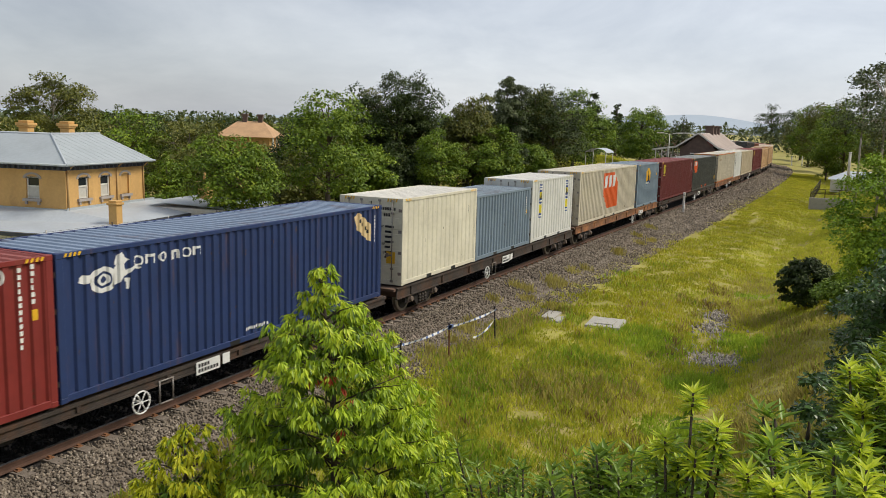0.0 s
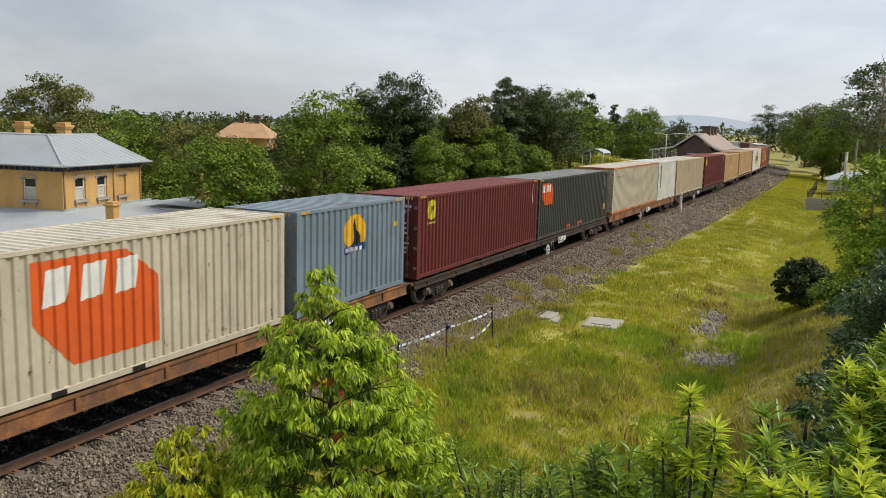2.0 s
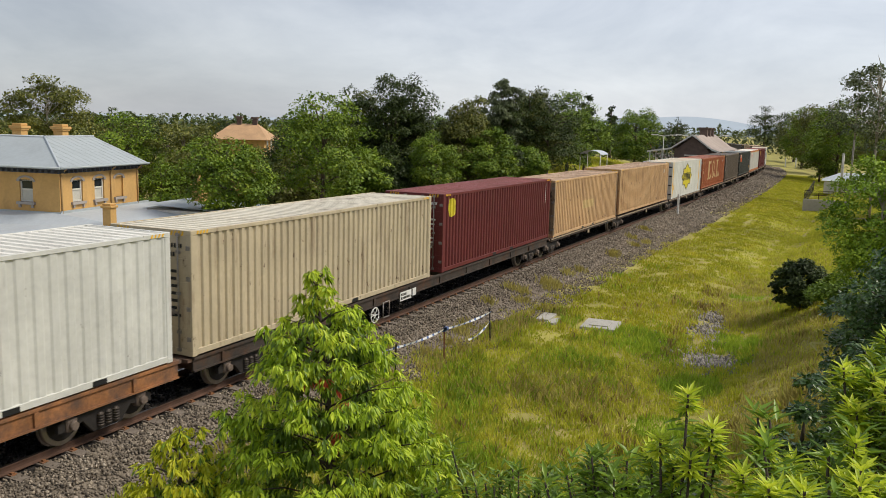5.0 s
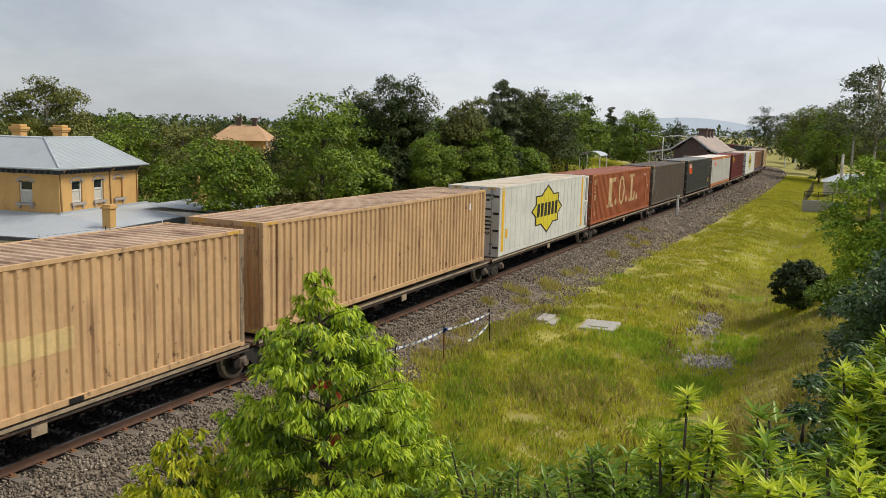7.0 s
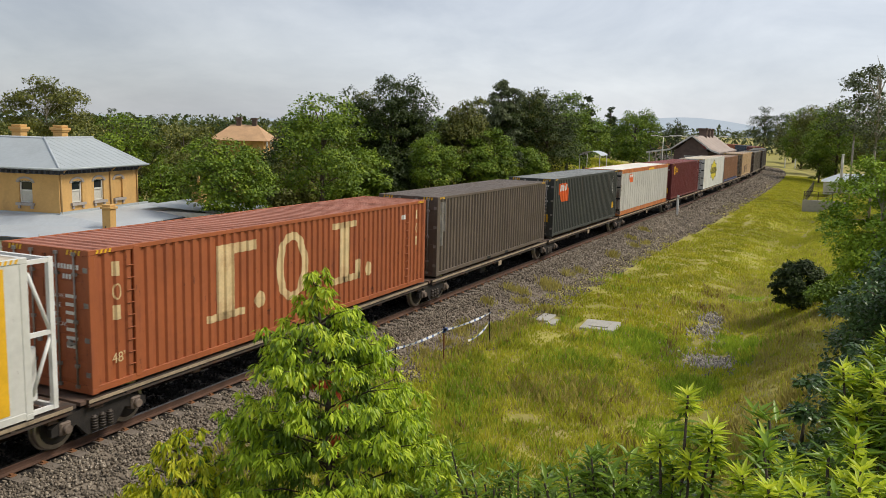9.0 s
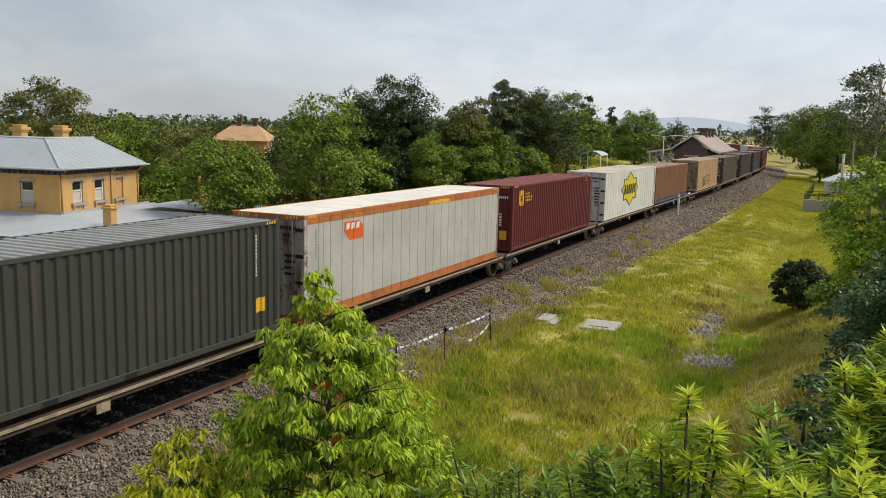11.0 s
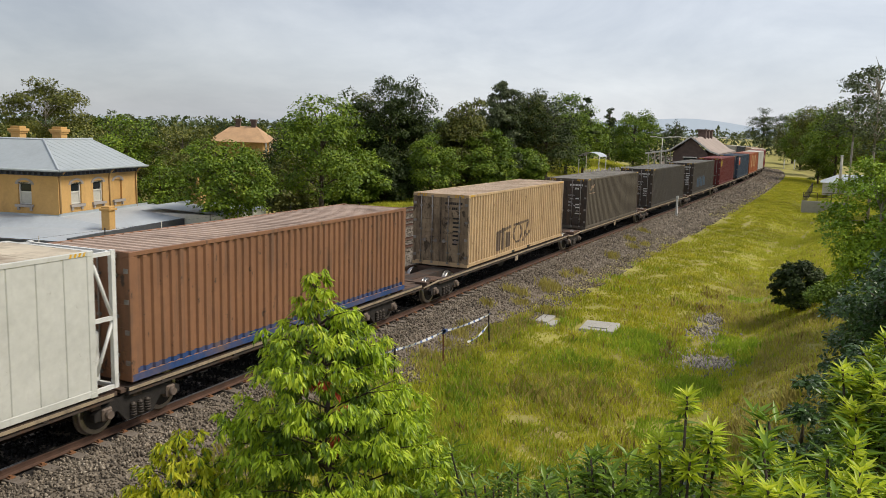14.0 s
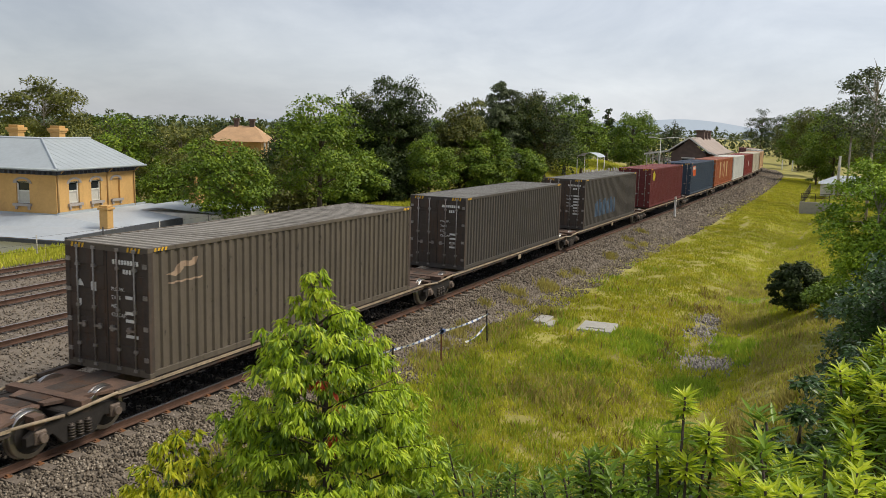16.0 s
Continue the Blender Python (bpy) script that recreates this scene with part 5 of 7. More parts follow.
def simple_house(label, x, y, turn, w, d, zb, ze, zr, wall_mat, roof_mat, ridge, chim=()):
    ob = empty("house", Matrix.Translation((x, y, 0)) @ Matrix.Rotation(radians(turn), 4, "Z"), label, "house")
    bm = bmesh.new()
    box(bm, -w / 2, -d / 2, zb, w / 2, d / 2, ze)
    part("wall", bm, wall_mat, ob)
    o = 0.6
    V = [(-w / 2 - o, -d / 2 - o, ze), (w / 2 + o, -d / 2 - o, ze), (w / 2 + o, d / 2 + o, ze), (-w / 2 - o, d / 2 + o, ze), (-ridge, 0, zr), (ridge, 0, zr)]
    raw("roof", V, [(0, 1, 5, 4), (1, 2, 5), (2, 3, 4, 5), (3, 0, 4), (0, 3, 2, 1)], roof_mat, ob)
    for cx, cy, h in chim:
        bm = bmesh.new()
        box(bm, cx - 0.26, cy - 0.26, zr - 1.2, cx + 0.26, cy + 0.26, zr + h - 0.25)
        box(bm, cx - 0.36, cy - 0.36, zr + h - 0.25, cx + 0.36, cy + 0.36, zr + h)
        part("chimney", bm, M_BRICK, ob)
    for k in range(int(w // 2.2)):
        bm = bmesh.new()
        x0 = -w / 2 + 0.7 + k * 2.2
        box(bm, x0, -d / 2 - 0.04, ze - 2.0, x0 + 0.9, -d / 2 + 0.02, ze - 0.6)
        win = part("window", bm, M_GLASS, ob)
        bm = bmesh.new()
        box(bm, x0 - 0.08, -d / 2 - 0.06, ze - 2.12, x0 + 0.98, -d / 2 - 0.01, ze - 2.0)
        part("sill", bm, M_SASH, win)
    return ob


far_house = simple_house("far house with hipped terracotta tile roof", -62.75, 79.1, 25, 5.5, 5.5, -3.5, 4.25, 6.0, M_OCHRE, M_TILE, 1.5, ((-0.65, 0, 0.85), (1.15, 0, 0.8)))
bm = bmesh.new()
for k in range(4):
    box(bm, 3.15, -3.2 + k * 1.9, -3.5, 3.3, -3.05 + k * 1.9, 4.2)
for z in (0.6, 1.6):
    box(bm, 3.15, -3.2, z, 3.3, 2.6, z + 0.12)
part("verandah", bm, M_SASH, far_house, "white verandah posts and rail")


def station():
    """Brown-roofed station with a flared gable end, awning and chimneys, beside a platform."""
    a, b = Vector((-20.16, 126.95, 0)), Vector((-20.90, 167.84, 0))
    turn = math.atan2(a.x - b.x, b.y - a.y)
    ob = empty("station_building", Matrix.Translation((a.x, a.y, 0)) @ Matrix.Rotation(turn, 4, "Z"), "long brick station building with brown flared roof", "building")
    bm = bmesh.new()
    box(bm, -2.5, 0.5, -0.2, 2.4, 25.5, 3.6)
    vs = [bm.verts.new(c) for c in ((-2.5, 0.5, 3.6), (2.4, 0.5, 3.6), (0, 0.5, 5.7))]
    bm.faces.new(vs)
    part("wall", bm, M_BRICK, ob)
    V, prof = [], [(-6.4, 3.45), (-3.0, 4.0), (-0.1, 5.95), (0.1, 5.95), (2.8, 4.0), (4.0, 3.6)]
    for y in (0.0, 26.5):
        V += [(x, y, z) for x, z in prof] + [(x, y, z - 0.14) for x, z in prof]
    F = [(k, k + 1, 13 + k, 12 + k) for k in range(5)] + [(k + 1, k, 6 + k, 7 + k) for k in range(5)] + [(18 + k, 19 + k, 7 + k, 6 + k) for k in range(5)]
    raw("roof", V, F, M_STATION, ob)
    bm = bmesh.new()
    for (x0, za), (x1, zb) in zip(prof[:-1], prof[1:]):
        vs = [bm.verts.new(c) for c in ((x0, -0.06, za - 0.22), (x1, -0.06, zb - 0.22), (x1, -0.06, zb + 0.03), (x0, -0.06, za + 0.03))]
        bm.faces.new(vs)
    part("barge_board", bm, M_SASH, ob, "pale barge board")
    bm = bmesh.new()
    box(bm, -0.9, 0.42, 0.9, 0.8, 0.5, 2.9)
    win = part("window", bm, M_GLASS, ob)
    bm = bmesh.new()
    box(bm, -1.05, 0.38, 2.9, 0.95, 0.46, 3.05)
    part("lintel", bm, M_SASH, win)
    bm = bmesh.new()
    box(bm, -1.05, 0.38, 0.75, 0.95, 0.46, 0.9)
    part("sill", bm, M_SASH, win)
    for y in (12, 16, 20):
        bm = bmesh.new()
        box(bm, -0.6, y - 0.45, 5.0, 0.6, y + 0.45, 6.9)
        box(bm, -0.75, y - 0.6, 6.9, 0.75, y + 0.6, 7.1)
        part("chimney", bm, M_BRICK, ob, "dark brick chimney stack")
    for y in range(2, 26, 5):
        bm = bmesh.new()
        cyl(bm, (-6.3, y, -0.2), (-6.3, y, 3.4), 0.08, seg=8)
        part("awning_post", bm, M_SASH, ob)
    pl = bmesh.new()
    ss = np.arange(112, 240, 8.0)
    for s0, s1 in zip(ss[:-1], ss[1:]):
        p = [on_line(s0, -5.4), on_line(s0, -2.2), on_line(s1, -2.2), on_line(s1, -5.4)]
        lo = [pl.verts.new((q.x, q.y, -0.3)) for q in p]
        hi = [pl.verts.new((q.x, q.y, 0.85)) for q in p]
        pl.faces.new(hi)
        for k in range(4):
            pl.faces.new((lo[k], lo[(k + 1) % 4], hi[(k + 1) % 4], hi[k]))
    bmesh.ops.recalc_face_normals(pl, faces=pl.faces)
    tagged(part("platform", pl, M_CONC), "grey concrete station platform", "platform", kind="structure")


station()


def street_lamp(x, y, h):
    ob = empty("platform_lamp", Matrix.Translation((x, y, -0.3)), "white twin-arm platform lamp on a slim pole", "lamp", "platform lamps")
    bm = bmesh.new()
    cyl(bm, (0, 0, 0), (0, 0, h), 0.07, 0.05, seg=8)
    part("pole", bm, M_SASH, ob)
    for sx in (-1, 1):
        bm = bmesh.new()
        cyl(bm, (0, 0, h), (sx * 0.9, 0, h + 0.15), 0.035, seg=6)
        part("arm", bm, M_SASH, ob)
        bm = bmesh.new()
        box(bm, min(sx * 0.8, sx * 1.7), -0.14, h + 0.1, max(sx * 0.8, sx * 1.7), 0.14, h + 0.24)
        part("lamp_head", bevelled(bm, 0.03), M_SASH, ob)


street_lamp(-22.4, 117.4, 6.0)
street_lamp(-21.0, 128.0, 6.0)
street_lamp(-19.6, 150.0, 6.0)


def track_fence():
    """Low pale paling fence along the yard, beside the trees."""
    ob = empty("paling_fence", Matrix.Identity(4), "low weathered pale paling fence beside the yard", "fence")
    bm = bmesh.new()
    box(bm, -0.08, -0.02, 0, 0.08, 0.02, 1.15)
    me = bpy.data.meshes.new("paling")
    bm.to_mesh(me)
    bm.free()
    me.materials.append(M_FENCE)
    rng = random.Random(4)
    a, b = Vector((-31.9, 113.5, 0)), Vector((-29.6, 131.5, 0))

    def along_fence(f, lift, off=0.0):
        p = a.lerp(b, f)
        return Vector((p.x + off, p.y, ground_z(p.x, p.y) + lift))

    for k in range(90):
        if rng.random() < 0.72:
            o = new("paling", me)
            o.parent = ob
            o.matrix_basis = Matrix.Translation(along_fence(k / 90, 0.05)) @ Matrix.Rotation(rng.uniform(-0.2, 0.2) + 1.2, 4, "Z") @ Matrix.Rotation(rng.uniform(-0.1, 0.1), 4, "X") @ Matrix.Diagonal((1.1, 1, rng.uniform(0.9, 1.25), 1))
    for k in range(10):
        for z in (0.35, 0.95):
            bm = bmesh.new()
            cyl(bm, along_fence(k / 10, z, -0.08), along_fence((k + 1) / 10, z, -0.08), 0.035, seg=5)
            part("fence_rail", bm, M_FENCE, ob)
    for k in range(11):
        bm = bmesh.new()
        cyl(bm, along_fence(k / 10, -0.3, -0.15), along_fence(k / 10, 1.35, -0.15), 0.07, seg=6)
        part("fence_post", bm, M_FENCE, ob)


track_fence()


def shelter():
    ob = empty("shelter", Matrix.Translation((-27.5, 101.0, 0.75)) @ Matrix.Diagonal((0.85, 0.85, 0.85, 1)), "small shelter with a pale curved roof", "shelter")
    V, F = [], []
    for k in range(9):
        t = math.pi * (0.15 + 0.7 * k / 8)
        for y in (-2, 2):
            V.append((-1.8 * math.cos(t), y, 2.6 + 1.1 * math.sin(t)))
    for k in range(8):
        F.append((2 * k, 2 * k + 1, 2 * k + 3, 2 * k + 2))
    raw("roof", V, F, M_IRON2, ob)
    bm = bmesh.new()
    for x in (-1.45, 1.45):
        for y in (-1.9, 1.9):
            cyl(bm, (x, y, -1.7), (x, y, 3.2), 0.06, seg=6)
    part("post", bm, M_SASH, ob)


shelter()


def right_side():
    # walled yard with a rail, small pale shed and pole, beyond the grass
    ob = empty("retaining_wall", Matrix.Translation((-3.4, 92, 0)), "low concrete wall with a metal rail", "wall")
    bm = bmesh.new()
    box(bm, 0, 0, -1.2, 4.2, 0.3, 0.0)
    part("wall", bevelled(bm, 0.02), M_CONC, ob)
    bm = bmesh.new()
    for k in range(4):
        cyl(bm, (0.1 + k * 1.3, 0.15, -0.02), (0.1 + k * 1.3, 0.15, 0.85), 0.035, seg=6)
    for z in (0.42, 0.85):
        cyl(bm, (0.1, 0.15, z), (4.1, 0.15, z), 0.03, seg=6)
    part("hand_rail", bm, M_STEEL, ob)
    bm = bmesh.new()
    for k in range(13):
        cyl(bm, (0.1, 0.4 + k * 2.4, -0.8), (0.1, 0.4 + k * 2.4, 0.45), 0.03, seg=5)
    for z in (-0.5, -0.1, 0.4):
        cyl(bm, (0.1, 0.4, z), (0.1, 29.2, z), 0.025, seg=5)
    part("side_rail", bm, M_POST, ob, "dark steel side railing")
    sh = empty("shed", Matrix.Translation((1.2, 117, 0)), "small white shed with pale roof and paling front", "shed")
    bm = bmesh.new()
    box(bm, -3.2, 0, -0.9, 3.2, 5, 0.7)
    part("wall", bm, M_SASH, sh)
    raw("roof", [(-3.6, -0.4, 0.7), (3.6, -0.4, 0.7), (3.6, 5.4, 0.7), (-3.6, 5.4, 0.7), (-1.5, 2.5, 1.7), (1.5, 2.5, 1.7)], [(0, 1, 5, 4), (1, 2, 5), (2, 3, 4, 5), (3, 0, 4)], M_IRON2, sh)
    bm = bmesh.new()
    box(bm, -0.05, -0.02, 0, 0.05, 0.02, 1.4)
    me = bpy.data.meshes.new("paling")
    bm.to_mesh(me)
    bm.free()
    me.materials.append(M_SASH)
    for k in range(30):
        o = new("paling", me)
        o.parent = sh
        o.matrix_basis = Matrix.Translation((-3.2 + k * 0.22, -0.6, -0.8))
    pole = empty("utility_pole", Matrix.Translation((-0.1, 113.0, -0.75)), "pale weathered timber pole", "pole")
    bm = bmesh.new()
    cyl(bm, (0, 0, 0), (0, 0, 4.9), 0.17, 0.14, seg=10)
    part("shaft", bm, M_FENCE, pole)
    bm = bmesh.new()
    cyl(bm, (0, 0, 4.9), (0, 0, 5.0), 0.19, 0.16, seg=10)
    part("cap", bm, M_SASH, pole)
    # white marker posts
    for x, y, h, w in ((-11.8, 69.5, 1.85, 0.16), (-11.0, 190, 2.0, 0.2), (-9.0, 190, 2.0, 0.2)):
        p = empty("marker_post", Matrix.Translation((x, y, -0.45)), "white painted square marker post beside the line", "post", "marker posts")
        bm = bmesh.new()
        box(bm, -w / 2, -w / 2, 0, w / 2, w / 2, h)
        part("shaft", bevelled(bm, 0.015), M_WHITE, p)
        bm = bmesh.new()
        box(bm, -w / 2 - 0.02, -w / 2 - 0.02, h - 0.25, w / 2 + 0.02, w / 2 + 0.02, h - 0.2)
        part("band", bm, M_ROD, p)


right_side()


def covers():
    """Concrete pit covers in the grass."""
    for x, y, w, d, turn, lid in ((-7.55, 29.85, 1.25, 1.5, 4, True), (-9.65, 29.85, 0.5, 1.2, 3, False), (-9.15, 29.3, 0.35, 0.9, -8, False)):
        ob = empty("pit_cover", Matrix.Translation((x, y, -0.84 if lid else -0.80)) @ Matrix.Rotation(radians(turn), 4, "Z"), "pale concrete pit cover lying in the grass", "cover", "pit covers")
        bm = bmesh.new()
        box(bm, -w / 2, -d / 2, 0, w / 2, d / 2, 0.2)
        part("slab", bevelled(bm, 0.015), M_CONC, ob)
        if lid:
            bm = bmesh.new()
            box(bm, -w * 0.28, -d * 0.3, 0.2, w * 0.28, d * 0.3, 0.235)
            part("lid", bevelled(bm, 0.01), M_CONC, ob)


covers()


def tape_line():
    """Barrier tape strung between steel pickets."""
    tops = []
    tape = empty("barrier_tape", Matrix.Identity(4), "blue and white barrier tape strung between thin posts", "tape")
    for k, (x, y, m, h) in enumerate(((-9.95, 25.0, M_POST, 1.15), (-10.25, 22.1, M_RUSTPOST, 1.12), (-10.5, 19.5, M_POST, 1.1), (-10.9, 16.5, M_POST, 1.1))):
        z = float(height(np.array([x]), np.array([y]))[0])
        p = empty("steel_picket", Matrix.Translation((x, y, z)) @ Matrix.Rotation(radians(-3 + 2 * k), 4, "Y"), "thin steel picket standing in long grass", "post", "tape pickets")
        bm = bmesh.new()
        box(bm, -0.022, -0.006, -0.1, 0.022, 0.006, h)
        box(bm, -0.006, 0.006, -0.1, 0.006, 0.03, h)
        part("shaft", bm, m, p)
        bm = bmesh.new()
        cyl(bm, (0, 0.01, h - 0.02), (0, 0.01, h + 0.05), 0.035, seg=8)
        part("cap", bm, M_POST, p)
        tops.append(Vector((x, y, z + h - 0.06)))

    def ribbon(a, b, sag, n=26):
        seg = (b - a) / n
        for i in range(n):
            q = []
            for j in (i, i + 1):
                f = j / n
                c = a.lerp(b, f) - Vector((0, 0, sag * 4 * f * (1 - f)))
                tw = 0.035 * math.cos(f * 9)
                q.append((c - Vector((tw * 0.4, 0, 0.032)), c + Vector((tw * 0.4, 0, 0.032))))
            bm = bmesh.new()
            vs = [bm.verts.new(v) for v in (q[0][0], q[1][0], q[1][1], q[0][1])]
            bm.faces.new(vs)
            part("stripe", bm, M_WHITE if i % 3 else mat("tape_blue", (0.10, 0.16, 0.36), 0.5), tape)

    for a, b in zip(tops[:-1], tops[1:]):
        ribbon(a, b, 0.06)
    a = tops[0] - Vector((0.02, 0, 0.3))
    ribbon(a, a + Vector((-0.2, -1.3, -0.38)), 0.12, 12)
    bm = bmesh.new()
    c = tops[1]
    for k in range(5):
        box(bm, c.x - 0.06 + 0.02 * k, c.y - 0.05, c.z - 0.08 + 0.02 * k, c.x + 0.02 + 0.02 * k, c.y + 0.05, c.z + 0.03 + 0.01 * k)
    part("knot", bm, mat("tape_blue", (0.10, 0.16, 0.36), 0.5), tape)


tape_line()


def yard_fence():
    for k in range(9):
        p = on_line(20 + k * 4.0, -20.3)
        o = empty("fence_post", Matrix.Translation((p.x, p.y, -0.5)), "thin dark steel fence post on the grass verge", "post", "yard fence posts")
        bm = bmesh.new()
        cyl(bm, (0, 0, 0), (0, 0, 1.3), 0.03, seg=6)
        part("shaft", bm, M_POST if k % 2 else M_FENCE, o)
    wire = bmesh.new()
    for z in (0.1, 0.4, 0.7):
        cyl(wire, on_line(20, -20.3, z), on_line(52, -20.3, z), 0.006, seg=4)
    tagged(part("fence_wire", wire, M_POST), "thin sagging wire between the fence posts", "wire")


yard_fence()


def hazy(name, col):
    """A far surface behind miles of bright air: the haze is painted in as a glow."""
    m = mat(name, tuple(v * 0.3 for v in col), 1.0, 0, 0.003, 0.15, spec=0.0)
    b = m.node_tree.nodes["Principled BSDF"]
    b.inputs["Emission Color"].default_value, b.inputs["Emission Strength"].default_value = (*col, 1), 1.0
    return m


def hills():
    rng = np.random.default_rng(9)
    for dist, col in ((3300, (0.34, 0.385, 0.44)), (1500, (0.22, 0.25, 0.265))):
        V, F = [], []
        n = 260
        rough = np.convolve(rng.normal(0, 1, n + 40), np.hanning(12) / 4, "same")[:n] if dist > 2000 else rng.normal(0, 0.6, n)
        for k in range(n):
            a = -85 + 145 * k / (n - 1)
            t = radians(a)
            z = 18 + 28 * math.exp(-((a + 8) / 3.2) ** 2) + 28 * math.exp(-((a + 13) / 5) ** 2) + 20 * math.exp(-((a - 6) / 6) ** 2) + 5 * rough[k] if dist > 2000 else 5 + 1.5 * rough[k]
            x, y = dist * math.sin(t), dist * math.cos(t)
            V += [(x, y, -40), (x, y, z), (x * 1.12, y * 1.12, -40)]
            if k:
                F += [(3 * k - 3, 3 * k, 3 * k + 1, 3 * k - 2), (3 * k - 2, 3 * k + 1, 3 * k + 2, 3 * k - 1)]
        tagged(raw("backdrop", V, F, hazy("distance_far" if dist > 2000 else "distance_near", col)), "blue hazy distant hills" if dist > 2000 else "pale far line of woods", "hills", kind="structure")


hills()


# ---------------------------------------------------------------- plants
def leaf_mat(name, ramp, trans=0.16, rough=0.55, clump=0.55, clump_scale=0.7, isle=0.16):
    return mat(name, (1, 1, 1), rough, 0, 0.8, 0.14, isle=isle, ramp=ramp, trans=trans, spec=0.35, clump=clump, clump_scale=clump_scale)


L_BRIGHT = leaf_mat("leaf_bright", [(0.0, (0.094, 0.185, 0.011)), (0.5, (0.208, 0.336, 0.021)), (1.0, (0.416, 0.504, 0.034))])
L_MID = leaf_mat("leaf_mid", [(0.0, (0.066, 0.128, 0.010)), (0.5, (0.142, 0.226, 0.014)), (1.0, (0.290, 0.360, 0.024))])
L_DARK = leaf_mat("leaf_dark", [(0.0, (0.018, 0.034, 0.006)), (0.6, (0.042, 0.068, 0.009)), (1.0, (0.100, 0.132, 0.016))])
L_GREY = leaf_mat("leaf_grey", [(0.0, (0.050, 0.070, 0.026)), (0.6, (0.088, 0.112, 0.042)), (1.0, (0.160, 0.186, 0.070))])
L_OLIVE = leaf_mat("leaf_olive", [(0.0, (0.064, 0.080, 0.011)), (0.6, (0.127, 0.139, 0.021)), (1.0, (0.235, 0.220, 0.038))])
L_LIME = leaf_mat("leaf_lime", [(0.0, (0.324, 0.446, 0.022)), (0.5, (0.551, 0.653, 0.043)), (1.0, (0.700, 0.700, 0.086))], 0.4, 0.4)
L_GLOSS = leaf_mat("leaf_glossy", [(0.0, (0.022, 0.056, 0.015)), (0.6, (0.055, 0.112, 0.026)), (1.0, (0.110, 0.176, 0.038))], 0.15, 0.28)
L_SHRUB = leaf_mat("leaf_shrub", [(0.0, (0.087, 0.170, 0.017)), (0.6, (0.185, 0.299, 0.029)), (1.0, (0.346, 0.439, 0.040))], 0.3, 0.35)
L_RED = leaf_mat("leaf_red", [(0.0, (0.30, 0.025, 0.01)), (1.0, (0.5, 0.09, 0.03))], 0.4)
M_BARK = mat("bark", (0.11, 0.085, 0.065), 0.95, 0, 3, 0.3, 0.5, 25)
M_PALEBARK = mat("pale_bark", (0.33, 0.29, 0.24), 0.9, 0, 3, 0.25, 0.3, 20)
M_TWIG = mat("twig_bark", (0.06, 0.045, 0.035), 0.9, 0, 5, 0.3)


def leaf_mesh(base, direc, up, length, width, fold=0.25):
    """Arrays of leaves: each a folded blade of two faces from base along direc."""
    n = len(base)
    direc = direc / np.linalg.norm(direc, axis=1, keepdims=True)
    side = np.cross(direc, up)
    side /= np.linalg.norm(side, axis=1, keepdims=True) + 1e-9
    nor = np.cross(side, direc)
    L, W = length[:, None], width[:, None]
    mid = base + direc * L * 0.45
    V = np.stack([base, mid - side * W + nor * W * fold, base + direc * L - nor * L * 0.10, mid + side * W + nor * W * fold], 1).reshape(-1, 3)
    k = np.arange(n) * 4
    F = np.concatenate([np.stack([k, k + 1, k + 2], 1), np.stack([k, k + 2, k + 3], 1)])
    return V, F


def np_mesh(name, V, F, material, parent=None, label=""):
    me = bpy.data.meshes.new(name)
    w = F.shape[1]
    me.vertices.add(len(V))
    me.vertices.foreach_set("co", np.asarray(V, np.float32).ravel())
    me.loops.add(F.size)
    me.loops.foreach_set("vertex_index", np.asarray(F, np.int32).ravel())
    me.polygons.add(len(F))
    me.polygons.foreach_set("loop_start", np.arange(0, F.size, w, dtype=np.int32))
    me.update(calc_edges=True)
    me.materials.append(material)
    ob = new(name, me)
    if parent is not None:
        ob.parent = parent
    if label:
        ob["label"] = label
    return ob


def unit(rng, n):
    v = rng.normal(0, 1, (n, 3))
    return v / np.linalg.norm(v, axis=1, keepdims=True)


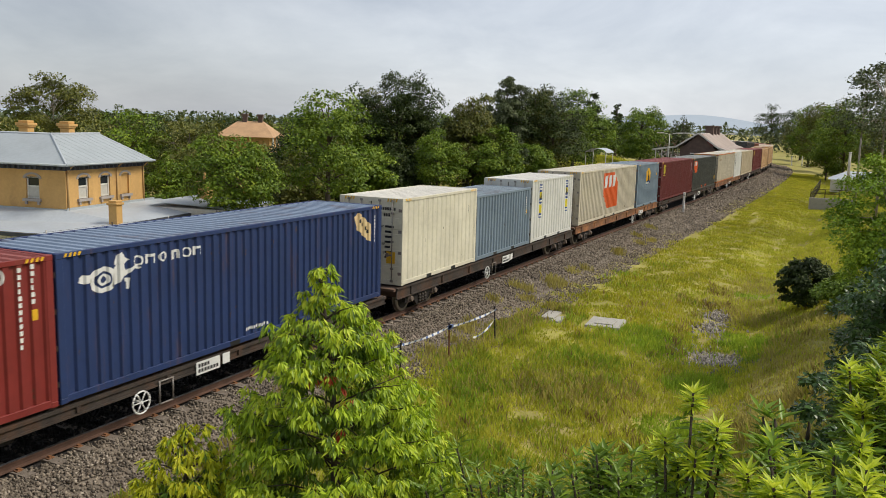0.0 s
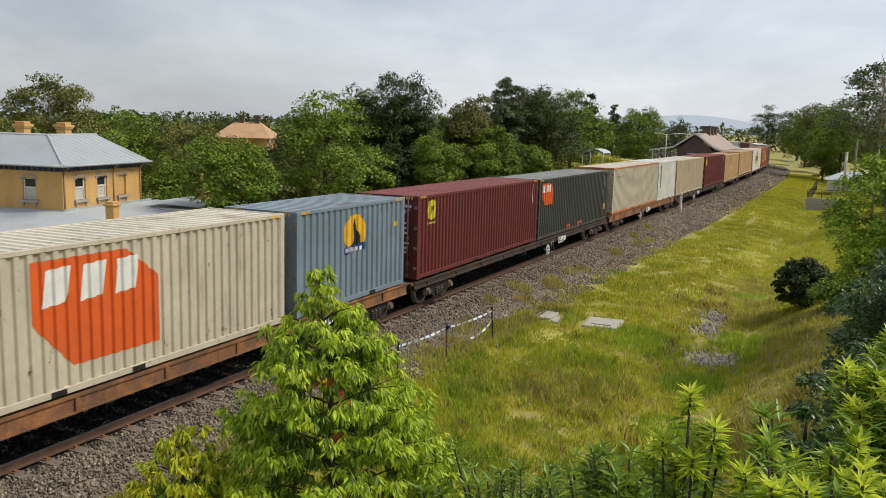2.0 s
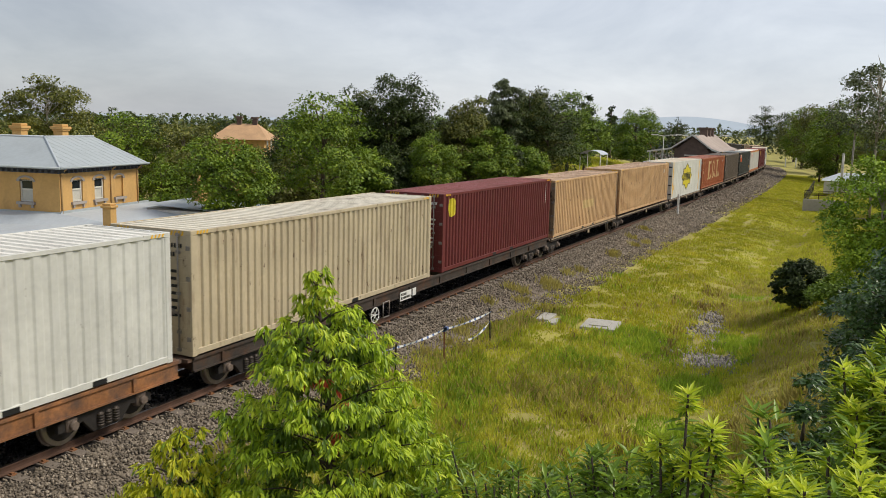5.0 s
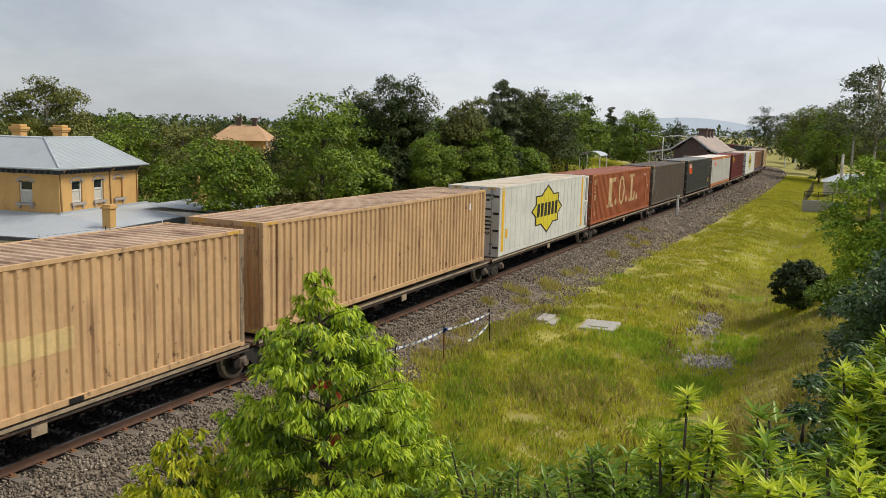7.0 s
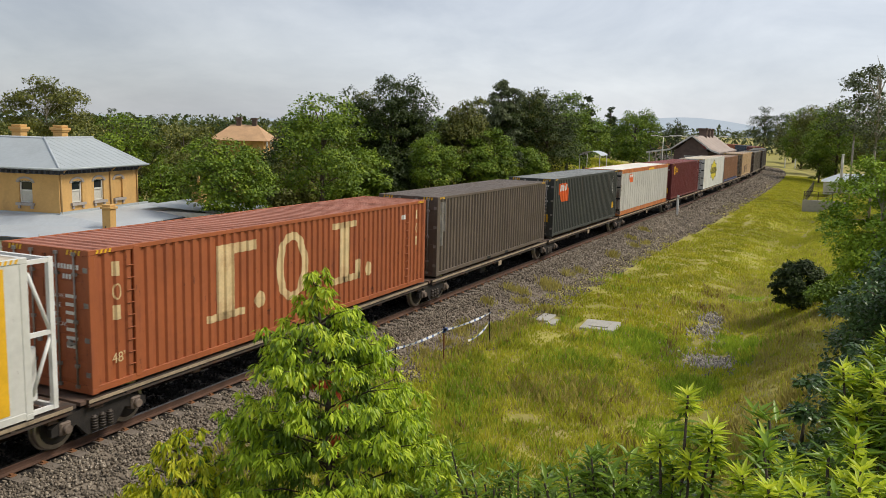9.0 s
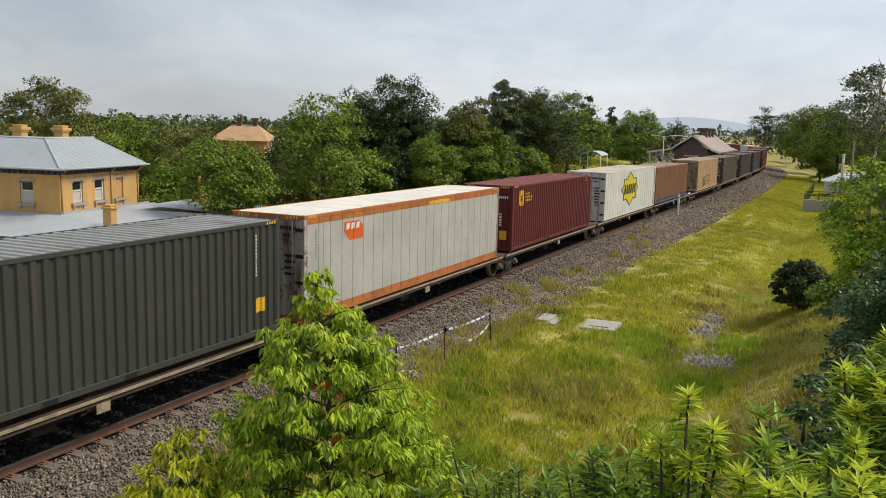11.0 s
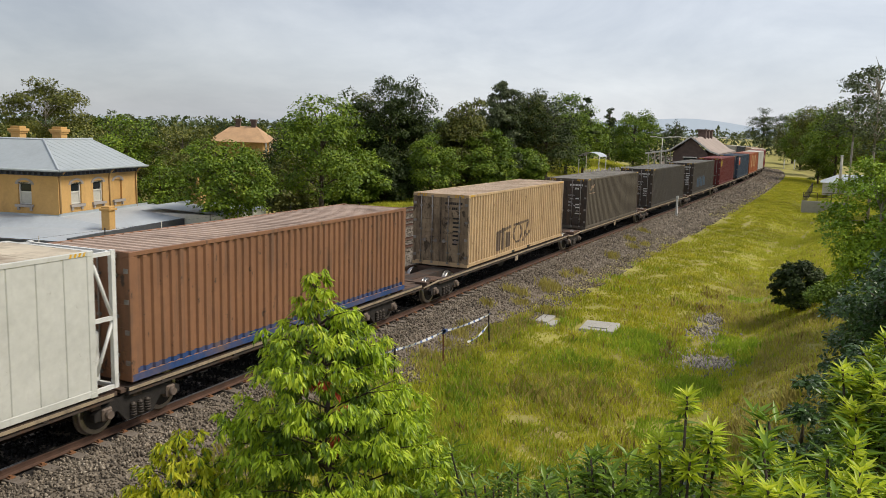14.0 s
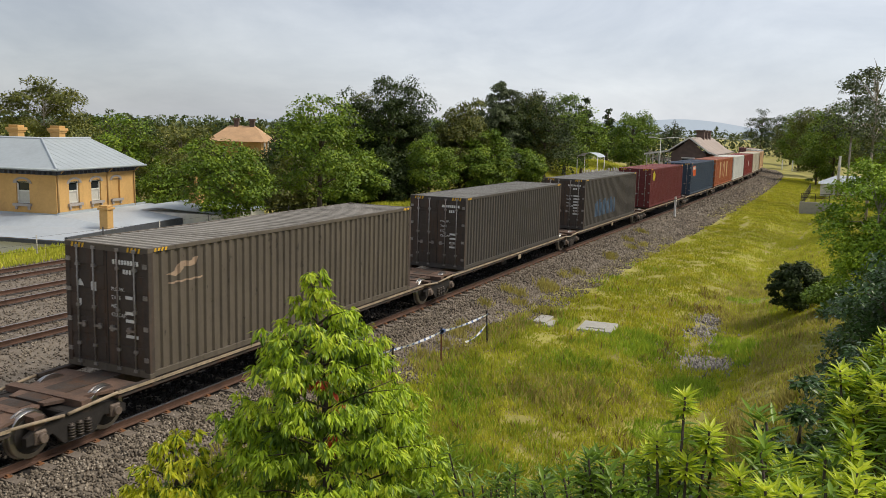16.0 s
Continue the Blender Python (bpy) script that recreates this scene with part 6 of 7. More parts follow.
def tree(label, x, y, top, radius, leaf, seed, low=0.25, clumps=46, per=95, size=0.30, bark=None, sparse=0.0, name="tree", flat=1.0, ragged=0.25, base=None, lean=(0, 0), droop=0.0):
    """Tapered trunk, forking limbs and a crown of many small leaves in uneven clumps. low: where the crown begins, as a share of the height."""
    rng = np.random.default_rng(seed)
    zb = ground_z(x, y) if base is None else base
    H = top - zb
    ob = empty(name, Matrix.Translation((x, y, zb)), label, "tree" if name == "tree" else "shrub")
    c0, ch = H * low, H * (1 - low)
    clumps = int(clumps * 1.45)
    centre = np.array([lean[0], lean[1], c0 + ch * 0.5])
    d = unit(rng, clumps)
    rad = rng.uniform(0.2, 1.0, clumps) ** 0.5
    lobe = 1 + ragged * 0.6 * np.array([noise.noise(Vector(v) * 1.7 + Vector((seed, 0, 0))) for v in d])
    C = centre + d * np.stack([radius * rad, radius * rad, ch * 0.5 * rad], 1) * lobe[:, None] * 0.98
    C[:, 2] = np.clip(C[:, 2], H * low * 0.8, H - radius * 0.10)
    taper = 1 - 0.22 * np.clip((C[:, 2] - c0) / ch, 0, 1) ** 2
    C[:, 0] = lean[0] + (C[:, 0] - lean[0]) * taper
    C[:, 1] = lean[1] + (C[:, 1] - lean[1]) * taper
    bm = bmesh.new()
    r0 = (0.010 if bark else 0.028) * H ** 0.9 + 0.02
    fork = Vector((lean[0] * 0.4, lean[1] * 0.4, c0 * 0.9 + ch * 0.12))
    cyl(bm, (0, 0, -0.2), fork, r0, r0 * 0.7, seg=8)
    tip = Vector((lean[0], lean[1], c0 + ch * 0.8))
    cyl(bm, fork, tip, r0 * 0.7, r0 * 0.15, seg=7)
    for k in range(0, clumps, max(1, clumps // 16)):
        e = Vector(C[k])
        s = fork.lerp(tip, min(1, max(0, (e.z - fork.z) / max(0.1, tip.z - fork.z))) * 0.7)
        m = s.lerp(e, 0.5) + Vector((0, 0, 0.06 * H))
        cyl(bm, s, m, r0 * 0.32, r0 * 0.2, seg=6)
        cyl(bm, m, e, r0 * 0.2, r0 * 0.05, seg=5)
    part("trunk", bm, bark or M_BARK, ob)
    keep = rng.uniform(0, 1, clumps) >= sparse
    C = C[keep]
    cr = radius * rng.uniform(0.15, 0.30, len(C)) * (60 / max(30, clumps)) ** 0.25
    per = int(per * 1.15)
    size *= 0.85
    n = len(C) * per
    ci = np.repeat(np.arange(len(C)), per)
    # each clump is a drooping pad: leaves lie over its upper side
    o = unit(rng, n)
    turn = (o[:, 2] < -0.15) & (rng.uniform(0, 1, n) < 0.7)
    o[turn, 2] *= -1
    rr = rng.uniform(0.25, 1, n) ** 0.45
    P = C[ci] + (o * rr[:, None] + rng.normal(0, 0.10, (n, 3))) * cr[ci][:, None] * np.array([1.15, 1.15, 0.60 * flat])
    P[:, 2] -= 0.35 * cr[ci] * (o[:, 0] ** 2 + o[:, 1] ** 2)
    away = (C - centre) / (np.linalg.norm(C - centre, axis=1, keepdims=True) + 1e-6)
    direc = o * np.array([0.9, 0.9, 0.1]) + rng.normal(0, 0.45, (n, 3)) + np.array([0, 0, -0.25 - droop])
    up = o * 0.6 + away[ci] * 0.5 + rng.normal(0, 0.28, (n, 3)) + np.array([0, 0, 0.7])
    ln = size * rng.uniform(0.6, 1.3, n)
    V, F = leaf_mesh(P, direc, up, ln, ln * rng.uniform(0.26, 0.4, n))
    np_mesh("crown", V, F, leaf, ob)
    return ob


def build_trees():
    feather = "broad green tree with feathery foliage beside the railway"
    tree(feather, -34.4, 52.2, 9.3, 3.9, L_MID, 11, 0.08, 60, 120, 0.26)
    tree(feather, -33.5, 68.6, 5.9, 2.8, L_MID, 13, 0.05, 46, 120, 0.25)
    tree(feather, -36.6, 44.2, 5.4, 3.3, L_MID, 15, 0.10, 54, 120, 0.25)
    tree("low green tree behind the house", -44.5, 46.5, 3.9, 2.6, L_MID, 16, 0.1, 40, 110, 0.24)
    tree("dense dark green evergreen tree", -40.0, 72.7, 12.0, 4.3, L_DARK, 12, 0.02, 120, 130, 0.27, flat=1.2, ragged=0.12)
    tree("tall olive green tree beside the yard", -34.9, 78.5, 8.9, 3.3, L_OLIVE, 14, 0.05, 60, 120, 0.26, droop=0.5)
    tree("slender grey-green she-oak with drooping foliage", -35.4, 90.5, 11.9, 3.0, L_GREY, 17, 0.06, 90, 120, 0.28, droop=0.8, ragged=0.5)
    tree("tall green tree with open crown", -33.6, 94.5, 11.2, 3.6, L_OLIVE, 18, 0.08, 60, 120, 0.28)
    tree("tall spreading bright green tree", -34.2, 112.0, 11.4, 4.6, L_MID, 19, 0.06, 64, 120, 0.32)
    tree("tall spreading dark green tree", -38.5, 108.0, 11.4, 4.0, L_DARK, 20, 0.05, 90, 110, 0.32)
    tree("narrow dark cypress beyond the yard", -38.5, 152.0, 11.5, 1.3, L_DARK, 21, 0.05, 40, 70, 0.35)
    tree("narrow dark araucaria with a rounded top", -33.5, 118.0, 11.4, 1.7, L_DARK, 61, 0.08, 70, 70, 0.35)
    tree("round bright green fig tree", -31.5, 141.0, 10.6, 4.4, L_MID, 22, 0.05, 64, 120, 0.36)
    tree("round green tree beyond the yard", -37.5, 133.0, 9.0, 4.0, L_MID, 23, 0.05, 54, 110, 0.36)
    tree("half-bare thin grey tree", -31.0, 176.0, 9.4, 2.6, L_GREY, 24, 0.3, 40, 40, 0.35, sparse=0.3)
    tree("tall gum tree with a flat umbrella crown", -77.2, 64.2, 10.7, 4.6, L_OLIVE, 25, 0.55, 44, 110, 0.34, bark=M_PALEBARK, flat=0.7)
    tree("bare-branched tree beside the gum", -70.0, 66.0, 7.4, 1.6, L_GREY, 62, 0.4, 24, 22, 0.3, sparse=0.4)
    for k, (x, y, t, r) in enumerate(((-66, 64, 6.9, 4.5), (-60, 66, 6.6, 4.0), (-72, 72, 6.4, 4.5), (-56, 62, 4.6, 3.5), (-52, 58, 4.2, 3.2), (-74, 92, 6.6, 5), (-66, 98, 6.0, 5), (-52, 68, 4.8, 3.4), (-47, 66, 5.2, 3.4), (-48, 86, 6.8, 4),
                                     (-84, 80, 6.2, 5), (-60, 112, 7.2, 5), (-46, 100, 8.2, 4.2), (-42, 122, 8.6, 4.6), (-46, 150, 8.4, 5), (-40, 165, 8.6, 4.6), (-40, 57, 4.6, 3.0), (-40.5, 110, 6.2, 3.2), (-37, 62, 4.5, 2.6))):
        tree("green tree in the mixed belt behind the line", x, y, t, r, (L_MID, L_OLIVE, L_DARK)[k % 3], 30 + k, 0.04, 44, 100, 0.34)
    # the close dark mass behind the yard
    for k, (x, y, t, r, m) in enumerate(((-38.6, 74.6, 10.9, 3.6, L_DARK), (-42.6, 70.1, 10.2, 3.2, L_DARK), (-43.0, 74.5, 10.4, 3.6, L_OLIVE), (-33.6, 77.0, 9.3, 3.3, L_OLIVE), (-31.0, 75.9, 6.4, 2.9, L_MID),
                                        (-31.4, 94.9, 11.4, 4.4, L_DARK), (-35.0, 91.6, 10.2, 3.6, L_DARK), (-35.5, 104.0, 9.9, 3.6, L_OLIVE), (-46.5, 65.0, 6.2, 3.2, L_DARK), (-43.5, 49.6, 5.0, 2.6, L_OLIVE),
                                        (-33.0, 84.0, 5.0, 2.8, L_DARK), (-31.5, 88.0, 4.6, 2.6, L_MID), (-37.0, 66.5, 4.2, 2.6, L_DARK), (-40.5, 62.5, 4.0, 2.6, L_MID))):
        tree("leafy tree in the close mass behind the yard", x, y, t, r, m, 130 + k, 0.02, 62, 105, 0.28, ragged=0.2, droop=0.4 if m == L_OLIVE else 0.1)
    # right-hand belt
    for k, (x, y, t, r, m) in enumerate(((-4.0, 172, 13.4, 5.5, L_OLIVE), (-1.0, 150, 12.0, 6.0, L_MID), (6.0, 142, 11.6, 5.6, L_OLIVE), (9.0, 116, 10.8, 5.0, L_MID), (8.5, 98, 10.4, 5.0, L_OLIVE), (-8.5, 205, 12.5, 5.0, L_MID),
                                        (7.0, 84, 9.6, 4.6, L_MID), (5.6, 66, 7.6, 3.6, L_MID), (-12.0, 240, 12.0, 5, L_OLIVE), (-27.0, 330.0, 16.5, 6.0, L_DARK), (-20.0, 345.0, 15.0, 6.0, L_DARK))):
        tree("green tree in the belt along the line", x, y, t, r, m, 60 + k, 0.04, 70, 120, 0.36)
    tree("tall thin gum tree with an open ragged crown", 0.8, 101.0, 13.4, 3.2, L_GREY, 81, 0.45, 30, 70, 0.34, bark=M_PALEBARK, sparse=0.3, ragged=0.8)
    tree("tall gum tree with an open ragged crown", 2.0, 69.5, 12.6, 2.8, L_GREY, 82, 0.45, 28, 80, 0.28, bark=M_PALEBARK, sparse=0.3, ragged=0.8)
    tree("small round green tree", -3.4, 150.0, 5.2, 3.0, L_MID, 83, 0.1, 40, 110, 0.26)
    tree("young feathery green tree with slim pale trunk", 1.15, 28.0, 6.0, 1.75, L_BRIGHT, 84, 0.28, 66, 190, 0.12, bark=M_PALEBARK)
    tree("young feathery green tree with slim pale trunk", 2.7, 30.0, 6.4, 1.9, L_BRIGHT, 85, 0.25, 46, 170, 0.13, bark=M_PALEBARK)
    tree("dark dense round bush on the bank", -1.1, 35.3, 1.75, 1.0, L_DARK, 86, 0.02, 54, 150, 0.13, name="bush")
    tree("green feathery bush on the bank", 0.4, 33.0, 1.6, 1.2, L_MID, 87, 0.02, 40, 120, 0.14, name="bush")
    tree("glossy dark-leaved shrub on the bank", 1.15, 15.6, 4.7, 1.3, L_GLOSS, 88, 0.05, 60, 130, 0.11, name="bush")
    tree("glossy dark-leaved shrub on the bank", 1.4, 19.5, 4.3, 1.4, L_GLOSS, 89, 0.05, 50, 120, 0.12, name="bush")
    tree("glossy dark-leaved shrub on the bank", 0.45, 10.4, 4.25, 0.85, L_GLOSS, 90, 0.05, 50, 110, 0.085, name="bush")
    tree("leafy shrub on the bank", -0.15, 8.6, 4.1, 0.55, L_GLOSS, 91, 0.1, 40, 90, 0.08, name="bush")


build_trees()


def far_woods():
    """Belts of trees too far off to be told apart."""
    rng = np.random.default_rng(77)
    # the 330 m belt's haze is painted in by its grey leaf colour
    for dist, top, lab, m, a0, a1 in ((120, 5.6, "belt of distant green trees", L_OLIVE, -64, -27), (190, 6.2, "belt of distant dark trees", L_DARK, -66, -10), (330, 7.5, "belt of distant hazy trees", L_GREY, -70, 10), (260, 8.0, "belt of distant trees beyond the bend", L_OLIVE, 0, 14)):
        n = 16000
        a = np.radians(rng.uniform(a0, a1, n))
        d = dist * rng.uniform(0.92, 1.12, n)
        hump = np.array([noise.noise(Vector((v * 60, dist, 0))) + 0.6 * noise.noise(Vector((v * 190, dist, 5))) for v in a])
        tz = top + hump * 2.0
        z = -3.2 + (tz + 3.2) * rng.uniform(0, 1, n) ** 0.6
        P = np.stack([d * np.sin(a), d * np.cos(a), z], 1)
        ln = dist * 0.0042 * rng.uniform(0.6, 1.4, n)
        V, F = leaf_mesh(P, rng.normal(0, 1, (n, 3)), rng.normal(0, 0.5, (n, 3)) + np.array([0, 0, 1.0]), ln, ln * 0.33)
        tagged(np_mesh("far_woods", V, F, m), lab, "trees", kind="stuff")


far_woods()


def sapling(label, x, y, top, levels, seed, sprays, leaf, tip_leaf, red=0, length=0.074, tilt=(0.0, 0.0)):
    """A young tree close by: leader, shelves of thin branches, each twig ending in a spray of hanging lance-shaped leaves."""
    rng = np.random.default_rng(seed)
    zb = ground_z(x, y)
    ob = empty("young_tree", Matrix.Translation((x, y, zb)), label, "tree", "young trees by the bridge")
    H = top - zb
    hs, rs = np.array([h for h, _ in levels]), np.array([r for _, r in levels])
    reach = levels[-1][0]

    def leader(z):
        f = max(0.0, (z - H + reach) / reach)
        return np.array([tilt[0] * f, tilt[1] * f, z])

    bm = bmesh.new()
    cyl(bm, (0, 0, -0.2), Vector(leader(H - reach * 0.5)), 0.036, 0.024, seg=8)
    cyl(bm, Vector(leader(H - reach * 0.5)), Vector(leader(H - 0.02)), 0.024, 0.004, seg=7)
    part("trunk", bm, M_TWIG, ob)
    # shelves of boughs, further apart towards the foot
    boughs, dd, turn = [], 0.10, 0.0
    while dd < reach:
        r = float(np.interp(dd, hs, rs))
        for k in range(3 if dd < 0.35 else 5):
            turn += 2.4
            boughs.append((dd + rng.normal(0, 0.03), turn + rng.normal(0, 0.25), r * rng.uniform(0.78, 1.12)))
        dd += 0.085 + 0.045 * dd
    bm = bmesh.new()
    base, direc, ups, pale = [], [], [], []

    def spray(c, out, m, young, spread):
        for j in range(m):
            t = rng.uniform(-1.9, 1.9)
            fan = np.array([out[0] * math.cos(t) - out[1] * math.sin(t), out[0] * math.sin(t) + out[1] * math.cos(t), 0.0])
            base.append(c + fan * rng.uniform(0, spread) * 0.6 + np.array([0, 0, -0.75 * spread * rng.uniform(0, 1) ** 1.5]))
            direc.append(fan * rng.uniform(0.25, 0.8) + rng.normal(0, 0.12, 3) + np.array([0, 0, rng.uniform(-1.0, -0.15)]))
            ups.append(fan * 0.75 + np.array([0, 0, 0.8]) + rng.normal(0, 0.22, 3))
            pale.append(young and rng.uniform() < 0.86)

    weight = np.array([b[2] ** 1.25 + 0.05 for b in boughs])
    count = np.maximum(2, (sprays * weight / weight.sum()).astype(int))
    for (dd, t, r), m in zip(boughs, count):
        s0 = leader(max(0.15, H - dd - 0.30 * r - 0.05))
        e0 = leader(H - dd) + np.array([math.cos(t), math.sin(t), 0]) * r
        mid = s0 + (e0 - s0) * 0.55 + np.array([0, 0, 0.07 * r])
        cyl(bm, Vector(s0), Vector(mid), 0.009, 0.006, seg=5, caps=False)
        cyl(bm, Vector(mid), Vector(e0), 0.006, 0.002, seg=4, caps=False)
        for k in range(m):
            f = 1 - 0.72 * (k / max(1, m)) ** 1.1 * rng.uniform(0.7, 1.1)
            side = rng.normal(0, 0.17 * r + 0.02)
            c = s0 + (e0 - s0) * f + np.array([-math.sin(t) * side, math.cos(t) * side, rng.normal(0.02, 0.035) - 0.10 * abs(side)])
            out = np.array([math.cos(t + side * 1.5), math.sin(t + side * 1.5), 0.0])
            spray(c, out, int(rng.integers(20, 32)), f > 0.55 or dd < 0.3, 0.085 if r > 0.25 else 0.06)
    for k in range(16):
        spray(leader(H - 0.26 * rng.uniform(0, 1)) + rng.normal(0, 0.022, 3), np.array([math.cos(k * 2.4), math.sin(k * 2.4), 0]), 12, True, 0.05)
    tagged(part("twig_mass", bm, M_TWIG, ob), kind="stuff")
    base, direc, ups, pale = np.array(base), np.array(direc), np.array(ups), np.array(pale)
    n = len(base)
    ln = length * rng.uniform(0.6, 1.2, n) * np.where(pale, 0.92, 1.05)
    V, F = leaf_mesh(base, direc, ups, ln, ln * rng.uniform(0.13, 0.18, n), 0.18)
    V = V.reshape(-1, 4, 3)

    def sub(mask, name, material, lab):
        vv = V[mask].reshape(-1, 3)
        k = np.arange(mask.sum()) * 4
        ff = np.concatenate([np.stack([k, k + 1, k + 2], 1), np.stack([k, k + 2, k + 3], 1)])
        np_mesh(name, vv, ff, material, ob, lab)
    redm = np.zeros(n, bool)
    if red:
        for p, m in (((0.26, -0.36, H - 0.86), 26), ((0.14, -0.40, H - 0.72), 14), ((0.24, -0.52, H - 1.15), 12), ((0.04, -0.46, H - 0.82), 6), ((0.22, -0.30, H - 0.72), 5)):
            d = np.linalg.norm(base - np.array(p), axis=1)
            redm[np.argsort(d)[:m]] = True
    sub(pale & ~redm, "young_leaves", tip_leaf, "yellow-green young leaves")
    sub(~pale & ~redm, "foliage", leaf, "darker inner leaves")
    if red:
        sub(redm, "old_leaves", L_RED, "a few red old leaves")
    return ob


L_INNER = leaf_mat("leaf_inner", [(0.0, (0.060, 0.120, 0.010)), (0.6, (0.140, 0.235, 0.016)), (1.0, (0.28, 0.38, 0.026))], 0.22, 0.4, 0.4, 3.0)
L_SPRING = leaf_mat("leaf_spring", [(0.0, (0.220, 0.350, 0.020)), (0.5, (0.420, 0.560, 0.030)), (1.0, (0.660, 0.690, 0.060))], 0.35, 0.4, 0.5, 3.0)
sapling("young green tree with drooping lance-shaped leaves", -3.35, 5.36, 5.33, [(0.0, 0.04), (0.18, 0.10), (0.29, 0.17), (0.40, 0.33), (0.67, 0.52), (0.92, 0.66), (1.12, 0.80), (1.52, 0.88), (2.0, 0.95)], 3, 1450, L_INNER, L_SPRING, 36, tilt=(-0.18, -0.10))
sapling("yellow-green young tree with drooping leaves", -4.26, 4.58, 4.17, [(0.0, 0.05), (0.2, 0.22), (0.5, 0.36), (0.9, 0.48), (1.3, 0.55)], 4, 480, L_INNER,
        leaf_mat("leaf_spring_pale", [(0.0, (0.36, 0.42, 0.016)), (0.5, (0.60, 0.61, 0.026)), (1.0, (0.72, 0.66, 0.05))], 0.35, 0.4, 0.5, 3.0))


def rosette_shrub(label, x, y, stems, seed, length=0.13, young=0.7):
    """Shrub with whorls of lance leaves at the shoot tips: pale young ones above dark old ones."""
    rng = np.random.default_rng(seed)
    zb = ground_z(x, y)
    ob = empty("shrub", Matrix.Translation((x, y, zb)), label, "shrub", "shrubs by the bridge")
    yb, yd, ob_, od = [], [], [], []
    for dx, dy, z in stems:
        tip = np.array([dx, dy, z - zb])
        foot = np.array([dx * 0.3, dy * 0.3, max(0.0, z - zb - 1.3)])
        bm = bmesh.new()
        cyl(bm, Vector(foot), Vector(tip), 0.014, 0.007, seg=6)
        part("stem", bm, M_TWIG, ob)
        pale = rng.uniform() < young
        for w in range(4 if pale else 0):
            m = 9 + 3 * w
            for j in range(m):
                t = 2 * math.pi * (j + rng.uniform(-0.3, 0.3)) / m
                yb.append(tip + np.array([0, 0, -0.025 * w]))
                yd.append(np.array([math.cos(t), math.sin(t), (0.95, 0.45, 0.15, -0.12)[w] + rng.normal(0, 0.2)]))
        for w in range(5):
            for j in range(8):
                t = 2 * math.pi * (j + rng.uniform(-0.4, 0.4)) / 8
                q = tip - (tip - foot) / np.linalg.norm(tip - foot) * ((0.07 if pale else 0.0) + 0.08 * w) + rng.normal(0, 0.02, 3)
                ob_.append(q)
                od.append(np.array([math.cos(t), math.sin(t), (0.25 if pale else 0.7) - 0.14 * w + rng.normal(0, 0.25)]))
    for b, d, nm, material, ln, lab in ((yb, yd, "young_leaves", L_LIME, length * 0.85, "pale yellow-green shoot tips"), (ob_, od, "foliage", L_SHRUB, length * 1.15, "green older leaves")):
        if not b:
            continue
        b, d = np.array(b), np.array(d)
        n = len(b)
        l = ln * rng.uniform(0.7, 1.2, n)
        V, F = leaf_mesh(b, d, np.tile([0, 0, 1.0], (n, 1)) + rng.normal(0, 0.15, (n, 3)), l, l * rng.uniform(0.09, 0.125, n), 0.3)
        np_mesh(nm, V, F, material, ob, lab)


def near_shrubs():
    rng = random.Random(8)
    lab = "leafy shrub with pale yellow-green shoot tips"
    rosette_shrub(lab, -0.66, 4.6, [(0, 0, 4.99), (0.14, 0.0, 4.82), (-0.13, -0.02, 4.72), (0.05, -0.1, 4.66), (0.16, 0.1, 4.66), (-0.2, 0.1, 4.6), (-0.06, 0.05, 4.55)], 5, 0.12, 1.0)
    stems = [(rng.uniform(-0.45, 0.6), rng.uniform(-0.5, 0.5), 4.58 + rng.uniform(0, 0.34)) for _ in range(50)]
    rosette_shrub(lab, 0.1, 4.4, stems, 6, 0.125, 0.8)
    stems = [(rng.uniform(-0.35, 0.9), rng.uniform(-0.5, 0.8), 4.6 + rng.uniform(0, 0.4)) for _ in range(56)]
    rosette_shrub(lab, 0.35, 5.7, stems, 7, 0.13, 0.75)
    stems = [(rng.uniform(-0.3, 0.9), rng.uniform(-0.5, 0.5), 4.6 + rng.uniform(0, 0.38)) for _ in range(30)]
    rosette_shrub(lab, 0.6, 6.9, stems, 17, 0.13, 0.5)
    lab = "dull green leafy shrub with arching leaves"
    stems = [(rng.uniform(-0.5, 0.45), rng.uniform(-0.35, 0.35), 4.0 + rng.uniform(0, 0.28)) for _ in range(40)]
    rosette_shrub(lab, -1.1, 5.3, stems, 9, 0.12, 0.0)
    stems = [(rng.uniform(-0.75, 0.7), rng.uniform(-0.4, 0.4), 3.55 + rng.uniform(0, 0.28)) for _ in range(48)]
    rosette_shrub(lab, -1.9, 5.6, stems, 10, 0.11, 0.0)


near_shrubs()

# ---------------------------------------------------------------- grass, stones, sleepers
def grass_mat(name, ramp, trans=0.42):
    return leaf_mat(name, ramp, trans, 0.75, 0.72, 0.9, 0.10)


G_YELLOW = grass_mat("grass_yellow", [(0.0, (0.370, 0.410, 0.040)), (0.5, (0.520, 0.530, 0.055)), (1.0, (0.660, 0.610, 0.085))])
G_DRY = grass_mat("grass_dry", [(0.0, (0.370, 0.310, 0.085)), (0.5, (0.510, 0.450, 0.130)), (1.0, (0.640, 0.570, 0.200))])
G_GREEN = grass_mat("grass_green", [(0.0, (0.230, 0.360, 0.035)), (0.5, (0.350, 0.480, 0.045)), (1.0, (0.480, 0.570, 0.060))])
G_CREEP = grass_mat("creeping_yellow", [(0.0, (0.270, 0.300, 0.024)), (0.5, (0.410, 0.410, 0.030)), (1.0, (0.560, 0.490, 0.045))])
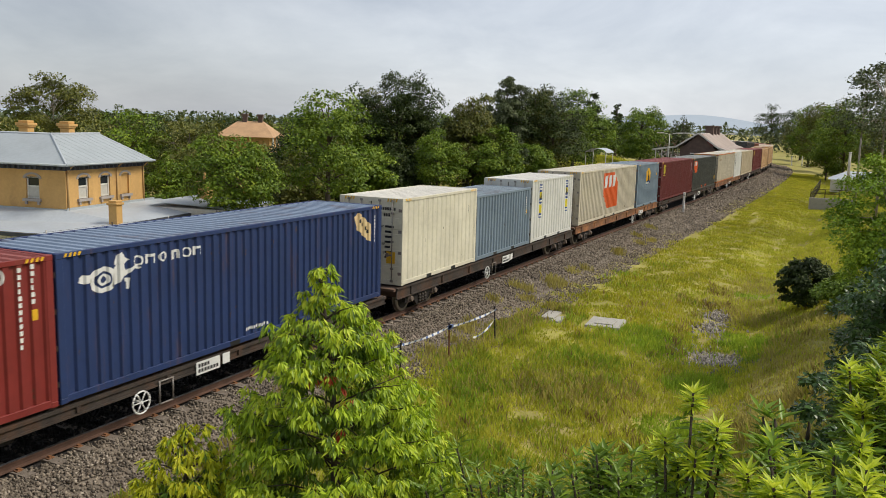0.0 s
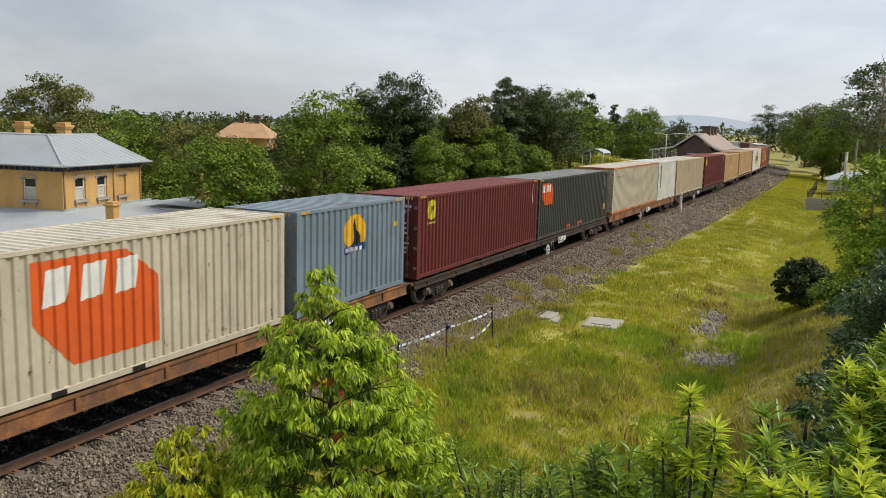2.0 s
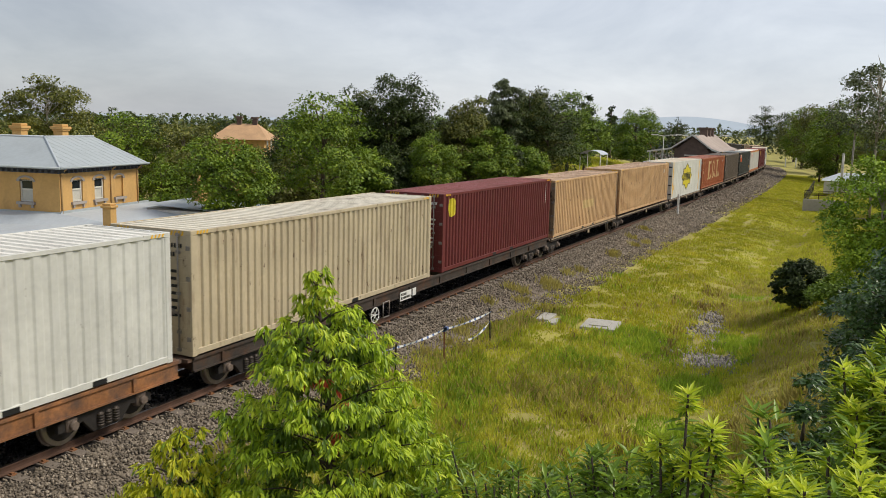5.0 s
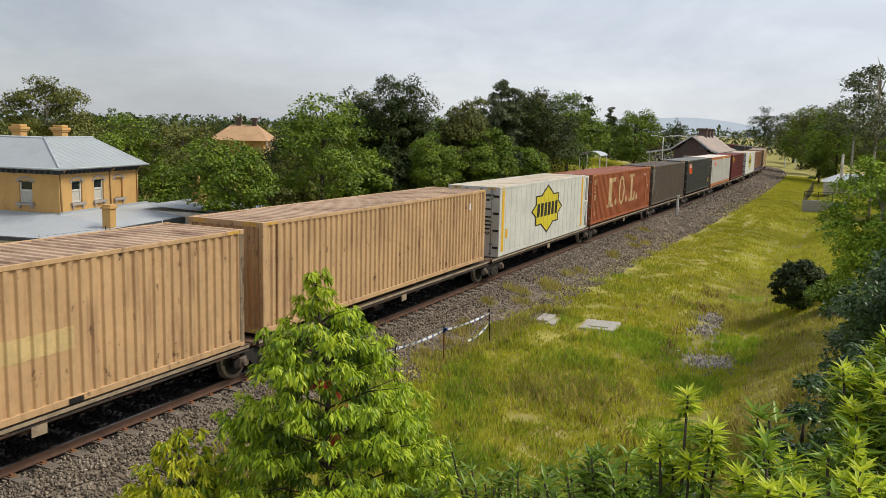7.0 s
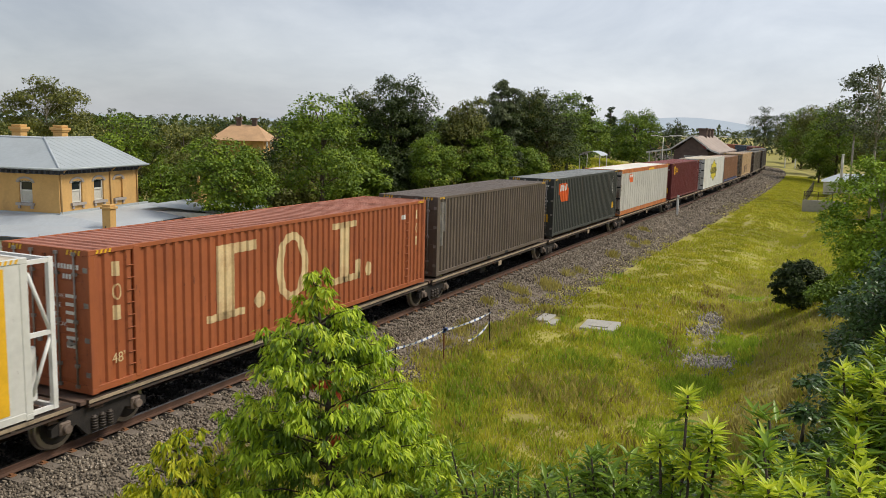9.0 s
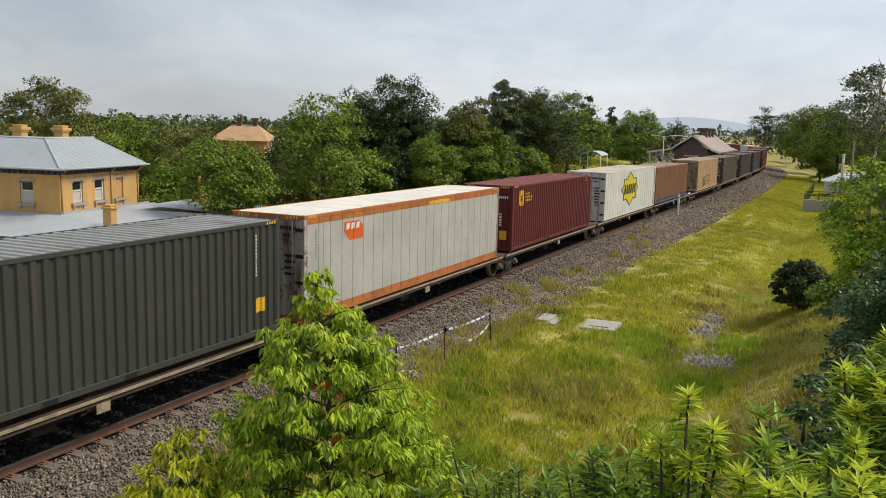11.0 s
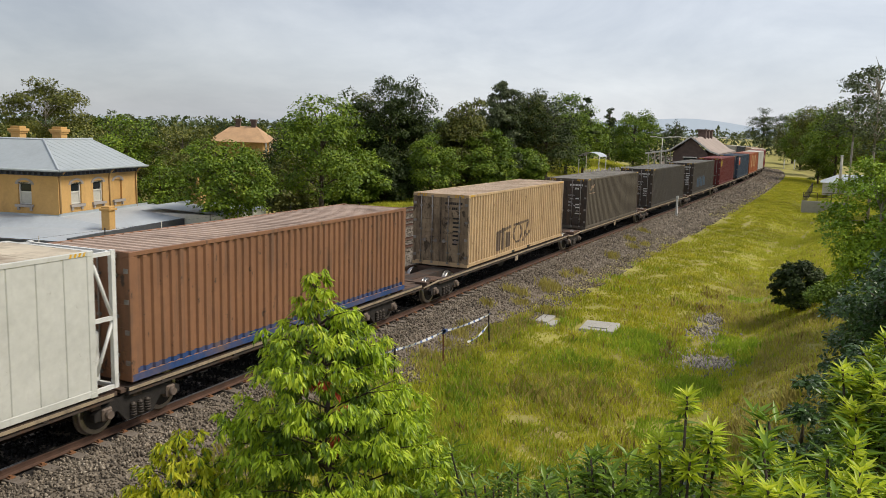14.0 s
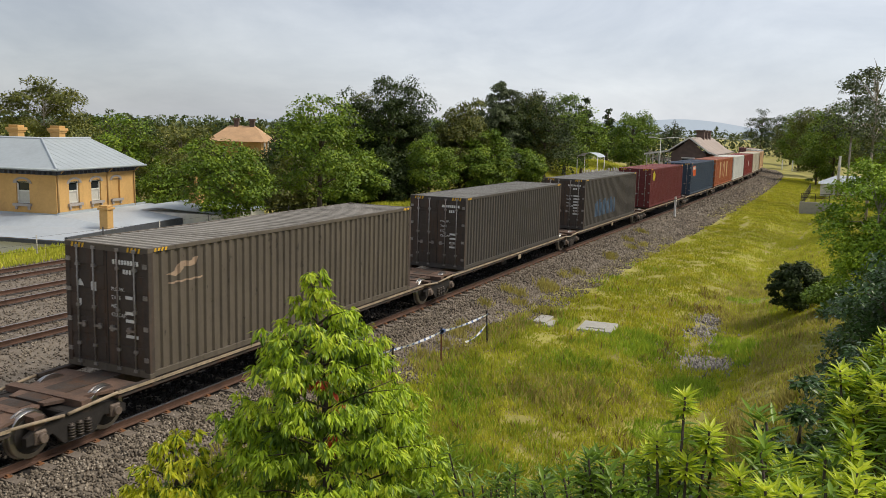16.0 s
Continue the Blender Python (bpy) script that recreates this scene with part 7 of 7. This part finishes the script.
G_BROWN = grass_mat("grass_brown", [(0.0, (0.220, 0.150, 0.055)), (0.5, (0.340, 0.250, 0.090)), (1.0, (0.480, 0.380, 0.150))], 0.1)


ROCKS = ((28.6, 10.7), (34.0, 9.9))          # along the line and to its right
LUSH = ((31.6, 11.2), (25.4, 10.7), (41.0, 10.9), (21.3, 10.7))


def scatter_noise(x, y, scale, seed):
    return np.array([noise.noise(Vector((a * scale + seed, b * scale, seed * 0.7))) for a, b in zip(x, y)])


def blades(name, label, x, y, h, material, seed, width=0.008):
    rng = np.random.default_rng(seed)
    n = len(x)
    z = height(x, y) - 0.02
    t = rng.uniform(0, 2 * math.pi, n)
    lean = rng.uniform(0.05, 0.5, n)
    b = np.stack([x, y, z], 1)
    s = np.stack([np.cos(t), np.sin(t), np.zeros(n)], 1)
    w = np.stack([-np.sin(t), np.cos(t), np.zeros(n)], 1)
    wd = width * (1 + np.hypot(x, y)[:, None] / 40)
    H = h[:, None]
    m = b + s * (H * lean[:, None] * 0.25) + np.array([0, 0, 1.0]) * H * 0.5
    e = b + s * (H * lean[:, None]) + np.array([0, 0, 1.0]) * H * (1 - 0.25 * lean[:, None])
    V = np.stack([b, m + w * wd, e, m - w * wd], 1).reshape(-1, 3)
    k = np.arange(n) * 4
    F = np.concatenate([np.stack([k, k + 1, k + 2], 1), np.stack([k, k + 2, k + 3], 1)])
    tagged(np_mesh(name, V, F, material), label, "grass", kind="stuff")


def build_grass():
    rng = np.random.default_rng(12)
    n = 430000
    s = 9 + 150 * rng.uniform(0, 1, n) ** 2.1
    u = rng.uniform(2.9, 19.0, n)
    ss = np.interp(s, LINE_S, LINE_T)
    x = np.interp(s, LINE_S, LINE_X) + np.cos(ss) * u
    y = np.interp(s, LINE_S, LINE_Y) + np.sin(ss) * u
    big, fine, tuft = scatter_noise(x, y, 0.16, 3.1), scatter_noise(x, y, 0.7, 7.7), scatter_noise(x, y, 2.3, 1.3)
    # the stone bed is broad where the line bends, and the grass gives out unevenly
    start = np.interp(s, [8, 22, 30, 45, 70, 110, 160], [2.4, 2.5, 3.2, 4.2, 4.4, 3.9, 3.2])
    edge = np.clip((u - start) / 1.3 + fine * 0.7 + big * 0.5, 0, 1)
    stony = (np.hypot((u - ROCKS[0][1]) / 0.8, (s - ROCKS[0][0]) / 1.1) < 0.9 + fine * 0.9) | (np.hypot((u - ROCKS[1][1]) / 0.6, (s - ROCKS[1][0]) / 2.6) < 0.8 + fine * 0.9)
    bare = (tuft + fine * 0.5 < -0.48) & (rng.uniform(0, 1, n) < 0.6)
    keep = (rng.uniform(0, 1, n) < edge) & ~bare & ~(stony & (rng.uniform(0, 1, n) < 0.95)) & ~((np.abs(x + 7.57) < 0.74) & (np.abs(y - 29.75) < 0.98)) & ~((np.abs(x + 9.5) < 0.6) & (np.abs(y - 29.5) < 0.95))
    lush = np.any([np.hypot((u - b) / 0.95, (s - a) / 1.2) < 1 + fine * 0.8 for a, b in LUSH], axis=0)
    pick = rng.uniform(0, 1, n)
    kind = np.where(big + fine * 0.5 + rng.normal(0, 0.3, n) > 0.5, 1, 0)
    kind = np.where((kind == 0) & (fine - big * 0.6 + rng.normal(0, 0.3, n) > 0.32) & (s < 45), 2, kind)
    kind = np.where((u > 12.2) & (s < 34) & (pick < 0.65), 1, kind)
    kind = np.where((np.clip(u - start, 0, 9) < 1.6 + fine) & (pick < 0.6), 1, kind)
    creep = (s > 29 + fine * 4) & (u < 9.2 + fine * 2.0) & (u > start + 0.4)
    kind = np.where(creep & (pick < 0.8), 3, kind)
    # dead brown stalks along the drain's banks and in the hollows
    brown = (np.abs(u - 9.6 - fine) < 0.9) & (s < 42) & (tuft + fine > 0.25) | (tuft > 0.5) & (s < 40)
    kind = np.where(brown & (rng.uniform(0, 1, n) < 0.35), 4, kind)
    kind = np.where(lush, 2, kind)
    h = (0.10 + 0.24 * np.clip(fine * 0.7 + tuft * 0.5 + 0.4, 0, 1)) * rng.uniform(0.5, 1.35, n) * np.clip(1.25 - s / 140, 0.5, 1) * np.where(s > 40, 0.8, 1)
    h = np.where(kind == 3, h * 0.5 + 0.05, h * 1.1 + 0.02) * np.clip(edge + 0.35, 0, 1)
    for k, (nm, m, lab) in enumerate((("grass", G_YELLOW, "long yellow-green grass"), ("dry_grass", G_DRY, "dry straw-coloured long grass"), ("green_grass", G_GREEN, "fresh green grass along the drain"),
                                      ("creeping_plants", G_CREEP, "low bright yellow-green creeping weeds"), ("dead_stalks", G_BROWN, "dead brown stalks among the grass"))):
        q = keep & (kind == k)
        blades(nm, lab, x[q], y[q], h[q], m, 20 + k, 0.014 if k == 3 else 0.0105)
    # verge between the yard and the house, and tufts in the ballast
    n = 40000
    s = rng.uniform(14, 150, n)
    u = np.where(s > 80, rng.uniform(-30, -18.6, n), rng.uniform(-22.5, -18.6, n))
    t = np.interp(s, LINE_S, LINE_T)
    x, y = np.interp(s, LINE_S, LINE_X) + np.cos(t) * u, np.interp(s, LINE_S, LINE_Y) + np.sin(t) * u
    blades("verge_grass", "mown yellow-green grass verge", x, y, rng.uniform(0.1, 0.35, n), G_YELLOW, 31, 0.016)
    cs = rng.uniform(8, 60, 46)
    cu = np.where(rng.uniform(0, 1, 46) < 0.55, rng.uniform(2.0, 3.4, 46), rng.uniform(-5.6, -3.2, 46))
    s = np.repeat(cs, 90) + rng.normal(0, 0.22, 46 * 90)
    u = np.repeat(cu, 90) + rng.normal(0, 0.18, 46 * 90)
    t = np.interp(s, LINE_S, LINE_T)
    x, y = np.interp(s, LINE_S, LINE_X) + np.cos(t) * u, np.interp(s, LINE_S, LINE_Y) + np.sin(t) * u
    blades("ballast_tufts", "thin dry tufts growing in the ballast", x, y, rng.uniform(0.12, 0.42, len(x)), G_DRY, 32, 0.008)


build_grass()


def stones(name, label, x, y, r, material, seed, lift=0.3):
    """Angular broken stones: squashed octahedra with jittered corners."""
    rng = np.random.default_rng(seed)
    n = len(x)
    base = np.array([(1, 0, 0), (-1, 0, 0), (0, 1, 0), (0, -1, 0), (0, 0, 1), (0, 0, -1)], float)
    V = base[None] * r[:, None, None] * rng.uniform(0.55, 1.15, (n, 6, 1)) + rng.normal(0, 0.22, (n, 6, 3)) * r[:, None, None]
    t = rng.uniform(0, 2 * math.pi, n)
    c, s_ = np.cos(t)[:, None], np.sin(t)[:, None]
    X, Y = V[:, :, 0] * c - V[:, :, 1] * s_, V[:, :, 0] * s_ + V[:, :, 1] * c
    V = np.stack([X + x[:, None], Y + y[:, None], V[:, :, 2] + (height(x, y) + r * lift)[:, None]], 2).reshape(-1, 3)
    f = np.array([(0, 2, 4), (2, 1, 4), (1, 3, 4), (3, 0, 4), (2, 0, 5), (1, 2, 5), (3, 1, 5), (0, 3, 5)])
    F = (np.arange(n)[:, None, None] * 6 + f[None]).reshape(-1, 3)
    tagged(np_mesh(name, V, F, material), label, "stones", kind="stuff")


M_STONE = mat("broken_stone", (0.2, 0.18, 0.17), 0.9, 0, 4, 0.2, isle=0.2, ramp=[(0.0, (0.048, 0.038, 0.029)), (0.45, (0.160, 0.130, 0.098)), (0.8, (0.25, 0.208, 0.160)), (1.0, (0.40, 0.35, 0.285))], clump=0.3, clump_scale=0.9)
M_STONE2 = mat("drain_stone", (0.25, 0.225, 0.195), 0.9, 0, 4, 0.2, isle=0.5)


def build_stones():
    rng = np.random.default_rng(5)
    def bed(name, label, n, s0, s1, power, lo, hi, r0, r1, material, seed, lift=0.3):
        s = s0 + (s1 - s0) * rng.uniform(0, 1, n) ** power
        u = rng.uniform(lo, hi, n)
        t = np.interp(s, LINE_S, LINE_T)
        x, y = np.interp(s, LINE_S, LINE_X) + np.cos(t) * u, np.interp(s, LINE_S, LINE_Y) + np.sin(t) * u
        stones(name, label, x, y, rng.uniform(r0, r1, n) * (1 + s / 90), material, seed, lift)

    bed("ballast", "grey broken ballast stones", 44000, 7, 75, 1.6, 0.85, 4.6, 0.020, 0.046, M_STONE, 6)
    bed("ballast", "grey broken ballast stones", 9000, 60, 190, 1.3, 0.85, 4.8, 0.035, 0.06, M_STONE, 16)
    bed("ballast", "grey broken ballast stones between the yard tracks", 34000, 12, 62, 1.3, -19.0, -1.2, 0.026, 0.046, M_STONE, 26)
    # near-black stones: oil, plus the painted shade under the train
    bed("oily_ballast", "oily ballast stones, darkened for the shade under the train", 9000, 6, 70, 1.5, -0.68, 0.68, 0.03, 0.055, M_OILY_SHADE, 36, 1.2)
    n = 2300
    k = rng.uniform(0, 1, n) < 0.6
    s = np.where(k, ROCKS[0][0] + rng.normal(0, 0.7, n), ROCKS[1][0] + rng.normal(0, 2.0, n))
    u = np.where(k, ROCKS[0][1] + rng.normal(0, 0.62, n), ROCKS[1][1] + rng.normal(0, 0.35, n)) - (s - np.where(k, ROCKS[0][0], ROCKS[1][0])) * np.where(k, 0.5, 0.08)
    t = np.interp(s, LINE_S, LINE_T)
    x, y = np.interp(s, LINE_S, LINE_X) + np.cos(t) * u, np.interp(s, LINE_S, LINE_Y) + np.sin(t) * u
    stones("drain_stones", "loose grey stones in the shallow drain", x, y, rng.uniform(0.03, 0.10, n), M_STONE2, 7)


build_stones()


def build_sleepers():
    bm = bmesh.new()
    box(bm, -1.2, -0.12, -0.32, 1.2, 0.12, -0.165)
    me = bpy.data.meshes.new("sleeper")
    bm.to_mesh(me)
    bm.free()
    me.materials.append(M_SLEEPER)
    g = bpy.data.objects["ground"]
    bm = bmesh.new()
    box(bm, -0.05, -0.07, 0.0, 0.05, 0.07, 0.025)
    box(bm, -0.035, -0.03, 0.025, 0.03, 0.03, 0.055)
    clip = bpy.data.meshes.new("rail_clip")
    bm.to_mesh(clip)
    bm.free()
    clip.materials.append(M_RUSTY)
    for c in TRACKS:
        for k in range(75 if c == 0 else 60):
            s = (8 if c == 0 else 14) + k * 0.68
            p = on_line(s, c, -0.012 if c == 0 else -0.075)
            o = new("sleeper", me)
            o.parent = g
            o.matrix_basis = Matrix.Translation(p) @ Matrix.Rotation(float(np.interp(s, LINE_S, LINE_T)) + random.uniform(-0.01, 0.01), 4, "Z")
            if c == 0:
                q = new("rail_clip", clip)
                q.parent = o
                q.matrix_basis = Matrix.Translation((0.7525 + 0.12, 0, -0.168))


build_sleepers()


# ---------------------------------------------------------------- what moves
def motions():
    for ob, a, b, z in MOVES:
        walk(ob, [(t, along(a, b, t, z)) for t in [k * 0.5 for k in range(33)]])
    for ws, r, y in SPINS:
        walk(ws, [(k / FPS, Matrix.Translation((0, y, r)) @ Matrix.Rotation(gone(k / FPS) / r, 4, "X")) for k in range(481)])


motions()
